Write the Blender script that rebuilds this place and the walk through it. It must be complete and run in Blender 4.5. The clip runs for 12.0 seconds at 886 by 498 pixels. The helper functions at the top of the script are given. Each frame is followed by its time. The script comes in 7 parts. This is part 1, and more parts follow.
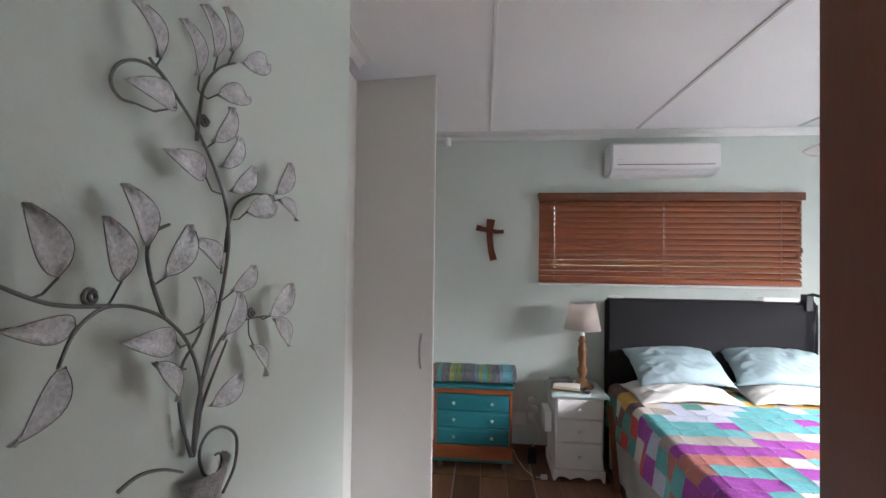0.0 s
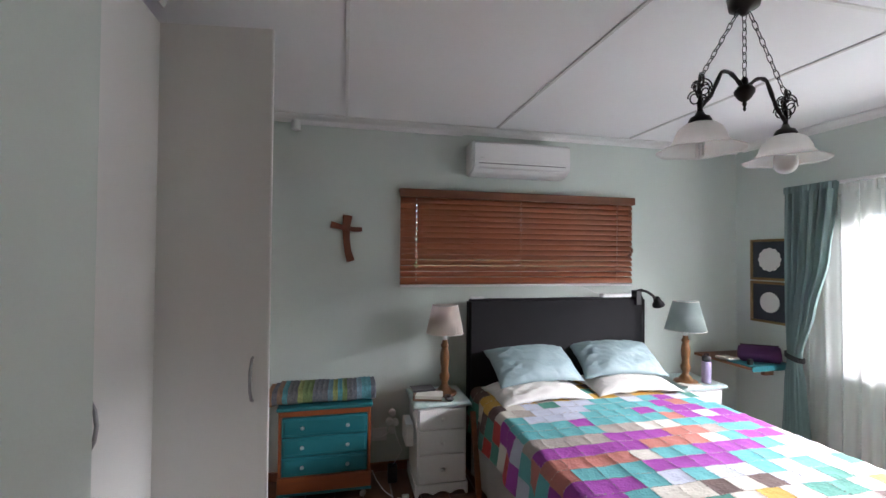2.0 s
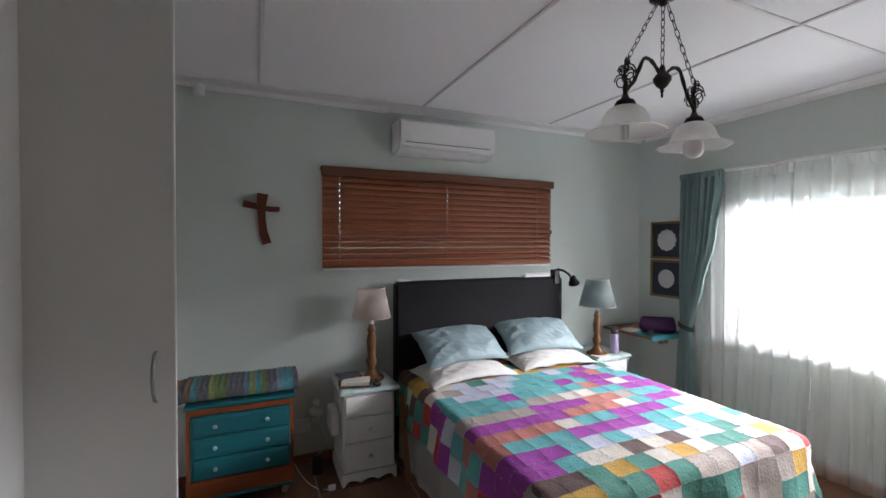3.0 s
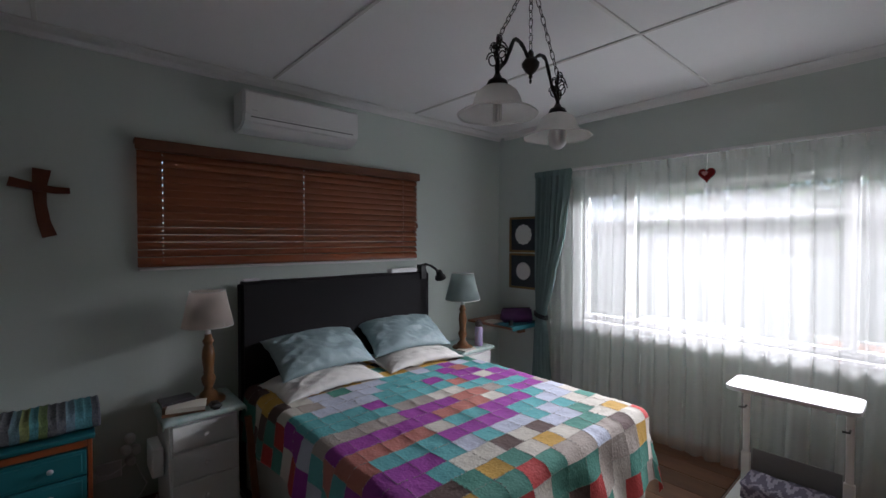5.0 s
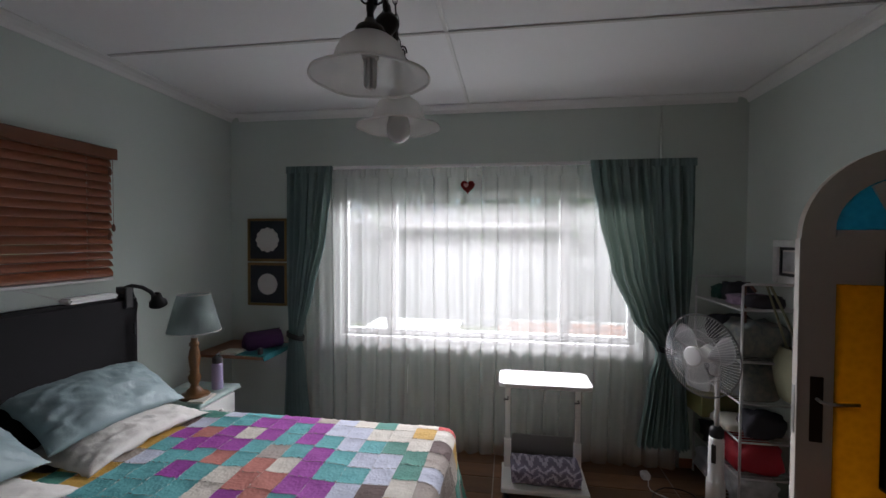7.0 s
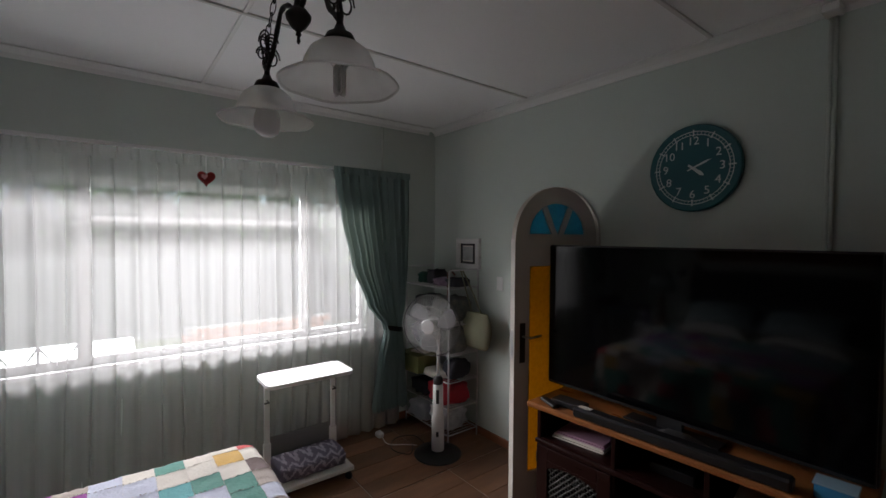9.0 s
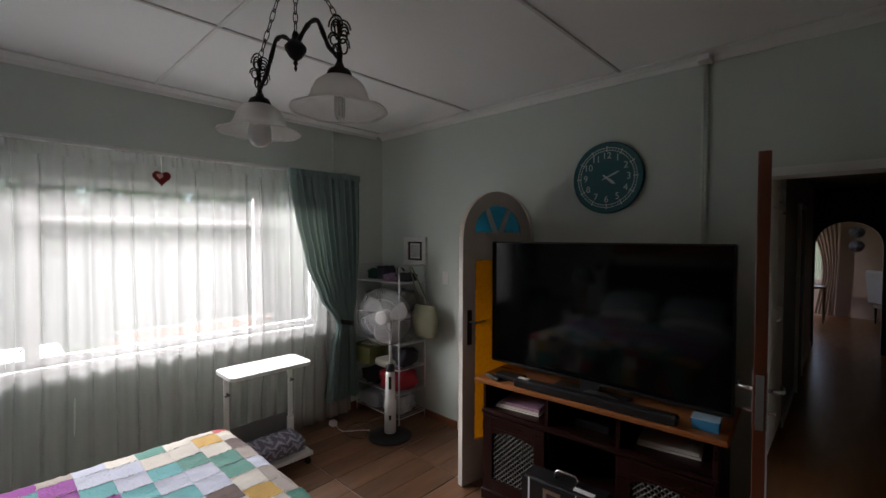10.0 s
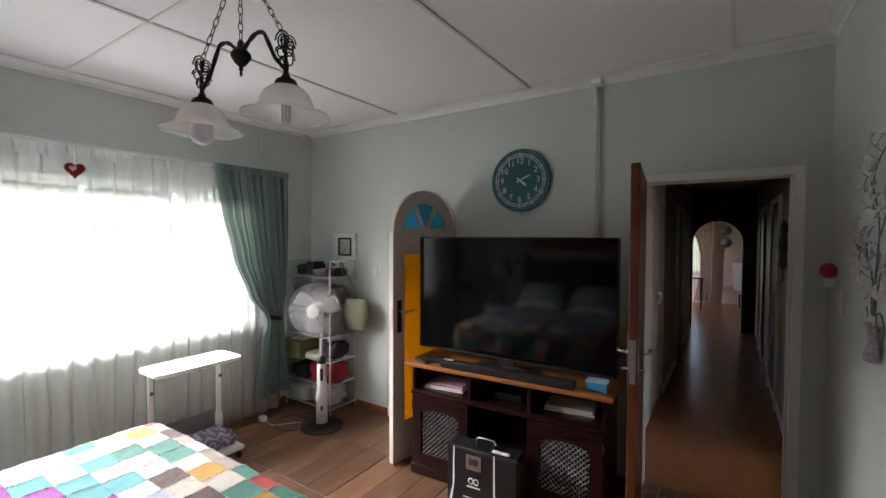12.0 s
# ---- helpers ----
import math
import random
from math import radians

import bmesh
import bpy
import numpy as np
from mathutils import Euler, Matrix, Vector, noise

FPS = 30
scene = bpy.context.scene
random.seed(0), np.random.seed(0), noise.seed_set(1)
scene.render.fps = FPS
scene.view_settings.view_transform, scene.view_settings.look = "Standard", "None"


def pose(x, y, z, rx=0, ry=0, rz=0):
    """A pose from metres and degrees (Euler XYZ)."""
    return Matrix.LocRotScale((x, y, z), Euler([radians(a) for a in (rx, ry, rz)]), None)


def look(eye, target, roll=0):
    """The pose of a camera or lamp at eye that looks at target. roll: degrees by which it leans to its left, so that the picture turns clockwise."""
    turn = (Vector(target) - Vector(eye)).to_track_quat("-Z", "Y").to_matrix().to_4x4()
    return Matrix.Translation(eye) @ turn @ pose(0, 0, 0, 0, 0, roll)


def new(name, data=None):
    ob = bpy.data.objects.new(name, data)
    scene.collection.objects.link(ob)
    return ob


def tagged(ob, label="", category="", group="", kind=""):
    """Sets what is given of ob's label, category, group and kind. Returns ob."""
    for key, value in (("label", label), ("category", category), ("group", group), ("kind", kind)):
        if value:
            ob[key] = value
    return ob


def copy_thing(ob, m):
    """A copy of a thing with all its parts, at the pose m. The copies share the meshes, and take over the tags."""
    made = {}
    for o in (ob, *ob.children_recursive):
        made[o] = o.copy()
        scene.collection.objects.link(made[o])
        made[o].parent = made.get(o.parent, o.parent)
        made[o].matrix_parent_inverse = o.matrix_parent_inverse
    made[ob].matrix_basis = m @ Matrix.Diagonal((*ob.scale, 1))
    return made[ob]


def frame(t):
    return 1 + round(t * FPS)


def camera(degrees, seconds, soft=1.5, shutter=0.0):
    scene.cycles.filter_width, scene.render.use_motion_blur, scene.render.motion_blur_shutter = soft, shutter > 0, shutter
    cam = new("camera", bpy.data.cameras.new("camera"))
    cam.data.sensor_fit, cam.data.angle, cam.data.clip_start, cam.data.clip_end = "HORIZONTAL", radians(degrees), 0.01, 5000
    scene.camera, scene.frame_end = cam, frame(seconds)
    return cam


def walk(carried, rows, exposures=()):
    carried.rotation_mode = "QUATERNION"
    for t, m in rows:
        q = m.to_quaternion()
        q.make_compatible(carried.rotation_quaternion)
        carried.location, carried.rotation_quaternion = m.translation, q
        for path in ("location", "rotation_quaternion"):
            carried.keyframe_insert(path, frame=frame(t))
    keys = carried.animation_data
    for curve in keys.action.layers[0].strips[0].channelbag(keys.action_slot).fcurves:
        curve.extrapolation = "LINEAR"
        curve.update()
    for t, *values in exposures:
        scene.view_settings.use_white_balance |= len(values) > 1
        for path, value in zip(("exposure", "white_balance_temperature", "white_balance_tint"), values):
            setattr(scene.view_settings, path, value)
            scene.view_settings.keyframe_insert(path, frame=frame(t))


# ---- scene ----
cam = camera(91.8, 12.0)
PATH = [
    (0, (0.017, 0.065, 1.701), (-0.177, 2.055, 1.729), 0.7),
    (0.5, (0.067, 0.196, 1.693), (-0.08, 2.19, 1.729), 0.7),
    (1, (0.109, 0.28, 1.688), (0.113, 2.279, 1.727), 0.7),
    (1.5, (0.09, 0.342, 1.699), (0.32, 2.328, 1.739), 0.6),
    (2, (0.059, 0.408, 1.707), (0.499, 2.358, 1.74), 0.5),
    (2.5, (0.04, 0.454, 1.698), (0.67, 2.352, 1.689), 0.3),
    (3, (0.019, 0.498, 1.684), (0.819, 2.33, 1.647), 0.2),
    (5, (0.144, 0.709, 1.649), (1.471, 2.205, 1.604), 0.1),
    (5.5, (0.186, 0.821, 1.638), (1.671, 2.16, 1.59), 0.1),
    (6, (0.198, 0.998, 1.653), (1.878, 2.083, 1.613), 0.2),
    (6.5, (0.24, 1.206, 1.69), (2.102, 1.933, 1.646), 0.2),
    (7, (0.323, 1.45, 1.713), (2.299, 1.755, 1.668), 0.3),
    (7.2, (0.342, 1.547, 1.713), (2.337, 1.679, 1.672), 0.1),
    (8.8, (0.334, 2.207, 1.734), (2.009, 1.115, 1.67), 0.6),
    (9, (0.333, 2.282, 1.731), (1.915, 1.061, 1.676), 0.4),
    (9.5, (0.277, 2.474, 1.732), (1.696, 1.066, 1.676), 0.2),
    (10, (0.188, 2.594, 1.717), (1.561, 1.14, 1.663), 0.2),
    (10.5, (0.099, 2.672, 1.706), (1.44, 1.189, 1.65), 0.2),
    (11, (0.042, 2.74, 1.709), (1.305, 1.189, 1.654), 0.2),
    (11.5, (0.055, 2.78, 1.706), (1.24, 1.171, 1.645), 0.2),
    (12, (0.059, 2.801, 1.695), (1.159, 1.131, 1.635), 0.2),
]
walk(cam, [(t, look(eye, target, roll)) for t, eye, target, roll in PATH], [(0.0, 4.69, 6000, 18), (1.0, 4.54, 6000, 18), (3.0, 3.79, 6000, 18), (5.0, 2.59, 5900, 18), (5.5, 2.34, 5950, 19), (7.0, 2.34, 6050, 18), (9.0, 2.24, 6200, 18), (9.5, 2.29, 6300, 17), (10.5, 2.69, 6300, 17), (12.0, 3.69, 6300, 17)])

# ---- light ----
world = bpy.data.worlds.new("world")
scene.world = world
world.use_nodes = True
wn = world.node_tree.nodes
sky = wn.new("ShaderNodeTexSky")
sky.sky_type, sky.sun_disc = "NISHITA", False
sky.sun_elevation, sky.sun_rotation = radians(60), radians(230)
sky.air_density, sky.dust_density, sky.ozone_density = 1.0, 3.0, 1.0
world.node_tree.links.new(sky.outputs[0], wn["Background"].inputs[0])
wn["Background"].inputs[1].default_value = 0.05
sun = new("sun", bpy.data.lights.new("sun", "SUN"))
sun.data.energy, sun.data.angle, sun.data.color = 0.5, radians(40), (1.0, 0.96, 0.9)
sun.matrix_world = look((-6, -5, 14), (0, 0, 0))

# unseen area lamp over the garden, added to light the room in the sky's stead
sky_fill = new("sky_fill_lamp", bpy.data.lights.new("sky_fill_lamp", "AREA"))
sky_fill.data.shape, sky_fill.data.size, sky_fill.data.size_y = "RECTANGLE", 10.0, 1.6
sky_fill.data.energy, sky_fill.data.color = 330.0, (1.0, 0.975, 0.94)
sky_fill.matrix_world = look((7.0, 1.675, 3.36), (0.8, 1.675, 1.4))

# ---- materials ----
def mat(name, col, rough=0.6, var=0.08, scale=3.0, fine=60.0, bump=0.1, metal=0.0, stretch=(1, 1, 1), col2=None, island=0.0, coat=0.0, rvar=0.08):
    """Base colour with two scales of variation, rough patches and a fine relief."""
    m = bpy.data.materials.new(name)
    m.use_nodes = True
    nt = m.node_tree
    n, l = nt.nodes, nt.links
    b = n["Principled BSDF"]
    b.inputs["Metallic"].default_value = metal
    b.inputs["Coat Weight"].default_value = coat
    tc, mp = n.new("ShaderNodeTexCoord"), n.new("ShaderNodeMapping")
    mp.inputs["Scale"].default_value = stretch
    l.new(tc.outputs["Object"], mp.inputs[0])
    big, small = n.new("ShaderNodeTexNoise"), n.new("ShaderNodeTexNoise")
    big.inputs["Scale"].default_value, small.inputs["Scale"].default_value = scale, fine
    big.inputs["Detail"].default_value, small.inputs["Detail"].default_value = 4, 3
    for t in (big, small):
        l.new(mp.outputs[0], t.inputs["Vector"])
    mix = n.new("ShaderNodeMix")
    mix.data_type = "RGBA"
    c2 = col2 or tuple(min(1, c * (1 + var)) for c in col)
    c1 = col if col2 else tuple(c * (1 - var) for c in col)
    mix.inputs[6].default_value, mix.inputs[7].default_value = (*c1, 1), (*c2, 1)
    add = n.new("ShaderNodeMath")
    add.operation = "MULTIPLY_ADD"
    l.new(small.outputs[0], add.inputs[0])
    add.inputs[1].default_value = 0.5
    ramp = n.new("ShaderNodeMapRange")
    ramp.inputs[1].default_value, ramp.inputs[2].default_value = 0.3, 0.7
    l.new(big.outputs[0], ramp.inputs[0])
    half = n.new("ShaderNodeMath")
    half.operation = "MULTIPLY"
    half.inputs[1].default_value = 0.5
    l.new(ramp.outputs[0], half.inputs[0])
    l.new(half.outputs[0], add.inputs[2])
    l.new(add.outputs[0], mix.inputs[0])
    out = mix.outputs[2]
    if island:
        info, hsv = n.new("ShaderNodeObjectInfo"), n.new("ShaderNodeHueSaturation")
        mr = n.new("ShaderNodeMapRange")
        mr.inputs[3].default_value, mr.inputs[4].default_value = 1 - island, 1 + island
        l.new(info.outputs["Random"], mr.inputs[0])
        l.new(mr.outputs[0], hsv.inputs["Value"])
        l.new(out, hsv.inputs["Color"])
        out = hsv.outputs[0]
    l.new(out, b.inputs["Base Color"])
    rr = n.new("ShaderNodeMapRange")
    rr.inputs[3].default_value, rr.inputs[4].default_value = max(0.02, rough - rvar), min(1, rough + rvar)
    l.new(big.outputs[0], rr.inputs[0])
    l.new(rr.outputs[0], b.inputs["Roughness"])
    if bump:
        bp = n.new("ShaderNodeBump")
        bp.inputs["Strength"].default_value, bp.inputs["Distance"].default_value = bump, 0.004
        l.new(small.outputs[0], bp.inputs["Height"])
        l.new(bp.outputs[0], b.inputs["Normal"])
    return m


def sheer(name, col, clear, rough=1.0, trans=0.6):
    """Thin cloth: clear part of it open weave, the rest lets light through and scatters it."""
    m = bpy.data.materials.new(name)
    m.use_nodes = True
    n, l = m.node_tree.nodes, m.node_tree.links
    n.remove(n["Principled BSDF"])
    d, t, p = n.new("ShaderNodeBsdfDiffuse"), n.new("ShaderNodeBsdfTranslucent"), n.new("ShaderNodeBsdfTransparent")
    m1, m2 = n.new("ShaderNodeMixShader"), n.new("ShaderNodeMixShader")
    tc, ns, mr = n.new("ShaderNodeTexCoord"), n.new("ShaderNodeTexNoise"), n.new("ShaderNodeMapRange")
    mp = n.new("ShaderNodeMapping")
    mp.inputs["Scale"].default_value = (14, 14, 0.6)
    ns.inputs["Scale"].default_value = 1.5
    l.new(tc.outputs["Object"], mp.inputs[0])
    l.new(mp.outputs[0], ns.inputs["Vector"])
    l.new(ns.outputs[0], mr.inputs[0])
    mr.inputs[3].default_value, mr.inputs[4].default_value = clear - 0.04, clear + 0.04
    d.inputs[0].default_value = t.inputs[0].default_value = (*col, 1)
    m1.inputs[0].default_value = trans
    l.new(d.outputs[0], m1.inputs[1]), l.new(t.outputs[0], m1.inputs[2])
    l.new(mr.outputs[0], m2.inputs[0])
    l.new(m1.outputs[0], m2.inputs[1]), l.new(p.outputs[0], m2.inputs[2])
    l.new(m2.outputs[0], n["Material Output"].inputs[0])
    return m


def tinted_glass(name, col, gloss=0.25, relief=40.0):
    """Coloured textured glass that also tints the light that falls through it."""
    m = bpy.data.materials.new(name)
    m.use_nodes = True
    n, l = m.node_tree.nodes, m.node_tree.links
    n.remove(n["Principled BSDF"])
    p, t, g, lw = n.new("ShaderNodeBsdfTransparent"), n.new("ShaderNodeBsdfTranslucent"), n.new("ShaderNodeBsdfGlossy"), n.new("ShaderNodeFresnel")
    vo, bp, tc = n.new("ShaderNodeTexVoronoi"), n.new("ShaderNodeBump"), n.new("ShaderNodeTexCoord")
    vo.inputs["Scale"].default_value = relief
    bp.inputs["Strength"].default_value = 0.5
    l.new(tc.outputs["Object"], vo.inputs["Vector"]), l.new(vo.outputs[0], bp.inputs["Height"])
    mc = n.new("ShaderNodeMix")
    mc.data_type = "RGBA"
    mc.inputs[6].default_value, mc.inputs[7].default_value = (*(c * 0.8 for c in col), 1), (*col, 1)
    l.new(vo.outputs[0], mc.inputs[0])
    l.new(mc.outputs[2], p.inputs[0]), l.new(mc.outputs[2], t.inputs[0])
    g.inputs["Roughness"].default_value = 0.12
    for s in (t, g):
        l.new(bp.outputs[0], s.inputs["Normal"])
    a, b = n.new("ShaderNodeMixShader"), n.new("ShaderNodeMixShader")
    a.inputs[0].default_value = 0.55
    l.new(p.outputs[0], a.inputs[1]), l.new(t.outputs[0], a.inputs[2])
    lw.inputs[0].default_value = 1.3
    l.new(lw.outputs[0], b.inputs[0]), l.new(a.outputs[0], b.inputs[1]), l.new(g.outputs[0], b.inputs[2])
    l.new(b.outputs[0], n["Material Output"].inputs[0])
    return m


def clear_glass(name, rough=0.0, col=(0.9, 0.95, 0.93)):
    m = bpy.data.materials.new(name)
    m.use_nodes = True
    n, l = m.node_tree.nodes, m.node_tree.links
    n.remove(n["Principled BSDF"])
    p, g, f, x = n.new("ShaderNodeBsdfTransparent"), n.new("ShaderNodeBsdfGlossy"), n.new("ShaderNodeFresnel"), n.new("ShaderNodeMixShader")
    p.inputs[0].default_value, g.inputs["Roughness"].default_value = (*col, 1), rough
    l.new(f.outputs[0], x.inputs[0]), l.new(p.outputs[0], x.inputs[1]), l.new(g.outputs[0], x.inputs[2])
    l.new(x.outputs[0], n["Material Output"].inputs[0])
    return m


M = {
    "wall": mat("sage_paint", (0.575, 0.635, 0.585), 0.75, 0.03, 1.5, 140, 0.12),
    "white": mat("white_paint", (0.78, 0.78, 0.76), 0.5, 0.03, 2, 90, 0.05),
    "ceil": mat("ceiling_paint", (0.86, 0.86, 0.86), 0.8, 0.03, 1.2, 70, 0.1),
    "strip": mat("cover_strip", (0.64, 0.63, 0.61), 0.7, 0.1, 3, 50, 0.05),
    "laminate": mat("cream_laminate", (0.74, 0.74, 0.71), 0.45, 0.02, 2, 200, 0.03),
    "redwood": mat("varnished_meranti", (0.15, 0.038, 0.016), 0.32, 0.3, 2.5, 30, 0.06, stretch=(9, 9, 0.7)),
    "skirt": mat("stained_skirting", (0.24, 0.09, 0.04), 0.4, 0.3, 3, 40, 0.06, stretch=(1, 1, 9)),
    "tile": mat("wood_look_tile", (0.1, 0.046, 0.024), 0.36, 0.34, 2.2, 26, 0.1, stretch=(7, 0.9, 7), col2=(0.27, 0.14, 0.075), island=0.3),
    "grout": mat("grey_grout", (0.42, 0.38, 0.34), 0.9, 0.1, 6, 80, 0.2),
    "parquet": mat("polished_floor", (0.36, 0.16, 0.06), 0.26, 0.15, 3, 25, 0.0, stretch=(6, 0.8, 1), rvar=0.02),
    "hallwall": mat("hall_paint", (0.36, 0.31, 0.25), 0.5, 0.05, 1.5, 90, 0.1),
    # dark brown shared by passage ceiling, end wall, door leaves and wall hanging
    "halldark": mat("dark_hall_brown", (0.09, 0.065, 0.05), 0.5, 0.2, 2, 50, 0.1),
    "chrome": mat("chrome", (0.75, 0.75, 0.75), 0.18, 0.05, 5, 60, 0.0, metal=1.0),
    "steel": mat("brushed_steel", (0.55, 0.55, 0.54), 0.35, 0.08, 5, 90, 0.03, metal=1.0),
    "black": mat("black_plastic", (0.012, 0.012, 0.013), 0.4, 0.2, 6, 120, 0.05),
    "plastic": mat("white_plastic", (0.75, 0.75, 0.74), 0.35, 0.02, 4, 120, 0.02),
    "net": sheer("net_curtain", (0.82, 0.82, 0.8), 0.69, trans=0.6),
    "curtain": mat("sage_curtain", (0.185, 0.265, 0.255), 0.8, 0.14, 2.5, 220, 0.3),
    "blue_glass": tinted_glass("blue_glass", (0.16, 0.62, 0.8)),
    "amber_glass": tinted_glass("amber_glass", (0.68, 0.4, 0.012)),
    "glass": clear_glass("window_glass"),
}


# daylight glows through the curtain cloth
cn, cl_ = M["curtain"].node_tree.nodes, M["curtain"].node_tree.links
glow, blend = cn.new("ShaderNodeBsdfTranslucent"), cn.new("ShaderNodeMixShader")
glow.inputs[0].default_value, blend.inputs[0].default_value = (0.26, 0.32, 0.26, 1), 0.1
cl_.new(cn["Principled BSDF"].outputs[0], blend.inputs[1]), cl_.new(glow.outputs[0], blend.inputs[2])
cl_.new(blend.outputs[0], cn["Material Output"].inputs[0])

# ---- mesh helpers ----
def box(bm, x0, x1, y0, y1, z0, z1, bev=0.0, seg=1):
    vs = [bm.verts.new(c) for c in ((x0, y0, z0), (x1, y0, z0), (x1, y1, z0), (x0, y1, z0), (x0, y0, z1), (x1, y0, z1), (x1, y1, z1), (x0, y1, z1))]
    fs = [bm.faces.new([vs[i] for i in q]) for q in ((3, 2, 1, 0), (4, 5, 6, 7), (0, 1, 5, 4), (1, 2, 6, 5), (2, 3, 7, 6), (3, 0, 4, 7))]
    if bev:
        es = {e for f in fs for e in f.edges}
        bmesh.ops.bevel(bm, geom=list(es), offset=bev, segments=seg, affect="EDGES", profile=0.5)
    return bm


def prism(bm, outline, a, b, axis="y"):
    """A closed outline in the plane across the axis, extruded from a to b."""
    def at(p, d):
        return {"x": (d, p[0], p[1]), "y": (p[0], d, p[1]), "z": (p[0], p[1], d)}[axis]
    lo, hi = [bm.verts.new(at(p, a)) for p in outline], [bm.verts.new(at(p, b)) for p in outline]
    k = len(outline)
    faces = [bm.faces.new(lo[::-1]), bm.faces.new(hi)]
    faces += [bm.faces.new((lo[i], lo[(i + 1) % k], hi[(i + 1) % k], hi[i])) for i in range(k)]
    bmesh.ops.recalc_face_normals(bm, faces=faces)
    return bm


def lathe(bm, profile, n=24, c=(0, 0, 0), cap=True):
    """Rings of (radius, height) turned about a vertical axis."""
    rings = [[bm.verts.new((c[0] + r * math.cos(2 * math.pi * i / n), c[1] + r * math.sin(2 * math.pi * i / n), c[2] + z)) for i in range(n)] for r, z in profile]
    for a, b in zip(rings, rings[1:]):
        for i in range(n):
            bm.faces.new((a[i], a[(i + 1) % n], b[(i + 1) % n], b[i]))
    if cap:
        bm.faces.new(rings[0][::-1]), bm.faces.new(rings[-1])
    return bm


def tube(bm, pts, r, n=8, closed=False):
    """A round bar along points; r is one radius, or one for each point."""
    pts = [Vector(p) for p in pts]
    k = len(pts)
    rs = [r] * k if isinstance(r, (int, float)) else r
    rings, up = [], Vector((0.013, 0.021, 1)).normalized()
    for i, p in enumerate(pts):
        d = (pts[(i + 1) % k] - pts[i - 1]) if closed or 0 < i < k - 1 else (pts[1] - pts[0] if i == 0 else pts[-1] - pts[-2])
        d.normalize()
        s = d.cross(up if abs(d.dot(up)) < 0.95 else Vector((1, 0.02, 0))).normalized()
        if rings and s.dot(side) < 0:
            s = -s
        side = s
        u = s.cross(d)
        rings.append([bm.verts.new(p + rs[i] * (math.cos(2 * math.pi * j / n) * s + math.sin(2 * math.pi * j / n) * u)) for j in range(n)])
    pairs = list(zip(rings, rings[1:])) + ([(rings[-1], rings[0])] if closed else [])
    fs = []
    for a, b in pairs:
        for j in range(n):
            fs.append(bm.faces.new((a[j], a[(j + 1) % n], b[(j + 1) % n], b[j])))
    if not closed:
        fs += [bm.faces.new(rings[0][::-1]), bm.faces.new(rings[-1])]
    bmesh.ops.recalc_face_normals(bm, faces=fs)
    return bm


def ball(bm, c, r, n=12, squash=(1, 1, 1)):
    m = Matrix.Translation(c) @ Matrix.Diagonal((*squash, 1))
    bmesh.ops.create_uvsphere(bm, u_segments=n, v_segments=max(6, n * 2 // 3), radius=r, matrix=m)
    return bm


def mesh(name, bm, material, smooth=False):
    me = bpy.data.meshes.new(name)
    if smooth:
        for f in bm.faces:
            f.smooth = True
    bm.to_mesh(me)
    bm.free()
    for m in material if isinstance(material, (list, tuple)) else [material]:
        me.materials.append(m)
    return me


def part(name, bm, material, parent, label="", smooth=False, at=None):
    ob = new(name, mesh(name, bm, material, smooth))
    ob.parent = parent
    if at is not None:
        ob.matrix_local = at
    if label:
        ob["label"] = label
    return ob


def thing(name, place, label, category, group="", turn=0.0):
    ob = new(name)
    ob.empty_display_size = 0.05
    ob.matrix_world = pose(*place, 0, 0, turn)
    return tagged(ob, label, category, group)


def setting(name, bm, material, label="", smooth=False):
    ob = new(name, mesh(name, bm, material, smooth))
    return tagged(ob, label or name.replace("_", " "), name.split("_")[0], kind="structure")


def B(*boxes, bev=0.0):
    bm = bmesh.new()
    for b in boxes:
        box(bm, *b, bev=bev)
    return bm


# ---- the room ----
W, E, S, N, H = -0.41, 3.775, -0.27, 3.868, 2.778
DX0, DX1, DZ = -0.255, 0.5, 2.045
AX0, AX1 = 1.985, 2.645
AR, AZ = (AX1 - AX0) / 2, 1.725
WY0, WY1, WZ0, WZ1 = 0.49, 2.86, 0.91, 2.09

setting("floor", B((-0.72, E + 0.2, S - 0.15, N + 0.2, -0.2, -0.006)), M["grout"], "wood-look plank tiles laid with pale grey grout")
bm = B((W - 0.9, E + 0.2, S - 0.15, N + 0.2, H, H + 0.12))
setting("ceiling", bm, M["ceil"], "white painted ceiling boards with cover strips")
for x in (0.054, 1.272, 2.523):
    setting("trim", B((x - 0.011, x + 0.011, S + 0.06, N - 0.1, H - 0.009, H + 0.002), bev=0.003), M["white" if x < 1 else "strip"], "narrow ceiling cover strip")
setting("trim", B((1.272 + 0.011, 2.523 - 0.011, 1.766, 1.788, H - 0.008, H + 0.002), (2.523 + 0.011, E - 0.07, 1.766, 1.788, H - 0.008, H + 0.002), bev=0.003), M["white"], "narrow white ceiling cover strip")

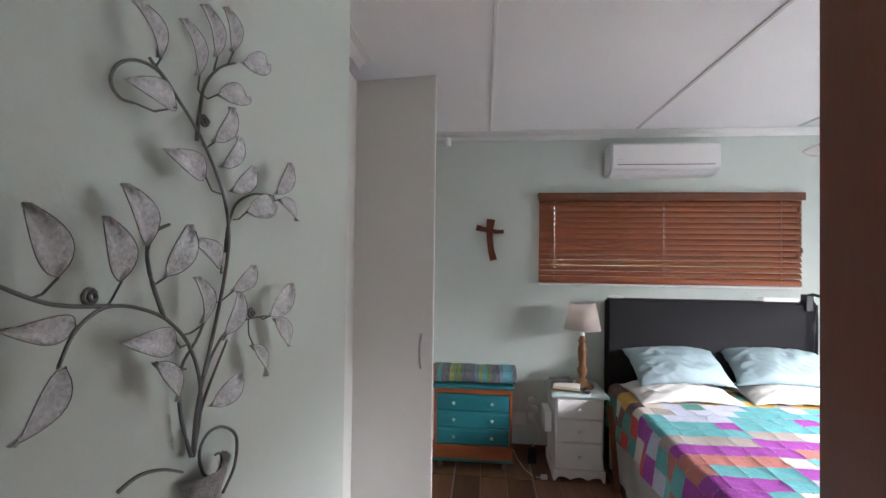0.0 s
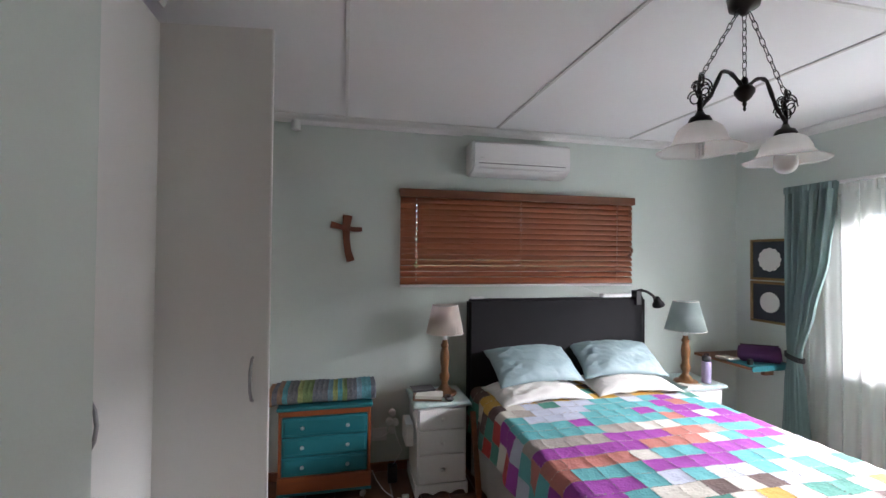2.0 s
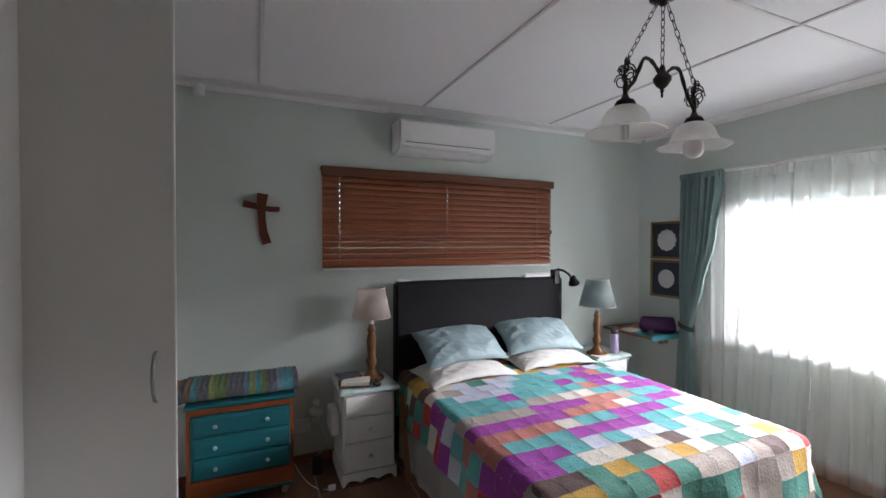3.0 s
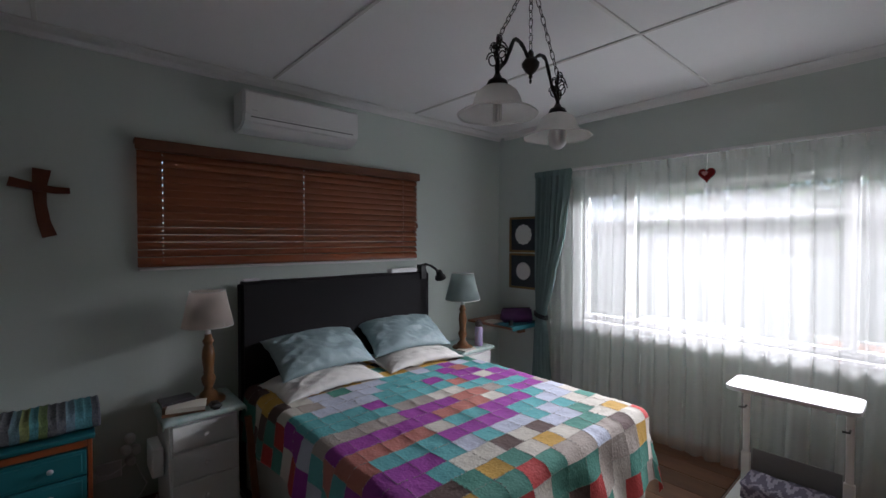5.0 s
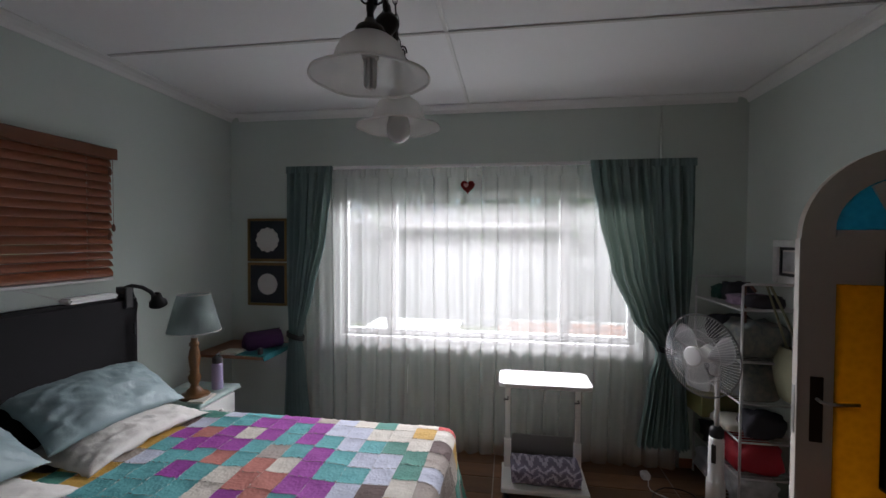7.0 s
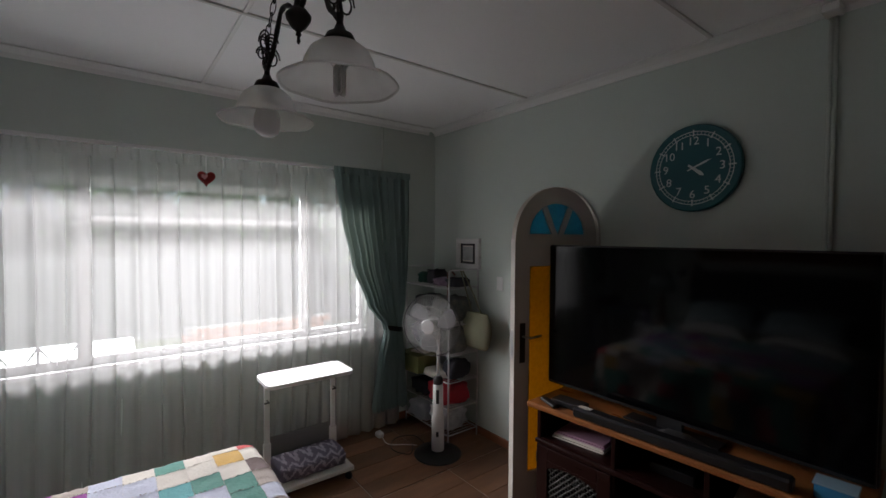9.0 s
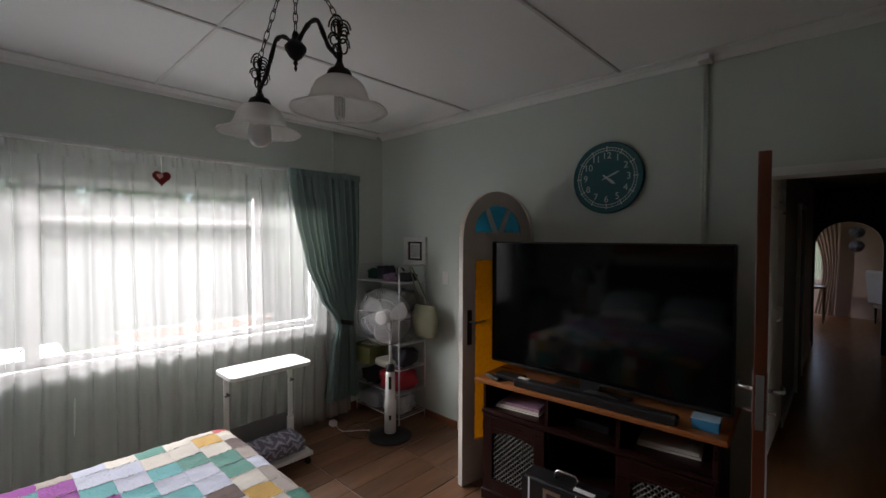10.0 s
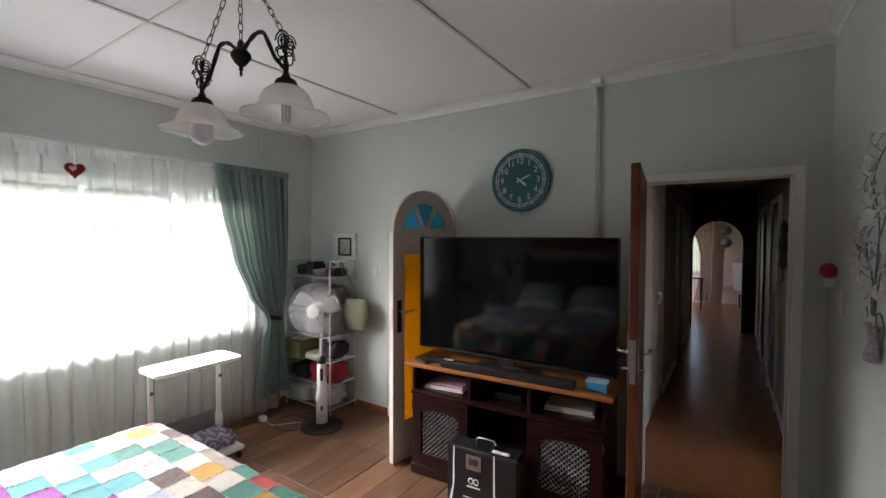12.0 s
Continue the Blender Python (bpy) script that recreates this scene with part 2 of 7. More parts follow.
# south wall, with the doorway and the arched opening
bm = B((W, DX0 - 0.02, S - 0.15, S, 0, H), (DX1 + 0.02, AX0, S - 0.15, S, 0, H), (AX1, E + 0.15, S - 0.15, S, 0, H), (DX0 - 0.02, DX1 + 0.02, S - 0.15, S, DZ + 0.02, H))
arc = [((AX0 + AX1) / 2 - AR * math.cos(math.pi * i / 20), AZ + AR * math.sin(math.pi * i / 20)) for i in range(21)]
prism(bm, arc + [(AX1, H), (AX0, H)], S - 0.15, S)
setting("wall_south", bm, M["wall"], "sage green painted wall with a doorway")
nx0, nx1, nz0, nz1 = 0.55, 2.5, 1.55, 2.2
setting("wall_north", B((W - 0.9, nx0, N, N + 0.15, 0, H), (nx1, E + 0.15, N, N + 0.15, 0, H), (nx0, nx1, N, N + 0.15, 0, nz0), (nx0, nx1, N, N + 0.15, nz1, H)), M["wall"], "sage green painted wall behind the bed")
setting("wall_east", B((E, E + 0.15, S, WY0, 0, H), (E, E + 0.15, WY1, N, 0, H), (E, E + 0.15, WY0, WY1, 0, WZ0), (E, E + 0.15, WY0, WY1, WZ1, H)), M["wall"], "sage green painted wall with a wide window")
setting("wall_west", B((W - 0.29, W, S - 0.15, 1.36, 0, H)), M["wall"], "sage green painted wall")
setting("wall_recess", B((-1.42, -1.3, 1.36, N, 0, H), (-1.3, W - 0.29, 1.24, 1.36, 0, H)), M["white"], "white wall behind the wardrobe")


def cornice(pts, axis, at, side):
    """Coved cornice run: pts (from, to) along the axis against the wall plane at, to the given side."""
    d, h = 0.085, 0.052
    prof = [(0, 0), (d, 0), (d, -0.008), (d * 0.55, -0.014), (d * 0.25, -0.028), (d * 0.12, -h), (0, -h)]
    bm = bmesh.new()
    prism(bm, [(at + side * p[0], H - 0.001 + p[1]) for p in prof], *pts, axis=axis)
    setting("cornice", bm, M["white"], "white plaster ceiling cornice")


cornice((-0.69, E), "x", N, -1)
cornice((W, E), "x", S, 1)
cornice((S + 0.085, N - 0.085), "y", E, -1)
cornice((S + 0.085, 1.36), "y", W, 1)
cornice((1.36, 2.385), "y", -0.7, 1)


def skirting(x0, x1, y0, y1):
    setting("baseboard", B((x0, x1, y0, y1, 0, 0.07), bev=0.004), M["skirt"], "reddish brown varnished skirting board")


skirting(-0.69, E, N - 0.016, N)
skirting(AX1 + 0.06, E, S, S + 0.016)
skirting(DX1 + 0.06, AX0 - 0.05, S, S + 0.016)
skirting(E - 0.016, E, S + 0.016, N - 0.016)
skirting(W, W + 0.016, S + 0.02, 1.36)

# doorway frame and leaf
bm = B((DX0 - 0.045, DX0, S - 0.17, S + 0.02, 0, DZ), (DX1, DX1 + 0.045, S - 0.17, S + 0.02, 0, DZ), (DX0 - 0.045, DX1 + 0.045, S - 0.17, S + 0.02, DZ, DZ + 0.045))
box(bm, DX0, DX0 + 0.012, S - 0.12, S - 0.06, 0, DZ)
setting("door_frame", bm, M["white"], "white painted steel door frame")
hinge, free = Vector((0.485, -0.205)), Vector((0.399, 0.6))
turn = math.degrees(math.atan2(free.y - hinge.y, free.x - hinge.x))
LW = (free - hinge).length
door = new("door_1")
tagged(door, "open reddish varnished wooden door with steel lever handles", "door", kind="structure")
door.matrix_world = pose(hinge.x, hinge.y, 0, 0, 0, turn)
part("leaf", B((0, LW, -0.042, 0, 0.012, 2.045), bev=0.003), M["redwood"], door)
part("edge_plate", B((LW - 0.001, LW + 0.003, -0.034, -0.008, 0.99, 1.2), bev=0.001), M["steel"], door, "brass-grey lock plate")
for s, y in ((1, 0.0), (-1, -0.042)):
    part("handle_plate", B((LW - 0.075, LW - 0.04, min(y, y + s * 0.004), max(y, y + s * 0.004), 0.98, 1.2), bev=0.0015), M["steel"], door)
    bm = tube(bmesh.new(), [(LW - 0.058, y, 1.13), (LW - 0.058, y + s * 0.035, 1.13), (LW - 0.07, y + s * 0.05, 1.13), (LW - 0.12, y + s * 0.052, 1.127), (LW - 0.17, y + s * 0.05, 1.12)], 0.008)
    part("door_handle", bm, M["chrome"], door, "steel lever handle", smooth=True)
    part("key_turn", tube(bmesh.new(), [(LW - 0.058, y, 1.045), (LW - 0.058, y + s * 0.03, 1.045)], 0.007), M["chrome"], door)

# arched door, standing open
ah, af = Vector((1.99, -0.245)), Vector((2.118, 0.385))
aw = (af - ah).length
arch_door = new("door_2")
tagged(arch_door, "cream arched door with amber and blue glass, standing open", "door", kind="structure")
arch_door.matrix_world = pose(ah.x, ah.y, 0, 0, 0, math.degrees(math.atan2(af.y - ah.y, af.x - ah.x)))
M["cream"] = mat("cream_gloss_paint", (0.6, 0.56, 0.5), 0.4, 0.05, 3, 80, 0.06)
M["taupe"] = mat("taupe_paint", (0.54, 0.48, 0.41), 0.45, 0.06, 3, 80, 0.06)


def arched(x0, x1, z0, zs, inset=0.0, n=24):
    r, c = (x1 - x0) / 2 - inset, (x0 + x1) / 2
    return [(c - r, z0 + inset)] + [(c - r * math.cos(math.pi * i / n), zs + r * math.sin(math.pi * i / n)) for i in range(n + 1)] + [(c + r, z0 + inset)]


def ring_between(bm, outer, inner, a, b):
    """A frame between two outlines of equal length, extruded from a to b across y."""
    k = len(outer)
    vs = [[bm.verts.new((p[0], d, p[1])) for p in o] for o in (outer, inner) for d in (a, b)]
    oa, ob, ia, ib = vs
    fs = []
    for i in range(k):
        j = (i + 1) % k
        fs += [bm.faces.new(q) for q in ((oa[i], oa[j], ia[j], ia[i]), (ob[j], ob[i], ib[i], ib[j]), (oa[j], oa[i], ob[i], ob[j]), (ia[i], ia[j], ib[j], ib[i]))]
    bmesh.ops.recalc_face_normals(bm, faces=fs)


zs = 2.045 - aw / 2
T = 0.042
bm = bmesh.new()
st = 0.105
box(bm, 0, st, 0, T, 0.01, zs), box(bm, aw - st, aw, 0, T, 0.01, zs)
box(bm, st, aw - st, 0, T, 0.01, 0.3), box(bm, st, aw - st, 0, T, 1.56, zs + 0.03)
n = 24
c, ro, ri = aw / 2, aw / 2, aw / 2 - 0.1
arc_o = [(c - ro * math.cos(math.pi * i / n), zs + ro * math.sin(math.pi * i / n)) for i in range(n + 1)]
arc_i = [(c - ri * math.cos(math.pi * i / n), zs + 0.03 + (ri - 0.03) * math.sin(math.pi * i / n)) for i in range(n + 1)]
arc_i[0], arc_i[-1] = (c - ri, zs), (c + ri, zs)
for i in range(n):
    prism(bm, [arc_o[i], arc_o[i + 1], arc_i[i + 1], arc_i[i]], 0, T)
for a in (62, 118):
    d = Vector((math.cos(radians(a)), math.sin(radians(a))))
    w = Vector((-d.y, d.x)) * 0.018
    p0, p1 = Vector((c, zs - 0.02)) + d * 0.02, Vector((c, zs)) + d * (ri - 0.004)
    prism(bm, [tuple(p0 - w), tuple(p1 - w), tuple(p1 + w), tuple(p0 + w)], 0.003, T - 0.003)
part("leaf", bm, M["taupe"], arch_door)
part("edge_strip", B((aw, aw + 0.004, -0.001, T + 0.001, 0.01, zs), bev=0.001), M["cream"], arch_door, "cream painted door edge")
part("pane", B((st - 0.005, aw - st + 0.005, 0.016, 0.026, 0.3, 1.56)), M["amber_glass"], arch_door, "amber hammered glass")
bm = bmesh.new()
prism(bm, [(c - (ri + 0.02) * math.cos(math.pi * i / n), zs + 0.01 + (ri + 0.01) * math.sin(math.pi * i / n)) for i in range(n + 1)], 0.016, 0.026)
part("fanlight_pane", bm, M["blue_glass"], arch_door, "blue hammered glass fanlight")
for s, y in ((1, T), (-1, 0.0)):
    part("handle_plate", B((aw - 0.075, aw - 0.035, min(y, y + s * 0.005), max(y, y + s * 0.005), 0.98, 1.22), bev=0.002), mat("aged_bronze", (0.05, 0.035, 0.025), 0.4, 0.2, 8, 80, 0.1, metal=0.8), arch_door)
    part("door_handle", tube(bmesh.new(), [(aw - 0.055, y, 1.14), (aw - 0.055, y + s * 0.04, 1.14), (aw - 0.09, y + s * 0.048, 1.138), (aw - 0.16, y + s * 0.045, 1.145)], 0.006), M["steel"], arch_door, smooth=True)
part("lock_plate", B((aw + 0.004, aw + 0.007, 0.01, 0.032, 1.0, 1.18), bev=0.001), M["steel"], arch_door)
bm = bmesh.new()
ring_between(bm, arched(AX0 - 0.045, AX1 + 0.045, 0.0, AZ), arched(AX0, AX1, 0.0, AZ), S - 0.16, S + 0.018)
setting("arch_frame", bm, M["cream"], "cream painted arched door frame")

# small room behind the arched opening, lit by its own window
setting("wall_bathroom", B((1.2, 1.3, -2.2, S - 0.15, 0, 2.6), (3.5, 3.6, -2.2, S - 0.15, 0, 2.6), (1.2, 1.9, -2.3, -2.2, 0, 2.6), (2.9, 3.6, -2.3, -2.2, 0, 2.6), (1.9, 2.9, -2.3, -2.2, 0, 1.35), (1.9, 2.9, -2.3, -2.2, 2.1, 2.6), (1.2, 3.6, -2.3, S - 0.15, 2.6, 2.7)), M["white"], "white bathroom walls")
setting("floor_bathroom", B((1.2, 3.6, -2.3, S - 0.15, -0.15, -0.006)), M["grout"], "pale bathroom floor")

# passage beyond the doorway, and the lounge at its end
CX0, CX1, CY = -0.39, 0.6, -6.4
setting("floor_passage", B((-3.0, 3.0, -10.4, S - 0.15, -0.15, -0.002)), M["parquet"], "polished brown timber floor of the passage")
SY0, SY1 = -1.35, -0.62
setting("wall_passage", B((CX0 - 0.12, CX0, CY, SY0, 0, 2.5), (CX0 - 0.12, CX0, SY1, S - 0.15, 0, 2.5), (CX0 - 0.12, CX0, SY0, SY1, 2.06, 2.5)), M["hallwall"], "dim grey-beige passage wall with door frames")
setting("trim_side_doorway", B((CX0 - 0.13, CX0 + 0.012, SY0 - 0.045, SY0 + 0.012, 0, 2.05), (CX0 - 0.13, CX0 + 0.012, SY1 - 0.012, SY1 + 0.045, 0, 2.05), (CX0 - 0.13, CX0 + 0.012, SY0 - 0.045, SY1 + 0.045, 2.05, 2.1)), M["white"], "white door frame of a side room off the passage")
# small side room with a window, whose daylight crosses the passage floor
setting("wall_side_room", B((-3.0, CX0 - 0.12, -2.4, -2.3, 0, 2.5), (-3.0, CX0 - 0.13, S - 0.152, S - 0.12, 0, 2.5), (-3.1, -3.0, -2.4, S - 0.12, 0, 0.4), (-3.1, -3.0, -2.4, S - 0.12, 2.35, 2.5), (-3.1, -3.0, -2.4, -2.2, 0.4, 2.35), (-3.1, -3.0, -0.55, S - 0.12, 0.4, 2.35)), M["white"], "pale walls of the side room off the passage")
setting("ceiling_side_room", B((-3.1, CX0 - 0.12, -2.4, S - 0.12, 2.5, 2.6)), M["white"], "white ceiling of the side room")
setting("wall_passage", B((CX1, CX1 + 0.12, CY, -2.3, 0, 2.5), (CX1 + 0.55, CX1 + 0.6, -2.3, S - 0.15, 0, 2.5)), M["hallwall"], "dim grey-beige passage wall")
setting("ceiling_passage", B((CX0 - 0.12, CX1 + 0.6, CY, S - 0.15, 2.5, 2.6)), M["halldark"], "dark passage ceiling")
ax0, ax1, asp = -0.19, 0.575, 1.6
ar = (ax1 - ax0) / 2
arc = [((ax0 + ax1) / 2 - ar * math.cos(math.pi * i / 16), asp + ar * math.sin(math.pi * i / 16)) for i in range(17)]
bm = B((-2.6, ax0, CY - 0.2, CY, 0, 2.6), (ax1, 2.6, CY - 0.2, CY, 0, 2.6))
prism(bm, arc + [(ax1, 2.6), (ax0, 2.6)], CY - 0.2, CY)
setting("wall_passage_end", bm, M["halldark"], "dark arched opening at the end of the passage")
M["loungewall"] = mat("lounge_paint", (0.6, 0.46, 0.38), 0.8, 0.05, 2, 90, 0.1)
setting("wall_lounge", B((-2.6, 0.62, -10.4, -10.25, 0, 2.6), (1.9, 2.6, -10.4, -10.25, 0, 2.6), (0.62, 1.9, -10.4, -10.25, 0, 0.8), (0.62, 1.9, -10.4, -10.25, 2.0, 2.6), (-2.7, -2.6, -10.4, CY, 0, 2.6), (2.6, 2.7, -10.4, -9.8, 0, 2.6), (2.6, 2.7, -7.3, CY, 0, 2.6), (2.6, 2.7, -9.8, -7.3, 0, 0.45), (2.6, 2.7, -9.8, -7.3, 2.3, 2.6)), M["loungewall"], "beige-pink lounge wall")
setting("ceiling_lounge", B((-2.7, 2.7, -10.4, CY, 2.6, 2.7)), M["white"], "white lounge ceiling")

# ---- wardrobe ----
M["satin"] = mat("satin_nickel", (0.32, 0.32, 0.32), 0.3, 0.1, 5, 90, 0.0, metal=1.0)
ward = thing("wardrobe", (-0.7, 1.36, 0), "cream laminate built-in wardrobe with one door standing open", "wardrobe")
wl = 2.5
part("carcass", B((-0.58, -0.56, 0, wl, 0, 2.68), (-0.56, -0.02, 0, 0.018, 0, 2.68), (-0.56, -0.02, wl - 0.018, wl, 0, 2.68), (-0.56, -0.02, 1.02, 1.04, 0, 2.68), (-0.56, -0.02, 0.018, wl - 0.018, 0, 0.08), (-0.56, -0.02, 0.018, wl - 0.018, 2.66, 2.68)), M["laminate"], ward)


def bow_handle(y, z, parent, at=None):
    pts = [(0.0, y, z - 0.09), (0.015, y, z - 0.085), (0.032, y, z - 0.045), (0.038, y, z), (0.032, y, z + 0.045), (0.015, y, z + 0.085), (0.0, y, z + 0.09)]
    return part("handle", tube(bmesh.new(), pts, 0.0065), M["satin"], parent, "curved satin steel handle", smooth=True)


d1 = part("door", B((-0.018, 0, 0.5, 1.028, 0.08, 2.66), bev=0.002), M["laminate"], ward)
bow_handle(0.535, 1.19, d1)
d0 = part("door", B((-0.018, 0, 0.003, 0.496, 0.08, 2.66), bev=0.002), M["laminate"], ward)
bow_handle(0.45, 1.19, d0)
d3 = part("door", B((-0.018, 0, 1.5, 2.49, 0.08, 2.66), bev=0.002), M["laminate"], ward)
M["pvc"] = mat("white_edge_band", (0.78, 0.78, 0.76), 0.4, 0.02, 3, 60, 0.0)
d2 = part("door", B((0, 0.018, 0, 0.455, 0.03, 2.66), bev=0.002), M["laminate"], ward, "wardrobe door swung open", at=pose(-0.003, 1.035, 0, 0, 0, -97))
bm = tube(bmesh.new(), [(0.018, 0.395, 1.1), (0.032, 0.395, 1.106), (0.05, 0.395, 1.145), (0.056, 0.395, 1.19), (0.05, 0.395, 1.235), (0.032, 0.395, 1.274), (0.018, 0.395, 1.28)], 0.0065)
part("handle", bm, M["satin"], d2, "curved satin steel handle", smooth=True)
part("edge_band", B((0.0, 0.0185, 0.455, 0.458, 0.03, 2.66)), M["pvc"], d2, "white edge band")

# ---- bed ----
M["vinyl"] = mat("charcoal_woven_cover", (0.014, 0.0135, 0.015), 0.72, 0.2, 4, 260, 0.6)
M["vinyl"].node_tree.nodes["Principled BSDF"].inputs["Specular IOR Level"].default_value = 0.2
M["linen"] = mat("white_cotton", (0.66, 0.64, 0.6), 0.85, 0.05, 4, 160, 0.25)
M["tealcotton"] = mat("teal_satin_cotton", (0.25, 0.335, 0.345), 0.5, 0.1, 4, 180, 0.2)
bed = thing("bed", (1.81, 3.66, 0), "double bed with a dark upholstered headboard and white valance", "bed")
X0, X1, YF, ZT = -0.77, 0.78, -1.9, 0.668
bm = B((-0.8, 0.793, 0.0, 0.1, 0.02, 1.366))
bmesh.ops.bevel(bm, geom=list(bm.edges), offset=0.018, segments=3, affect="EDGES")
part("headboard", bm, M["vinyl"], bed, "charcoal woven upholstered headboard", smooth=False)
part("base", B((X0 + 0.01, X1 - 0.01, YF + 0.02, -0.01, 0.12, 0.38), bev=0.02), M["linen"], bed)
for x in (X0 + 0.1, X1 - 0.1):
    for y in (YF + 0.12, -0.12):
        part("leg", lathe(bmesh.new(), [(0.02, 0), (0.028, 0.12)], 12, (x, y, 0)), M["black"], bed)
bm = B((X0, X1, YF, -0.005, 0.38, ZT))
bmesh.ops.bevel(bm, geom=list(bm.edges), offset=0.045, segments=4, affect="EDGES")
part("mattress", bm, M["linen"], bed, smooth=True)


def hanging(bm, path, z0, z1, waves, amp, nz=6):
    """A pleated strip that hangs along a path of plan points (dense), with an uneven lower edge."""
    rows = []
    k = len(path)
    for i, (p, nrm) in enumerate(path):
        s = i / (k - 1)
        w = math.sin(s * waves * 2 * math.pi) + 0.5 * math.sin(s * waves * 3.3 + 1)
        row = []
        for j in range(nz + 1):
            f = j / nz
            z = z1 + (z0 + 0.012 * abs(math.sin(s * waves * math.pi)) - z1) * f
            o = amp * w * (0.25 + 0.75 * f)
            row.append(bm.verts.new((p[0] + nrm[0] * o, p[1] + nrm[1] * o, z)))
        rows.append(row)
    for a, b in zip(rows, rows[1:]):
        for j in range(nz):
            bm.faces.new((a[j], b[j], b[j + 1], a[j + 1]))


def run(a, b, nrm, n):
    return [((a[0] + (b[0] - a[0]) * i / n, a[1] + (b[1] - a[1]) * i / n), nrm) for i in range(n + 1)]


for a, b, nrm, wv in (((X0 - 0.012, -0.02), (X0 - 0.012, YF - 0.01), (-1, 0), 9), ((X0 - 0.012, YF - 0.012), (X1 + 0.012, YF - 0.012), (0, -1), 8), ((X1 + 0.012, YF - 0.01), (X1 + 0.012, -0.02), (1, 0), 9)):
    bm = bmesh.new()
    hanging(bm, run(a, b, nrm, 90), 0.03, 0.42, wv, 0.008)
    bmesh.ops.solidify(bm, geom=bm.faces[:], thickness=0.003)
    part("valance", bm, M["linen"], bed, "white pleated bed valance", smooth=True)

# ---- patchwork quilt ----
QC = {"m": (0.5, 0.3, 0.05), "b": (0.1, 0.06, 0.05), "w": (0.57, 0.535, 0.46), "g": (0.06, 0.22, 0.17), "l": (0.46, 0.49, 0.58), "t": (0.1, 0.35, 0.36), "p": (0.28, 0.04, 0.29), "o": (0.42, 0.15, 0.115), "s": (0.36, 0.31, 0.265), "r": (0.42, 0.04, 0.035), "y": (0.6, 0.44, 0.12)}
QM = {k: mat("quilt_cotton_" + k, c, 0.85, 0.14, 9, 75, 0.9) for k, c in QC.items()}
ROWS_Q = ("bgbgmmbmwmmmbmmgb", "ggbmbmwmmbmmgmbgb", "bwmmmbmmgmmmbmmgb", "gbmmmsmwmmsmmbgwg", "rgbwlgllttltplgtb", "grwslllttttpotllt", "wptllltttptppttpl",
          "rptttpttttopwptlp", "plttttsswwttpppog", "ltsssspppoosttplt", "topppppooowtppswl", "otoooowttppptllgt", "rpotttppppttllwtp", "opppptltlltltwggs",
          "tppptwwbwbllgwwys", "psbbgmgwmwggwmwww", "gbmmggrgsslsbwryg", "rgmggrwgggsssmwwg", "wgsgrgmgbrswggwgr", "wgsgrgmgbggwrgsgr")
quilt = thing("patchwork_quilt", (1.81, 3.66, ZT), "patchwork quilt in purple, teal, mustard and cream", "quilt")
NC, NR = 17, 20
QW, QL = 2.16, 2.22


def drape(u, v):
    """Cloth over the mattress: u across from -1 to 1, v from the head to the foot in metres."""
    sx, half, r = u * QW / 2, (X1 - X0) / 2 - 0.02, 0.06
    cx, lim = (X0 + X1) / 2, -YF - 0.02
    ox, oy = max(0.0, abs(sx) - half), max(0.0, v - lim)
    o = math.hypot(ox, oy)
    a = min(o / r, 1.42)
    out, dz = r * math.sin(a), -r * (1 - math.cos(a))
    if o > 1.42 * r:
        d = o - 1.42 * r
        out, dz = out + d * math.cos(1.42), dz - d * math.sin(1.42)
    dx, dy = (ox / o, oy / o) if o > 1e-9 else (0.0, 0.0)
    side = min(1.0, max(0.0, o - 0.05) / 0.12)
    run_ = v if ox > oy else sx
    out += 0.016 * side * math.sin(run_ * 15 + 2.5 * noise.noise((u * 2, v * 3, 5)))
    ripple = 0.007 * noise.noise((u * 5, v * 4.2, 0.3)) + 0.004 * noise.noise((u * 16, v * 13, 1.7)) + 0.005 * (0.4 - abs(noise.noise((u * 30, v * 24, 4.1))))
    return Vector((cx + math.copysign(min(abs(sx), half) + dx * out, sx), -(min(v, lim) + dy * out), dz + ripple + 0.03 + 0.012 * (1 - u * u) * min(1.0, v)))


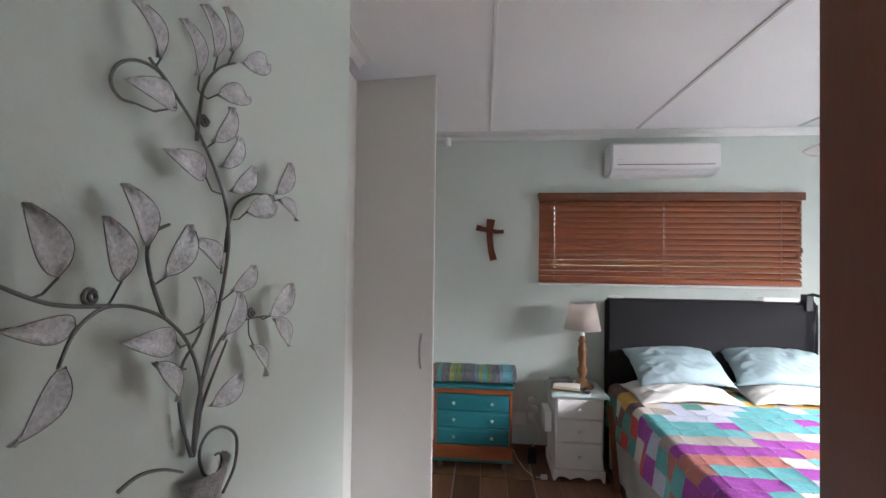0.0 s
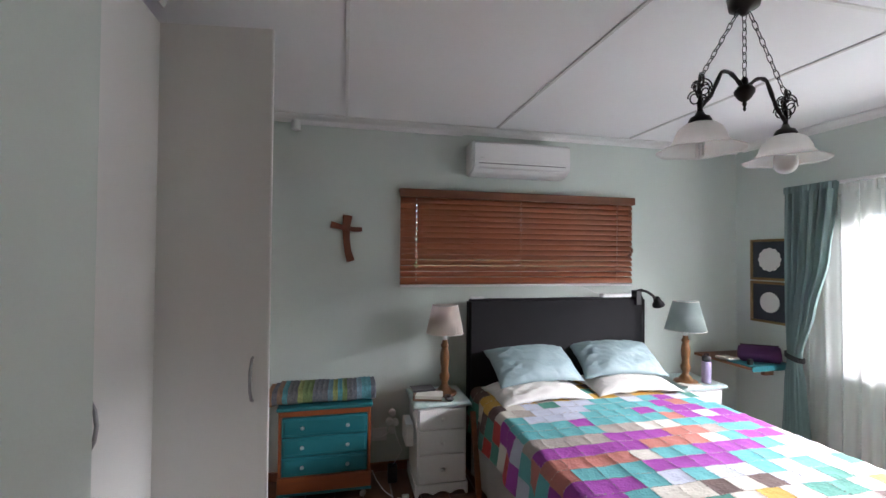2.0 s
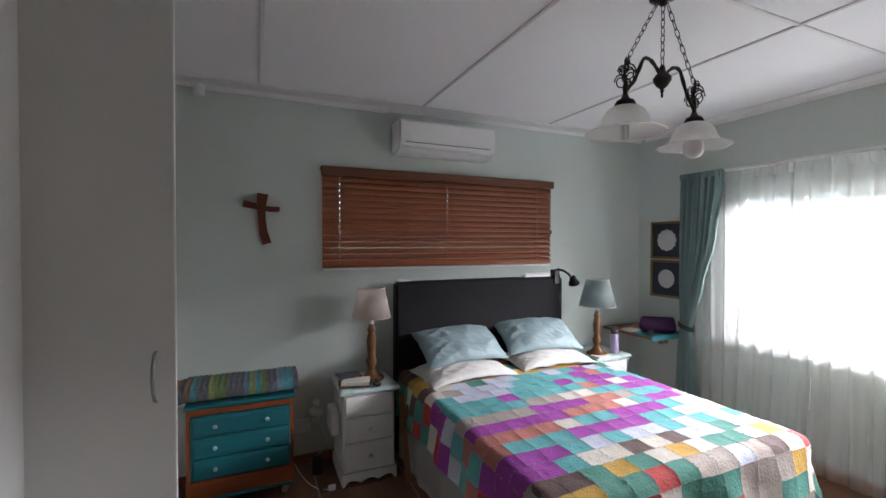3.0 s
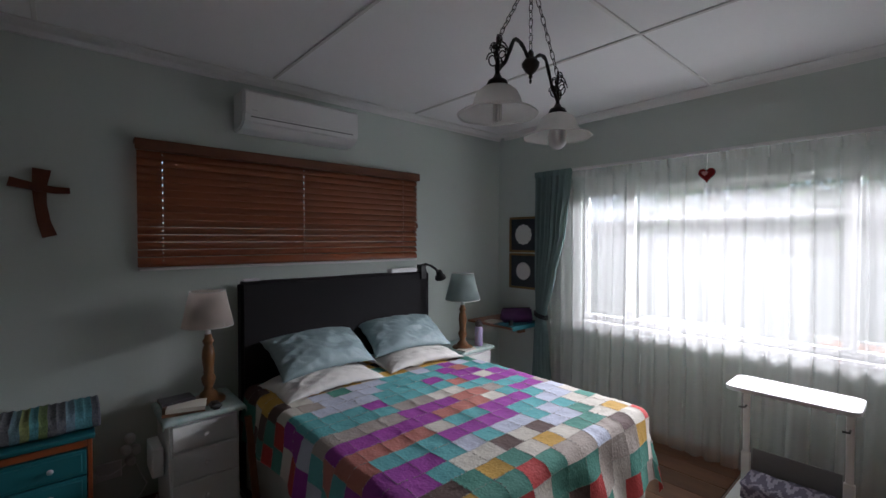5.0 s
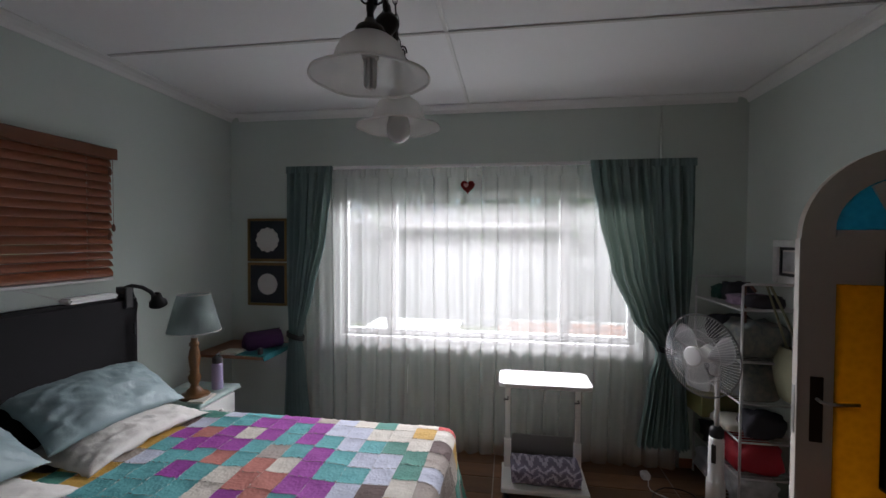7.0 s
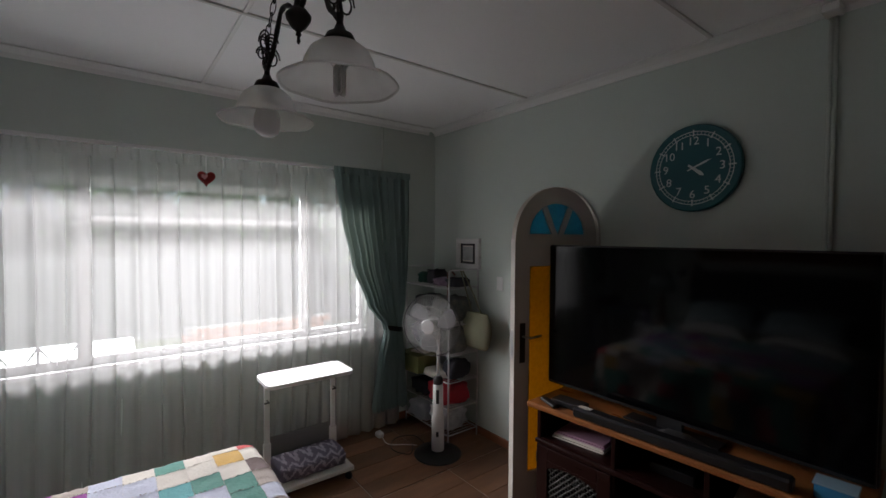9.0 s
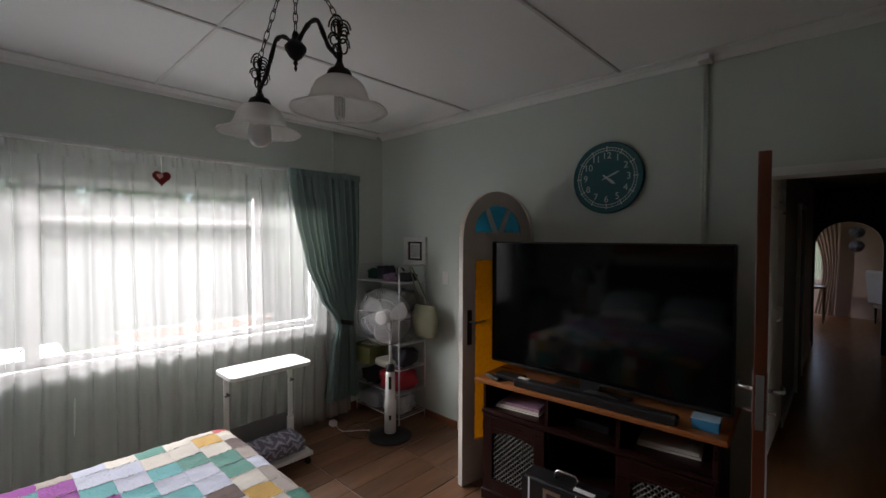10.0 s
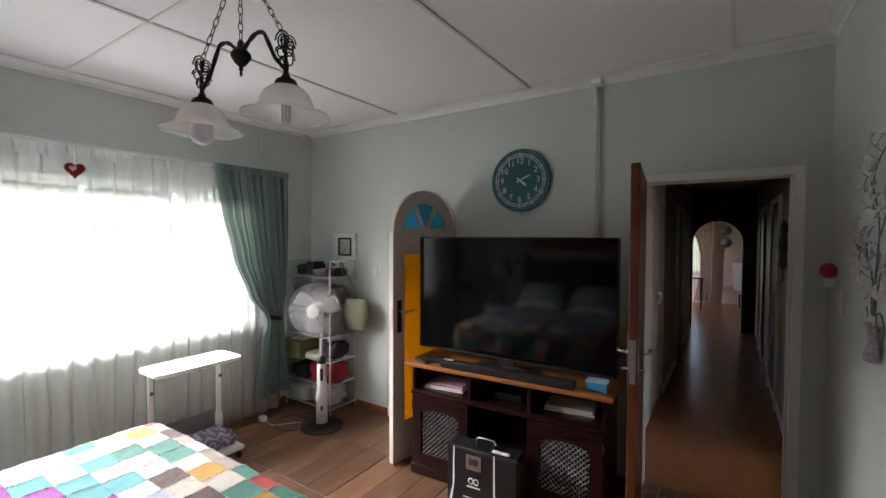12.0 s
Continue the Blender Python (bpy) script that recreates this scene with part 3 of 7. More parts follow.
M["stitch"] = mat("cotton_backing", (0.6, 0.56, 0.5), 0.9, 0.05, 5, 90, 0.1)
K = 6
rq = random.Random(4)
fray = []
for r in range(NR):
    shift = rq.uniform(-0.25, 0.25)
    for cidx in range(NC):
        v0, v1 = 0.07 + QL * r / NR, 0.07 + QL * (r + 1) / NR
        bm = bmesh.new()
        grid = []
        for i in range(K + 1):
            row = []
            for j in range(K + 1):
                fu, fv = i / K, j / K
                uu = (cidx + fu + (shift if 0 < cidx + fu < NC else 0) * (1 if 0 < (cidx + fu) < NC else 0)) / NC
                uu = min(1, max(0, uu))
                vv = v0 + (v1 - v0) * fv
                p = drape(uu * 2 - 1, vv)
                edge = min(fu, 1 - fu, fv, 1 - fv)
                puff = 0.0022 * (1 - min(1, edge * 6)) + 0.0045 * noise.noise((uu * 70, vv * 34, r + cidx)) * min(1, edge * 5)
                e = 0.004
                du, dv = drape(min(1, uu * 2 - 1 + e), vv) - p, drape(uu * 2 - 1, vv + e) - p
                nr = du.cross(-dv)
                nr = nr.normalized() if nr.length > 1e-9 else Vector((0, 0, 1))
                if nr.z < -0.2:
                    nr = -nr
                row.append(bm.verts.new(p + nr * puff))
            grid.append(row)
        for i in range(K):
            for j in range(K):
                bm.faces.new((grid[i][j], grid[i + 1][j], grid[i + 1][j + 1], grid[i][j + 1]))
        bmesh.ops.recalc_face_normals(bm, faces=bm.faces[:])
        fray += [(grid[K][j].co.copy(), grid[K][j + 1].co.copy()) for j in range(K)] + [(grid[i][K].co.copy(), grid[i + 1][K].co.copy()) for i in range(K)]
        part("patch", bm, QM[ROWS_Q[r][cidx]], quilt, smooth=True)
# frayed seam edges that stand up between the patches
vs, fs = [], []
for a, b in fray:
    d = b - a
    for q in range(3):
        p = a + d * rq.random()
        t_ = Vector((rq.uniform(-1, 1), rq.uniform(-1, 1), rq.uniform(0.5, 1.3))).normalized() * rq.uniform(0.003, 0.006)
        w_ = d.normalized() * rq.uniform(0.001, 0.0025) if d.length > 1e-6 else Vector((0.002, 0, 0))
        i0 = len(vs)
        vs += [tuple(p - w_), tuple(p + w_), tuple(p + w_ * 0.5 + t_), tuple(p - w_ * 0.7 + t_ * 0.9)]
        fs.append((i0, i0 + 1, i0 + 2, i0 + 3))
me = bpy.data.meshes.new("seam_fringe")
me.from_pydata(vs, [], fs)
me.materials.append(M["stitch"])
ob = tagged(new("seam_fringe", me), "frayed pale cotton seam edges", kind="stuff")
ob.parent = quilt


# ---- pillows ----
def pillow(w, d, h, seed, n=44):
    bm = bmesh.new()
    g = {}
    for s in (1, -1):
        for i in range(n + 1):
            for j in range(n + 1):
                u, v = 2 * i / n - 1, 2 * j / n - 1
                rim = max(abs(u), abs(v)) > 0.999
                if s < 0 and rim:
                    g[s, i, j] = g[1, i, j]
                    continue
                t = (max(0.0, 1 - abs(u) ** 2.4) * max(0.0, 1 - abs(v) ** 2.2)) ** 0.62
                pinch = 1 - 0.07 * (1 - u * u) * (v * v)
                pin2 = 1 - 0.06 * (1 - v * v) * (u * u)
                r1, r2 = noise.noise((u * 2.6 + seed, v * 2.6, s)), noise.noise((u * 5 + v * 4 + seed, v * 2.2 - u * 1.6, s))
                r3 = noise.noise((u * 9 + v * 3 + seed, v * 3.4 - u * 2, s))
                wr = 0.014 * t * r1 + 0.023 * min(1, t * 2) * (0.35 - abs(r2)) + 0.014 * min(1, t * 3) * (0.4 - abs(r3)) + 0.005 * min(1, t * 4) * (0.4 - abs(noise.noise((u * 20 + v * 9 + seed, v * 9, s))))
                sag = -0.03 * u * u - 0.02 * max(0.0, v) ** 2
                g[s, i, j] = bm.verts.new((u * w / 2 * pin2 + 0.006 * r1, v * d / 2 * pinch + 0.006 * r2, s * h / 2 * t + wr + sag + (0.012 * noise.noise((u * 4, v * 4, seed)) if rim else 0)))
        for i in range(n):
            for j in range(n):
                q = [g[s, i, j], g[s, i + 1, j], g[s, i + 1, j + 1], g[s, i, j + 1]]
                bm.faces.new(q if s > 0 else q[::-1])
    return bm


def pillow_thing(place, tilt, turn, size, seed, material, label):
    ob = thing("pillow", place, label, "pillow", "pillows on the bed")
    part("pillowcase", pillow(*size, seed), material, ob, smooth=True, at=pose(0, 0, size[2] / 2, tilt, 0, turn))
    return ob


pillow_thing((1.43, 3.34, 0.695), 3, 3, (0.72, 0.44, 0.1), 1.0, M["linen"], "white cotton pillow lying flat on the bed")
pillow_thing((2.21, 3.38, 0.695), 3, -3, (0.7, 0.44, 0.11), 7.0, M["linen"], "white cotton pillow folded under a teal one")
pillow_thing((1.47, 3.46, 0.84), 32, 4, (0.7, 0.4, 0.13), 3.0, M["tealcotton"], "wrinkled teal cotton pillow leaning on the headboard")
pillow_thing((2.2, 3.48, 0.85), 32, -5, (0.7, 0.4, 0.13), 5.0, M["tealcotton"], "wrinkled teal cotton pillow leaning on the headboard")

# ---- bedside cabinets ----
def nightstand():
    ob = thing("bedside_cabinet", (0.745, 3.42, 0), "white painted bedside cabinet with three drawers", "bedside cabinet", "bedside cabinets")
    w, d, h = 0.36, 0.4, 0.65
    part("body", B((-w / 2, w / 2, 0.012, d, 0.07, h - 0.025), bev=0.003), M["white"], ob)
    bm = B((-w / 2 - 0.025, w / 2 + 0.025, -0.015, d, h - 0.025, h))
    bmesh.ops.bevel(bm, geom=list(bm.edges), offset=0.009, segments=3, affect="EDGES")
    part("top", bm, M["white"], ob)
    n = 24
    for pts, a, b, ax in (([(-w / 2 - 0.012 + (w + 0.024) * i / n, 0.0 if i in (0, 1, n, n - 1) else 0.012 + 0.022 * abs(math.sin(i / n * math.pi * 3))) for i in range(n + 1)] + [(w / 2 + 0.012, 0.085), (-w / 2 - 0.012, 0.085)], -0.004, 0.014, "y"),):
        bm = bmesh.new()
        prism(bm, pts, a, b, ax)
        part("plinth", bm, M["white"], ob, "scalloped plinth")
    for sx in (-1, 1):
        x = sx * (w / 2 + 0.004)
        part("plinth", B((min(x, x + sx * 0.01), max(x, x + sx * 0.01), 0.014, d, 0.0, 0.085), bev=0.003), M["white"], ob)
    for z0, z1 in ((0.095, 0.29), (0.3, 0.465), (0.475, 0.615)):
        dr = part("drawer", B((-w / 2 + 0.012, w / 2 - 0.012, -0.006, 0.014, z0, z1), bev=0.004), M["white"], ob)
        bm = lathe(bmesh.new(), [(0.006, 0), (0.006, 0.008), (0.013, 0.014), (0.015, 0.02), (0.011, 0.027), (0.003, 0.029)], 14)
        part("knob", bm, M["white"], dr, "white round knob", smooth=True, at=pose(0, -0.006, (z0 + z1) / 2, 90, 0, 0))
    return ob


ns = nightstand()
tagged(ns, "white painted bedside cabinet with a scalloped plinth, beside the bed")
ns2 = copy_thing(ns, pose(2.945, 3.39, 0))
tagged(ns2, "white painted bedside cabinet in the corner by the window")
M["mat_cloth"] = mat("white_green_quilting", (0.62, 0.66, 0.63), 0.9, 0.2, 18, 150, 0.4, col2=(0.28, 0.45, 0.42))


def cloth_sheet(bm, w, d, hang, n=18, seed=0.0, over=(1, 1, 1)):
    """A mat on a table top whose edge turns down by hang at the front and sides."""
    g = []
    for i in range(n + 1):
        row = []
        for j in range(n + 1):
            u, v = (2 * i / n - 1) * (w / 2 + hang), j / n * (d + hang) - hang
            ox, oy = max(0, abs(u) - w / 2), max(0, -v)
            row.append(bm.verts.new((math.copysign(min(abs(u), w / 2 + 0.004), u), max(v, -0.004), 0.006 - ox - oy + 0.003 * noise.noise((u * 14, v * 14, seed)))))
        g.append(row)
    for i in range(n):
        for j in range(n):
            bm.faces.new((g[i][j], g[i + 1][j], g[i + 1][j + 1], g[i][j + 1]))
    bmesh.ops.recalc_face_normals(bm, faces=bm.faces[:])
    bmesh.ops.solidify(bm, geom=bm.faces[:], thickness=-0.004)
    return bm


for x, y, s in ((0.745, 3.4, 1.0), (2.945, 3.37, 4.0)):
    mt = thing("table_mat", (x, y, 0.65), "quilted white and green mat on a bedside cabinet", "mat", "mats on the bedside cabinets")
    part("cloth", cloth_sheet(bmesh.new(), 0.415, 0.4, 0.02, seed=s), M["mat_cloth"], mt, smooth=True)

# ---- table lamps ----
M["turned"] = mat("turned_oak", (0.17, 0.075, 0.025), 0.35, 0.35, 5, 50, 0.08, stretch=(6, 6, 1))
M["dusk"] = sheer("dusky_linen_shade", (0.82, 0.74, 0.68), 0.1, trans=0.4)
M["greenshade"] = sheer("green_linen_shade", (0.46, 0.53, 0.51), 0.1, trans=0.35)


def table_lamp(place, shade, sc, r0, r1, h, z, label):
    ob = thing("table_lamp", place, label, "lamp", "bedside lamps")
    pr = [(0.078, 0), (0.08, 0.012), (0.07, 0.024), (0.045, 0.03), (0.04, 0.05), (0.024, 0.066), (0.02, 0.085), (0.03, 0.11), (0.034, 0.14), (0.022, 0.165), (0.026, 0.175), (0.022, 0.185), (0.027, 0.22), (0.031, 0.27), (0.027, 0.31), (0.019, 0.34), (0.026, 0.352), (0.026, 0.366), (0.018, 0.376), (0.016, 0.4)]
    part("stand", lathe(bmesh.new(), [(r * 1.18, q * sc) for r, q in pr], 22), M["turned"], ob, "turned oak stand", smooth=True)
    part("socket", lathe(bmesh.new(), [(0.014, 0.4 * sc), (0.016, 0.44 * sc), (0.012, 0.46 * sc)], 14), M["plastic"], ob)
    part("bulb", ball(bmesh.new(), (0, 0, z + h * 0.45), 0.03, 12, (1, 1, 1.25)), M["plastic"], ob, smooth=True)
    bm = lathe(bmesh.new(), [(r1, z), (r0 + (r1 - r0) * 0.5, z + h * 0.5), (r0, z + h)], 36, cap=False)
    bmesh.ops.solidify(bm, geom=bm.faces[:], thickness=0.002)
    part("shade", bm, shade, ob, smooth=True)
    for zz, rr in ((z, r1), (z + h, r0)):
        part("shade_ring", tube(bmesh.new(), [(rr * math.cos(a * math.pi / 16), rr * math.sin(a * math.pi / 16), zz) for a in range(32)], 0.0028, 6, True), M["linen"], ob)
    for a in range(3):
        q = a * 2 * math.pi / 3
        part("spoke", tube(bmesh.new(), [(0.012 * math.cos(q), 0.012 * math.sin(q), z + h - 0.02), (r0 * math.cos(q), r0 * math.sin(q), z + h)], 0.0016, 5), M["steel"], ob)
    return ob


table_lamp((0.8, 3.6, 0.663), M["dusk"], 1.02, 0.098, 0.142, 0.21, 0.46, "turned oak table lamp with a dusky pink shade")
table_lamp((2.86, 3.5, 0.663), M["greenshade"], 0.98, 0.098, 0.16, 0.24, 0.44, "turned oak table lamp with a pale green shade")

# ---- teal chest of drawers with a folded blanket ----
M["tealpaint"] = mat("teal_chalk_paint", (0.012, 0.14, 0.16), 0.5, 0.12, 5, 70, 0.12)
M["orangewood"] = mat("orange_varnished_pine", (0.27, 0.075, 0.025), 0.35, 0.3, 3, 40, 0.06, stretch=(1, 6, 9))
chest = thing("chest_of_drawers", (-0.065, 3.5, 0), "teal and orange-brown wooden chest of drawers on castors", "chest of drawers")
cw = 0.31
part("side_panel", B((-cw, -cw + 0.02, 0, 0.34, 0.07, 0.64), bev=0.002), M["orangewood"], chest)
part("side_panel", B((cw - 0.02, cw, 0, 0.34, 0.07, 0.64), bev=0.002), M["orangewood"], chest)
part("back_panel", B((-cw + 0.02, cw - 0.02, 0.325, 0.34, 0.07, 0.64)), M["orangewood"], chest)
part("top_rail", B((-cw + 0.02, cw - 0.02, 0.002, 0.03, 0.6, 0.64), bev=0.002), M["orangewood"], chest)
part("bottom_rail", B((-cw - 0.004, cw + 0.004, -0.006, 0.03, 0.085, 0.19), bev=0.003), M["orangewood"], chest)
part("base_board", B((-cw - 0.006, cw + 0.006, -0.008, 0.34, 0.065, 0.085), bev=0.003), M["tealpaint"], chest, "teal painted base board")
part("top", B((-cw - 0.012, cw + 0.012, -0.012, 0.345, 0.64, 0.665), bev=0.005), M["tealpaint"], chest, "teal painted top")
for z0 in (0.2, 0.333, 0.466):
    dr = part("drawer", B((-cw + 0.024, cw - 0.024, -0.004, 0.3, z0, z0 + 0.125), bev=0.003), M["tealpaint"], chest, "teal painted drawer")
    part("drawer_panel", B((-cw + 0.04, cw - 0.04, -0.01, -0.003, z0 + 0.014, z0 + 0.111), bev=0.004), M["tealpaint"], dr)
    for x in (-0.15, 0.15):
        bm = lathe(bmesh.new(), [(0.005, 0), (0.005, 0.01), (0.012, 0.016), (0.014, 0.021), (0.01, 0.028), (0.002, 0.03)], 14)
        part("knob", bm, M["steel"], dr, "pewter round knob", smooth=True, at=pose(x, -0.01, z0 + 0.066, 90, 0, 0))
for x in (-cw + 0.05, cw - 0.05):
    for y in (0.03, 0.3):
        bm = lathe(bmesh.new(), [(0.022, -0.009), (0.025, -0.004), (0.025, 0.004), (0.022, 0.009)], 14)
        cs = part("castor", bm, M["steel"], chest, smooth=False, at=pose(x, y, 0.025, 90, 0, 30))
        part("castor_fork", B((-0.012, 0.012, -0.012, 0.012, 0.03, 0.066), bev=0.003), M["steel"], chest, at=pose(x, y, 0, 0, 0, 0))
bl = thing("folded_blanket", (-0.065, 3.52, 0.665), "folded crocheted blanket in teal, navy and lime stripes", "blanket")
PALETTE = ((0.55, 0.3, 0.16), (0.3, 0.2, 0.12), (0.04, 0.045, 0.06), (0.36, 0.42, 0.14), (0.2, 0.3, 0.1), (0.05, 0.06, 0.09), (0.16, 0.3, 0.34), (0.1, 0.38, 0.42), (0.03, 0.035, 0.05), (0.22, 0.36, 0.44), (0.12, 0.4, 0.45))
rb = random.Random(8)
STR = [PALETTE[min(10, q // 2)] if q % 2 == 0 else rb.choice(PALETTE[2:]) for q in range(22)]
edges = [-0.39 + 0.735 * q / 22 for q in range(23)]
for q in range(22):
    bm = bmesh.new()
    x0, x1, kx, kp = edges[q], edges[q + 1], 3, 30
    prof = [(0.155 * math.copysign(abs(math.cos(a)) ** 0.45, math.cos(a)), 0.056 + 0.052 * math.copysign(abs(math.sin(a)) ** 0.6, math.sin(a))) for a in (2 * math.pi * i / kp for i in range(kp))]
    rings = []
    for i in range(kx + 1):
        x = x0 + (x1 - x0) * i / kx
        sag = -0.03 * max(0, -x - 0.31) / 0.08 - 0.012 * max(0, x - 0.3) / 0.05
        rings.append([bm.verts.new((x + 0.006 * noise.noise((p[1] * 30, x * 9, 2)), 0.15 + p[0] + 0.012 * noise.noise((x * 9, p[0] * 6, 1)), max(0.001, p[1] + 0.008 * noise.noise((x * 10, p[0] * 14, 8)) + 0.004 * math.sin(x * 190) * (p[1] > 0.02)) + (sag if x < -0.33 else 0) * 0.6)) for p in prof])
    for a, b in zip(rings, rings[1:]):
        for j in range(kp):
            bm.faces.new((a[j], a[(j + 1) % kp], b[(j + 1) % kp], b[j]))
    if q in (0, 21):
        bm.faces.new(rings[0] if q == 0 else rings[-1])
    bmesh.ops.recalc_face_normals(bm, faces=bm.faces[:])
    part("stripe", bm, mat("crochet_%s" % "abcdefghijklmnopqrstuvw"[q], STR[q], 0.9, 0.5, 75, 160, 0.9, stretch=(1, 0.6, 1), col2=tuple(0.35 * c_ + (0.2 if max(STR[q]) < 0.15 else 0.02) for c_ in STR[q])), bl, smooth=True)

# ---- wall cross ----
M["jarrah"] = mat("dark_red_carved_wood", (0.13, 0.035, 0.015), 0.35, 0.3, 6, 60, 0.08)
cr = thing("wall_cross", (0.06, N, 1.66), "carved reddish brown wooden cross on the wall", "cross")


def bent(bm, pts, w, d):
    """A flat board along a bent line in the wall's plane: pts (x, z), widths w, thickness d."""
    l, r = [], []
    for i, p in enumerate(pts):
        a, b = pts[max(0, i - 1)], pts[min(len(pts) - 1, i + 1)]
        t = Vector((b[0] - a[0], b[1] - a[1])).normalized()
        l.append((p[0] - t.y * w[i] / 2, p[1] + t.x * w[i] / 2))
        r.append((p[0] + t.y * w[i] / 2, p[1] - t.x * w[i] / 2))
    prism(bm, l + r[::-1], -d, -0.004)
    return bm


part("upright", bent(bmesh.new(), [(0.035, 0.0), (0.012, 0.08), (0.0, 0.17), (-0.004, 0.26), (0.008, 0.36)], [0.062, 0.055, 0.052, 0.058, 0.075], 0.024), M["jarrah"], cr)
part("crossbar", bent(bmesh.new(), [(-0.12, 0.285), (-0.06, 0.272), (0.0, 0.258), (0.06, 0.25), (0.12, 0.252)], [0.05, 0.042, 0.038, 0.036, 0.032], 0.034), M["jarrah"], cr)

# ---- venetian blind over the high window ----
M["slat"] = mat("stained_timber_slat", (0.25, 0.078, 0.032), 0.3, 0.1, 2, 40, 0.05, stretch=(1.5, 12, 12), island=0.12)
M["valwood"] = mat("stained_timber_pelmet", (0.15, 0.055, 0.026), 0.32, 0.25, 2, 40, 0.05, stretch=(1.5, 12, 12))
blind = thing("venetian_blind", (1.529, N, 1.478), "closed reddish brown wooden venetian blind over a high window", "blind")
bw = 1.05
part("pelmet", B((-bw - 0.012, bw + 0.012, -0.085, -0.07, 0.7, 0.765), (-bw - 0.012, bw + 0.012, -0.07, 0.0, 0.74, 0.765), bev=0.004), M["valwood"], blind, "moulded timber pelmet")
part("headrail", B((-bw, bw, -0.06, -0.008, 0.7, 0.742)), M["valwood"], blind)
part("bottom_rail", B((-bw, bw, -0.058, -0.02, 0.0, 0.018), bev=0.004), M["slat"], blind)
nslat, z0 = 15, 0.036
CORDS = (-bw + 0.13, -0.02, bw - 0.15)
bm = bmesh.new()
for a, b in zip((-bw, *(c_ + 0.003 for c_ in CORDS)), (*(c_ - 0.003 for c_ in CORDS), bw)):
    ribs = [(-0.026 + 0.052 * k / 6, 0.0065 * (1 - (2 * k / 6 - 1) ** 2)) for k in range(7)]
    prism(bm, [(y, z + 0.0012) for y, z in ribs] + [(y, z - 0.0018) for y, z in ribs[::-1]], a, b, "x")
for c_ in CORDS:
    box(bm, c_ - 0.003, c_ + 0.003, -0.0255, -0.007, 0.001, 0.004), box(bm, c_ - 0.003, c_ + 0.003, 0.007, 0.0255, 0.001, 0.004)
sl = mesh("slat", bm, M["slat"])
for i in range(nslat):
    ob = new("slat", sl)
    ob.parent = blind
    ob.matrix_local = pose(0, -0.038, z0 + 0.0462 * i, 47 + 23 * min(1.0, i / 9), 0, 0)
for x in (-bw + 0.13, -0.02, bw - 0.15):
    bm = bmesh.new()
    for dx in (-0.008, 0.008):
        tube(bm, [(x + dx, -0.066, 0.01), (x + dx, -0.066, 0.71)], 0.0008, 5)
    part("ladder_cord", bm, M["valwood"], blind)
bm = tube(bmesh.new(), [(bw - 0.06, -0.09, 0.7), (bw - 0.058, -0.092, 0.25)], 0.0015, 5)
tube(bm, [(bw - 0.03, -0.09, 0.7), (bw - 0.03, -0.092, 0.3)], 0.0015, 5)
for p in ((bw - 0.058, 0.22), (bw - 0.03, 0.27), (bw - 0.05, 0.6)):
    lathe(bm, [(0.004, 0), (0.01, 0.01), (0.01, 0.03), (0.004, 0.045)], 10, (p[0], -0.092, p[1]))
part("pull_cord", bm, M["valwood"], blind)
win2 = new("window_2")
tagged(win2, "white framed high window behind the blind", "window", kind="structure")
win2.matrix_world = pose(nx0, N, nz0)
w2, h2 = nx1 - nx0, nz1 - nz0
part("window_frame", B((0, w2, 0.07, 0.11, 0, 0.04), (0, w2, 0.07, 0.11, h2 - 0.04, h2), (0, 0.04, 0.07, 0.11, 0.04, h2 - 0.04), (w2 - 0.04, w2, 0.07, 0.11, 0.04, h2 - 0.04), (w2 / 2 - 0.02, w2 / 2 + 0.02, 0.07, 0.11, 0.04, h2 - 0.04)), M["white"], win2)
# strip set on solid wall to draw the white line of light below the blind
part("window_sill", B((1.535 - bw - nx0, 1.535 + bw - nx0, -0.05, -0.001, 1.456 - nz0, 1.472 - nz0), bev=0.003), M["white"], win2, "white sill strip added under the blind as its line of light")
ob = part("pane", B((0.04, w2 - 0.04, 0.088, 0.092, 0.04, h2 - 0.04)), M["glass"], win2)
ob.visible_shadow = False

# ---- air conditioner ----
M["bars"] = mat("grey_painted_steel", (0.16, 0.16, 0.155), 0.5, 0.08, 6, 80, 0.05)
ac = thing("air_conditioner", (1.455, N, 2.375), "white wall-mounted split air conditioner above the blind", "air conditioner")
prof = [(-0.205, 0.05), (-0.213, 0.09), (-0.21, 0.2), (-0.2, 0.245), (-0.188, 0.256), (0, 0.256), (0, 0.0), (-0.1, 0.0), (-0.15, 0.01), (-0.185, 0.03)]
bm = bmesh.new()
prism(bm, prof, -0.425, 0.425, "x")
bmesh.ops.bevel(bm, geom=[e for e in bm.edges if abs(e.verts[0].co.x) > 0.42 and abs(e.verts[0].co.x - e.verts[1].co.x) < 0.01], offset=0.012, segments=3, affect="EDGES")
part("casing", bm, M["plastic"], ac)
part("front_panel", B((-0.415, 0.415, -0.219, -0.209, 0.088, 0.238), bev=0.004), M["plastic"], ac)
part("louvre", B((-0.37, 0.37, -0.003, 0.003, -0.02, 0.02), bev=0.002), M["plastic"], ac, at=pose(0, -0.201, 0.048, -24, 0, 0))
part("air_slot", B((-0.375, 0.375, -0.2135, -0.2, 0.073, 0.079)), M["bars"], ac, "dark air slot")
part("badge", B((-0.37, -0.335, -0.2205, -0.219, 0.115, 0.122)), M["strip"], ac)

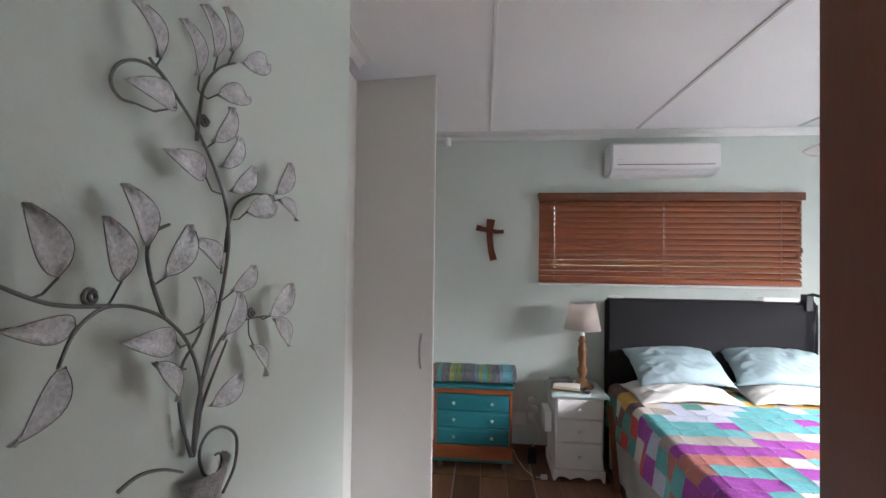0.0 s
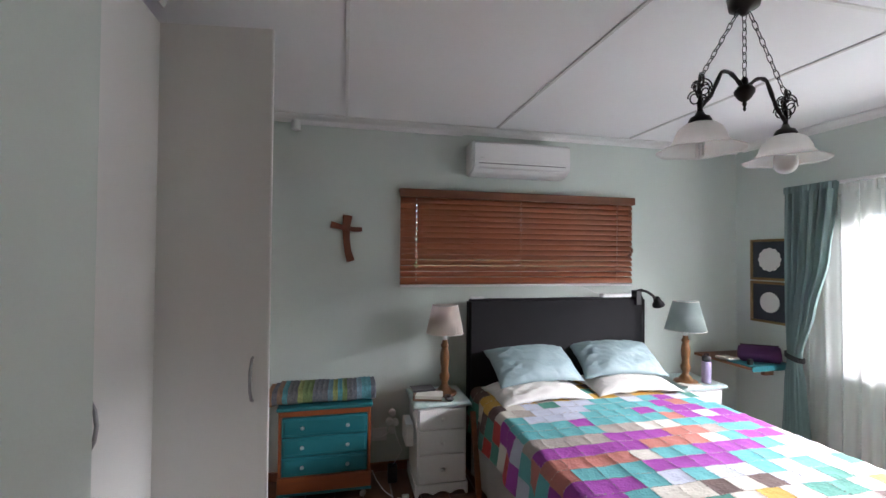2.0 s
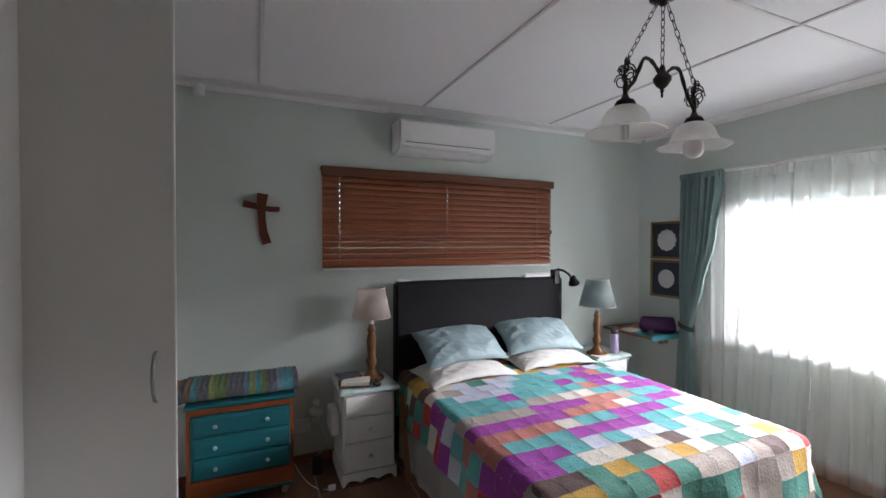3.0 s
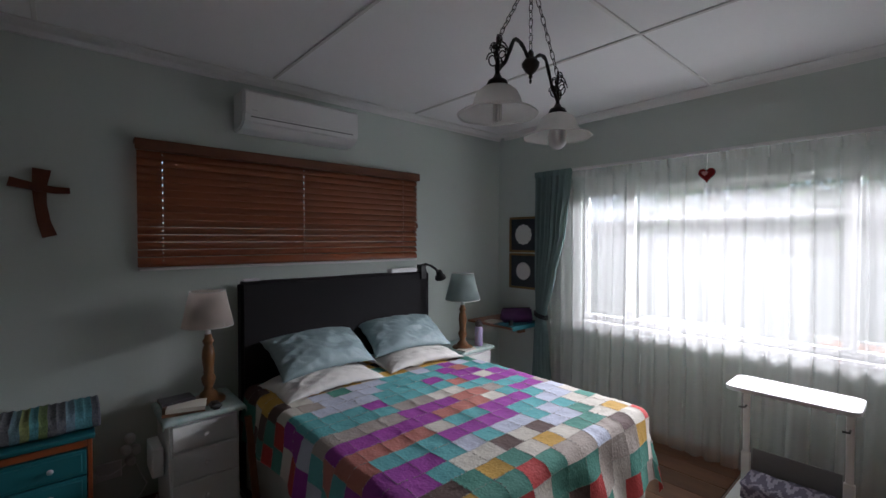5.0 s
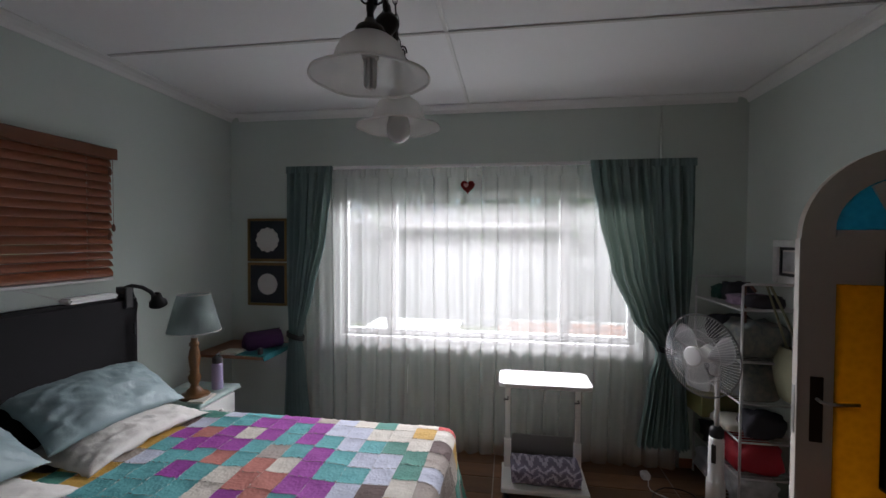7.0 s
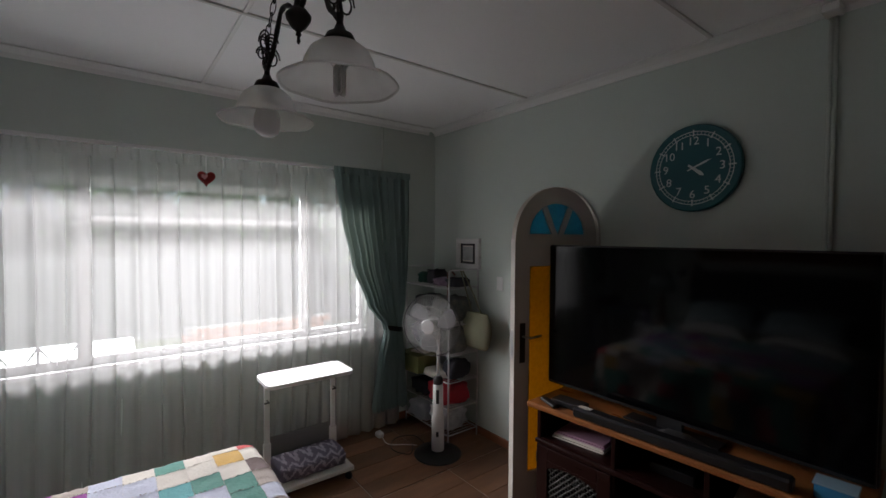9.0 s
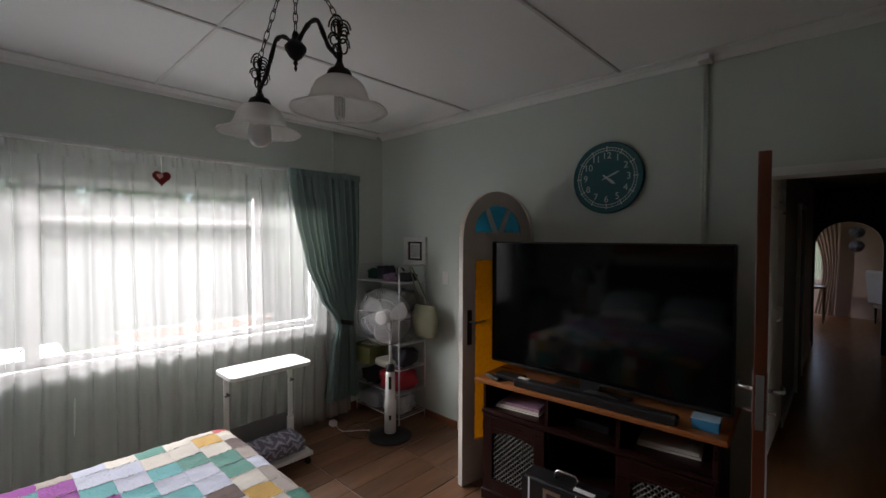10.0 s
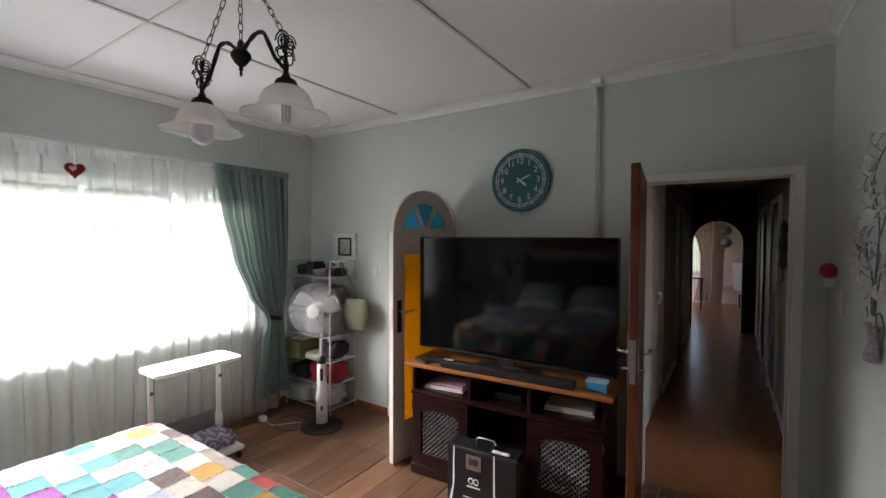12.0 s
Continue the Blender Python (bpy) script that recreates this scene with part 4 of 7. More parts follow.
# ---- sensor box on the cornice ----
sb = thing("junction_box", (-0.32, N - 0.085, 2.645), "small white round junction box below the ceiling", "junction box")
part("body", lathe(bmesh.new(), [(0.03, 0), (0.034, 0.008), (0.034, 0.06), (0.03, 0.075)], 16), M["plastic"], sb)
tr = thing("cable_trunking", (-0.3, N - 0.1, 2.69), "white cable trunking along the cornice", "trunking")
part("cover", B((0, 1.28, 0.012, 0.03, 0.0, 0.028), bev=0.002), M["plastic"], tr)

# ---- plug points and cables by the chest ----
sp = thing("socket_plate", (0.33, N, 0.24), "cream double wall socket with plugs", "wall socket")
part("plate", B((-0.06, 0.06, -0.012, 0, 0, 0.1), bev=0.004), M["plastic"], sp)
mp_ = thing("multi_plug", (0.43, N - 0.01, 0.33), "white multi-plug adaptors stacked on the wall socket", "plug adaptor")
for i, (x, z) in enumerate(((0.0, 0.0), (-0.02, 0.07), (0.025, 0.06), (0.0, 0.135))):
    part("plug", lathe(bmesh.new(), [(0.026, 0), (0.028, 0.006), (0.026, 0.04), (0.016, 0.046)], 16), M["plastic"], mp_, at=pose(x, -0.01, z, 90, 0, 0))
ad = thing("power_adaptor", (0.42, 3.68, 0.0), "black power adaptor standing on the floor", "power adaptor")
part("body", B((-0.035, 0.035, -0.03, 0.03, 0, 0.13), bev=0.008), M["black"], ad)
for nm, pts in (("white", [(0.43, 3.84, 0.34), (0.36, 3.8, 0.3), (0.3, 3.79, 0.3), (0.262, 3.78, 0.33)]), ("white", [(0.45, 3.84, 0.33), (0.5, 3.76, 0.2), (0.45, 3.7, 0.16), (0.42, 3.68, 0.13)]), ("white", [(0.27, 3.7, 0.09), (0.32, 3.6, 0.03), (0.38, 3.5, 0.006), (0.45, 3.44, 0.006), (0.48, 3.43, 0.012)])):
    cb = thing("cable", pts[-1], "thin white electric cable", "cable", "cables behind the cabinets")
    o = Vector(pts[-1])
    cv = []
    for i in range(len(pts) - 1):
        a, b = Vector(pts[i]), Vector(pts[i + 1])
        cv += [tuple(a.lerp(b, f) - o + Vector((0, 0, -0.01 * math.sin(f * math.pi)))) for f in (0, 0.33, 0.66)]
    cv.append((0, 0, 0))
    part("wire", tube(bmesh.new(), cv, 0.003, 6), M["plastic"], cb, smooth=True)
pg = thing("loose_plug", (0.485, 3.425, 0.0), "white plug lying on the floor", "plug")
part("body", B((-0.025, 0.025, -0.015, 0.015, 0, 0.035), bev=0.007), M["plastic"], pg)
st_ = thing("magazine_rack", (0.495, 3.5, 0.33), "white plastic holder hung on the side of the cabinet", "holder")
part("box", B((0.0, 0.055, 0.0, 0.2, 0.0, 0.16), bev=0.006), M["white"], st_)
pk = thing("wooden_prop", (0.99, 3.3, 0), "brown wooden slat leaning between cabinet and bed", "wooden slat")
bm = bmesh.new()
prism(bm, [(-0.02, 0), (0.02, 0), (-0.035, 0.62), (-0.07, 0.62)], 0, 0.02)
part("slat", bm, M["skirt"], pk)

# ---- things on the headboard and the bedside cabinets ----
hp = thing("white_remote", (1.085, 3.7, 1.367), "small white remote lying on the headboard", "remote")
part("body", B((-0.055, 0.055, -0.022, 0.022, 0, 0.016), bev=0.006), M["plastic"], hp)
ro = thing("router", (2.33, 3.7, 1.367), "white flat router lying on the headboard", "router")
bm = B((-0.14, 0.14, -0.04, 0.04, 0, 0.03))
bmesh.ops.bevel(bm, geom=list(bm.edges), offset=0.01, segments=3, affect="EDGES")
part("body", bm, M["plastic"], ro)
part("antenna_cable", tube(bmesh.new(), [(-0.13, 0.03, 0.02), (-0.2, 0.09, 0.06), (-0.28, 0.14, 0.1)], 0.002, 5), M["plastic"], ro)
cl = thing("clip_lamp", (2.52, 3.7, 1.341), "black clip-on reading lamp with a chrome head", "lamp")
part("clamp", B((-0.028, 0.028, -0.055, 0.05, 0.025, 0.045), (-0.028, 0.028, -0.06, -0.045, -0.04, 0.08), (-0.02, 0.02, -0.045, 0.02, 0.045, 0.085), bev=0.005), M["black"], cl)
part("arm", tube(bmesh.new(), [(0, -0.02, 0.075), (0.03, -0.04, 0.088), (0.07, -0.07, 0.075), (0.105, -0.095, 0.045), (0.125, -0.11, 0.01)], 0.012, 10), M["black"], cl, smooth=True)
bm = lathe(bmesh.new(), [(0.02, 0), (0.028, 0.012), (0.032, 0.04), (0.046, 0.055), (0.05, 0.08)], 24, cap=False)
bmesh.ops.solidify(bm, geom=bm.faces[:], thickness=0.002)
head = part("head", bm, M["black"], cl, "black lamp head", smooth=True, at=pose(0.13, -0.11, 0.03, 0, 155, 20))
part("bulb", ball(bmesh.new(), (0, 0, 0.07), 0.036, 14), M["chrome"], head, "silvered bulb", smooth=True)
part("switch", B((0.012, 0.03, -0.075, -0.062, -0.2, -0.13), bev=0.004), M["black"], cl)
part("cord", tube(bmesh.new(), [(0.02, -0.06, 0.05), (0.035, -0.075, -0.02), (0.022, -0.07, -0.13), (0.022, -0.07, -0.3), (0.03, -0.06, -0.45)], 0.0025, 6), M["black"], cl, smooth=True)
M["cover_a"] = mat("brown_book_cover", (0.2, 0.1, 0.05), 0.5, 0.2, 8, 60, 0.05)
M["cover_b"] = mat("dark_book_cover", (0.04, 0.035, 0.04), 0.45, 0.2, 8, 60, 0.05)
M["paper"] = mat("paper", (0.68, 0.64, 0.56), 0.9, 0.08, 9, 160, 0.1)


def book(place, w, d, h, cover, turn, label):
    ob = thing("book", place, label, "book", "books on the bedside cabinet", turn)
    part("pages", B((-w / 2 + 0.003, w / 2 - 0.004, -d / 2 + 0.003, d / 2 - 0.003, 0.002, h - 0.002)), M["paper"], ob, "cream pages")
    part("cover", B((-w / 2, w / 2, -d / 2, d / 2, 0, 0.002), (-w / 2, w / 2, -d / 2, d / 2, h - 0.002, h), (-w / 2, -w / 2 + 0.002, -d / 2, d / 2, 0.002, h - 0.002)), cover, ob)


book((0.655, 3.53, 0.663), 0.15, 0.21, 0.02, M["cover_a"], 80, "brown book lying on the bedside cabinet")
book((0.665, 3.5, 0.683), 0.13, 0.19, 0.022, M["paper"], 72, "cream paperback lying on a book")
book((0.63, 3.6, 0.705), 0.12, 0.17, 0.014, M["cover_b"], 95, "thin dark notebook on a pile of books")
ph = thing("spectacle_case", (0.8, 3.455, 0.663), "dark spectacle case on the bedside cabinet", "spectacle case")
bm = B((-0.03, 0.03, -0.05, 0.05, 0, 0.03))
bmesh.ops.bevel(bm, geom=list(bm.edges), offset=0.012, segments=3, affect="EDGES")
part("shell", bm, M["black"], ph, smooth=True)
M["lilac"] = mat("lilac_enamel", (0.42, 0.36, 0.55), 0.35, 0.04, 6, 90, 0.02)
bo = thing("water_bottle", (3.03, 3.46, 0.663), "lilac steel water bottle with a dark lid", "bottle")
part("body", lathe(bmesh.new(), [(0.034, 0), (0.037, 0.006), (0.037, 0.165), (0.03, 0.18)], 24), M["lilac"], bo, smooth=True)
lid = part("lid", lathe(bmesh.new(), [(0.032, 0.18), (0.034, 0.185), (0.034, 0.215), (0.028, 0.222)], 20), M["cover_b"], bo, "dark screw lid", smooth=True)
part("loop", tube(bmesh.new(), [(-0.02, 0, 0.218), (-0.018, 0, 0.238), (0.018, 0, 0.238), (0.02, 0, 0.218)], 0.005, 6), M["cover_b"], lid)
for i, (x, y, t_) in enumerate(((2.83, 3.42, 8),)):
    book((x + 0.0, y, 0.663), 0.16, 0.1, 0.012, M["paper"], t_, "folded white papers on the bedside cabinet")

# ---- corner shelf with a purple bag ----
M["purple"] = mat("purple_cloth", (0.075, 0.02, 0.09), 0.75, 0.2, 6, 150, 0.3)
cs_ = thing("corner_shelf", (3.46, 3.5, 0.8), "dark wooden shelf fixed in the corner", "shelf")
part("board", B((-0.19, 0.3, -0.23, 0.35, 0, 0.022), bev=0.004), M["skirt"], cs_)
part("bracket", B((0.2, 0.3, -0.02, 0.02, -0.12, 0), bev=0.003), M["skirt"], cs_)
rn = thing("shelf_cloth", (3.48, 3.4, 0.822), "teal cloth lying on the corner shelf", "cloth")
part("cloth", B((-0.2, 0.22, -0.135, 0.1, 0, 0.008), (-0.2, 0.22, -0.143, -0.135, -0.034, 0.008), bev=0.002), M["tealpaint"], rn)
pb = thing("purple_bag", (3.53, 3.42, 0.831), "purple zipped cloth bag on the shelf", "bag", turn=-35)
bm = bmesh.new()
prism(bm, [(-0.07, 0), (0.07, 0), (0.06, 0.07), (0.012, 0.135), (-0.012, 0.135), (-0.06, 0.07)], -0.15, 0.15, "x")
bmesh.ops.bevel(bm, geom=list(bm.edges), offset=0.014, segments=3, affect="EDGES")
part("pouch", bm, M["purple"], pb, smooth=True)
part("zip", B((-0.14, 0.14, -0.004, 0.004, 0.133, 0.139)), M["black"], pb)
bk2 = thing("paper_pile", (3.34, 3.56, 0.823), "small pile of papers on the shelf", "papers")
part("sheet", B((-0.05, 0.07, -0.07, 0.07, 0, 0.02), bev=0.001), M["paper"], bk2)
bx = thing("black_charger", (3.32, 3.32, 0.83), "small black charger hanging at the shelf edge", "charger")
part("body", B((-0.02, 0.02, -0.02, 0.01, 0, 0.05), bev=0.005), M["black"], bx)

# ---- framed doilies ----
M["gilt"] = mat("antique_gold_frame", (0.24, 0.15, 0.05), 0.4, 0.25, 12, 90, 0.15, metal=0.4)
M["navyfelt"] = mat("dark_grey_felt", (0.035, 0.04, 0.05), 0.95, 0.15, 8, 200, 0.3)


def framed(place, size, rot, frame_m, fw, depth, label, inner=None):
    ob = new("picture")
    ob.matrix_world = pose(*place, 0, 0, rot)
    tagged(ob, label, "picture", "framed pictures")
    w, h = size
    part("frame", B((-w / 2, w / 2, -depth, 0, 0, fw), (-w / 2, w / 2, -depth, 0, h - fw, h), (-w / 2, -w / 2 + fw, -depth, 0, fw, h - fw), (w / 2 - fw, w / 2, -depth, 0, fw, h - fw), bev=0.003), frame_m, ob)
    part("backing", B((-w / 2 + fw, w / 2 - fw, -depth * 0.5, -0.002, fw, h - fw)), inner or M["navyfelt"], ob)
    return ob


def doily(r, bumps, n=96):
    bm = bmesh.new()
    ring = [(r * (0.9 + 0.1 * abs(math.cos(bumps * math.pi * i / n))) * math.cos(2 * math.pi * i / n), r * (0.9 + 0.1 * abs(math.cos(bumps * math.pi * i / n))) * math.sin(2 * math.pi * i / n)) for i in range(n)]
    prism(bm, ring, -0.003, 0)
    return bm


for z, bumps, r in ((1.515, 12, 0.108), (1.132, 24, 0.094)):
    pc = framed((E, 3.518, z), (0.365, 0.37), -90, M["gilt"], 0.022, 0.024, "white lace doily on dark felt in a gold frame")
    part("doily", doily(r, bumps), M["linen"], pc, "white lace doily", at=pose(0, -0.0125, 0.185))

# ---- window, bars, net and curtains ----
win = new("window_1")
tagged(win, "wide white steel window with burglar bars", "window", kind="structure")
win.matrix_world = pose(E, WY0, WZ0)
L, HH = WY1 - WY0, WZ1 - WZ0
part("window_frame", B((0.06, 0.1, 0, L, 0, 0.045), (0.06, 0.1, 0, L, HH - 0.045, HH), (0.06, 0.1, 0, 0.045, 0.045, HH - 0.045), (0.06, 0.1, L - 0.045, L, 0.045, HH - 0.045)), M["white"], win)
m1, m2, tz = 1.02 - WY0, 2.42 - WY0, 1.835 - WZ0
part("mullion", B((0.06, 0.1, m1 - 0.035, m1 + 0.035, 0.045, HH - 0.045)), M["white"], win)
part("mullion", B((0.06, 0.1, m2 - 0.035, m2 + 0.035, 0.045, HH - 0.045)), M["white"], win)
part("transom", B((0.062, 0.098, m1 + 0.035, m2 - 0.035, tz - 0.018, tz + 0.018)), M["white"], win)
for a, b, c_, d_ in ((0.045, m1 - 0.035, 0.045, HH - 0.045), (m1 + 0.035, m2 - 0.035, 0.045, tz - 0.025), (m1 + 0.035, m2 - 0.035, tz + 0.025, HH - 0.045), (m2 + 0.035, L - 0.045, 0.045, HH - 0.045)):
    ob = part("pane", B((0.078, 0.082, a, b, c_, d_)), M["glass"], win)
    ob.visible_shadow = False
part("window_sill", B((-0.04, 0.06, -0.03, L + 0.03, -0.03, 0.0), bev=0.005), M["white"], win)
bm = bmesh.new()
for i in range(1, 9):
    y = m1 + (m2 - m1) * i / 9
    tube(bm, [(0.02, y, tz), (0.02, y, HH)], 0.0075, 5)
for i in range(5):
    y = m1 + (m2 - m1) * (2 * i + 0.5) / 9.5
    s = (m2 - m1) / 9.5
    tube(bm, [(0.02, y, tz + 0.11), (0.02, y + s / 2, HH - 0.05), (0.02, y + s, tz + 0.11), (0.02, y + s / 2, tz + 0.02)], 0.0075, 5, True)
part("bar_row", bm, M["bars"], win, "grey steel burglar bars")
for a, b in ((0.04, m1 - 0.03), (m2 + 0.03, L - 0.04)):
    bm = bmesh.new()
    w_ = (b - a) / 2
    for i in range(4):
        z = HH * (i + 0.5) / 4
        for k in range(2):
            y = a + w_ * (k + 0.5)
            tube(bm, [(0.02, y - w_ / 2, z), (0.02, y, z + HH / 8), (0.02, y + w_ / 2, z), (0.02, y, z - HH / 8)], 0.0075, 5, True)
    for y in (a, (a + b) / 2, b):
        tube(bm, [(0.02, y, 0), (0.02, y, HH)], 0.008, 5)
    part("bar_panel", bm, M["bars"], win, "diamond pattern burglar bars")

rod = thing("curtain_rail", (3.66, 1.69, 2.275), "white curtain rail along the window wall", "curtain rail")
part("rail", B((-0.012, 0.012, -1.56, 1.56, 0.0, 0.026), bev=0.004), M["plastic"], rod)
for y in (-1.5, -0.5, 0.5, 1.5):
    part("bracket", B((0.012, 0.115, y - 0.012, y + 0.012, 0.004, 0.02)), M["plastic"], rod)


def curtain_sheet(rows, nz, ny, x0, amp, waves, seed, fold=0.012):
    """rows: z, y from, y to and pleat depth, from the top down; a pleated sheet between them."""
    bm = bmesh.new()
    zs_ = [r[0] for r in rows]
    g = []
    for j in range(nz + 1):
        z = zs_[0] + (zs_[-1] - zs_[0]) * j / nz
        k = next(i for i in range(len(rows) - 1) if rows[i + 1][0] <= z + 1e-6)
        f = (rows[k][0] - z) / (rows[k][0] - rows[k + 1][0])
        f = f * f * (3 - 2 * f) * 0.5 + f * 0.5
        a, b, dp = (rows[k][q] + (rows[k + 1][q] - rows[k][q]) * f for q in (1, 2, 3))
        row = []
        for i in range(ny + 1):
            s = i / ny
            ph_ = s * waves * 2 * math.pi + 1.4 * noise.noise((s * 6, z * 0.6, seed))
            x = x0 + amp * dp * (math.sin(ph_) + 0.35 * math.sin(2.3 * ph_ + seed)) * (0.75 + 0.5 * noise.noise((s * 9, z * 0.4, seed + 3)))
            row.append(bm.verts.new((x, a + (b - a) * (s + fold * math.cos(ph_)), z)))
        g.append(row)
    for j in range(nz):
        for i in range(ny):
            bm.faces.new((g[j][i], g[j][i + 1], g[j + 1][i + 1], g[j + 1][i]))
    return bm


netc = thing("net_curtain", (3.66, 1.69, 0.04), "sheer white net curtain hanging in front of the window", "net curtain")
bm = curtain_sheet([(2.27 - 0.04, -1.49, 1.5, 0.35), (2.2 - 0.04, -1.5, 1.51, 0.6), (1.2, -1.5, 1.52, 1.0), (0.0, -1.5, 1.53, 1.2)], 30, 420, 0.0, 0.024, 25, 2.0, 0.0055)
part("net", bm, M["net"], netc, smooth=True)
bm = curtain_sheet([(2.278 - 0.04, -1.49, 1.5, 0.6), (2.2 - 0.04, -1.5, 1.5, 0.6)], 2, 520, -0.004, 0.012, 60, 9.0, 0.002)
part("heading_tape", bm, M["net"], netc, smooth=True)
ctn = thing("curtain", (3.6, 0.3, 0.22), "sage green curtain tied back at the window", "curtain", "window curtains")
bm = curtain_sheet([(2.29 - 0.22, -0.15, 0.56, 0.7), (2.2 - 0.22, -0.15, 0.55, 0.7), (1.9 - 0.22, -0.15, 0.5, 0.9), (1.5 - 0.22, -0.14, 0.41, 1.1), (1.15 - 0.22, -0.12, 0.27, 1.2), (0.96 - 0.22, -0.08, 0.12, 1.0), (0.9 - 0.22, -0.08, 0.1, 1.0), (0.7 - 0.22, -0.11, 0.15, 1.3), (0.0, -0.14, 0.22, 1.5)], 60, 190, 0, 0.046, 10, 4.0)
part("drape", bm, M["curtain"], ctn, smooth=True)
bm = curtain_sheet([(2.296 - 0.22, -0.155, 0.565, 0.5), (2.24 - 0.22, -0.155, 0.56, 0.5)], 3, 200, -0.012, 0.02, 26, 5.0)
part("heading", bm, M["curtain"], ctn, "gathered curtain heading", smooth=True)
ctn2 = thing("curtain", (3.6, 3.05, 0.2), "sage green curtain gathered and tied at the window corner", "curtain", "window curtains")
bm = curtain_sheet([(2.29 - 0.2, -0.2, 0.19, 0.8), (2.2 - 0.2, -0.19, 0.19, 0.8), (1.7 - 0.2, -0.14, 0.19, 0.9), (1.3 - 0.2, -0.04, 0.19, 0.9), (0.95 - 0.2, 0.06, 0.18, 0.7), (0.9 - 0.2, 0.07, 0.18, 0.7), (0.7 - 0.2, 0.04, 0.2, 0.9), (0.0, 0.0, 0.22, 1.0)], 60, 110, 0, 0.036, 6, 6.0)
part("drape", bm, M["curtain"], ctn2, smooth=True)
bm = curtain_sheet([(2.296 - 0.2, -0.205, 0.195, 0.5), (2.24 - 0.2, -0.2, 0.195, 0.5)], 3, 120, -0.012, 0.02, 15, 7.0)
part("heading", bm, M["curtain"], ctn2, "gathered curtain heading", smooth=True)
for pa, yy, hw, zt in ((ctn, 0.01, 0.085, 0.92 - 0.22), (ctn2, 0.125, 0.07, 0.915 - 0.2)):
    bm = bmesh.new()
    for k in range(3):
        tube(bm, [(0.045 * math.cos(a * math.pi / 10), yy + hw * math.sin(a * math.pi / 10), zt + 0.014 * k - 0.012 + 0.02 * math.sin(a * math.pi / 10)) for a in range(20)], 0.007, 6, True)
    part("tieback", bm, M["black"], pa, "dark cord tieback", smooth=True)
M["redglass"] = mat("deep_red_enamel", (0.16, 0.012, 0.012), 0.25, 0.15, 8, 60, 0.0)
he = thing("heart_ornament", (3.625, 1.77, 2.06), "small red heart hanging in front of the net", "ornament")
hs = [(0.0036 * 16 * math.sin(t_) ** 3 * 0.95, 0.0036 * (13 * math.cos(t_) - 5 * math.cos(2 * t_) - 2 * math.cos(3 * t_) - math.cos(4 * t_))) for t_ in (2 * math.pi * i / 40 for i in range(40))]
bm = bmesh.new()
prism(bm, [(p[0], p[1] + 0.06) for p in hs], -0.008, 0.008, "x")
part("heart", bm, M["redglass"], he)
bm = bmesh.new()
prism(bm, [(p[0] * 0.35 + 0.012, p[1] * 0.35 + 0.068) for p in hs], -0.011, 0.0, "x")
part("inset", bm, mat("pink_enamel", (0.5, 0.2, 0.2), 0.3), he, "paler inset heart")
part("thread", tube(bmesh.new(), [(0, 0, 0.1), (0.01, 0, 0.225)], 0.0012, 4), M["linen"], he)

# ---- pendant light ----
M["iron"] = mat("dark_bronze_iron", (0.025, 0.02, 0.018), 0.45, 0.3, 10, 90, 0.2, metal=0.6)
M["frost"] = sheer("frosted_glass", (0.92, 0.91, 0.88), 0.34, trans=0.6)
M["bulbglass"] = mat("milky_bulb_glass", (0.8, 0.8, 0.78), 0.2, 0.02, 4, 60, 0.0)
pen = thing("pendant_light", (1.632, 1.832, 2.306), "two-armed bronze pendant light with frosted glass shades", "pendant light")
part("hub", lathe(bmesh.new(), [(0.002, 0.0), (0.006, 0.008), (0.004, 0.02), (0.009, 0.028), (0.006, 0.036), (0.022, 0.05), (0.036, 0.072), (0.038, 0.084), (0.026, 0.1), (0.014, 0.112), (0.012, 0.13), (0.007, 0.14)], 18), M["iron"], pen, smooth=True)
part("canopy", lathe(bmesh.new(), [(0.012, 0.395), (0.02, 0.41), (0.055, 0.425), (0.062, 0.473)], 24), M["iron"], pen, "bronze ceiling rose", smooth=True)


def chain(a, b, links):
    bm = bmesh.new()
    a, b = Vector(a), Vector(b)
    d = (b - a) / links
    q = d.to_track_quat("Z", "Y")
    for i in range(links):
        c_ = a + d * (i + 0.5)
        rot = q @ Euler((0, 0, math.pi / 2 * (i % 2))).to_quaternion()
        l_, w_ = d.length * 0.66, 0.0085
        pts = []
        for k in range(12):
            t_ = 2 * math.pi * k / 12
            pts.append(c_ + rot @ Vector((w_ * math.cos(t_), 0, l_ * math.sin(t_))))
        tube(bm, pts, 0.0018, 5, True)
    return bm


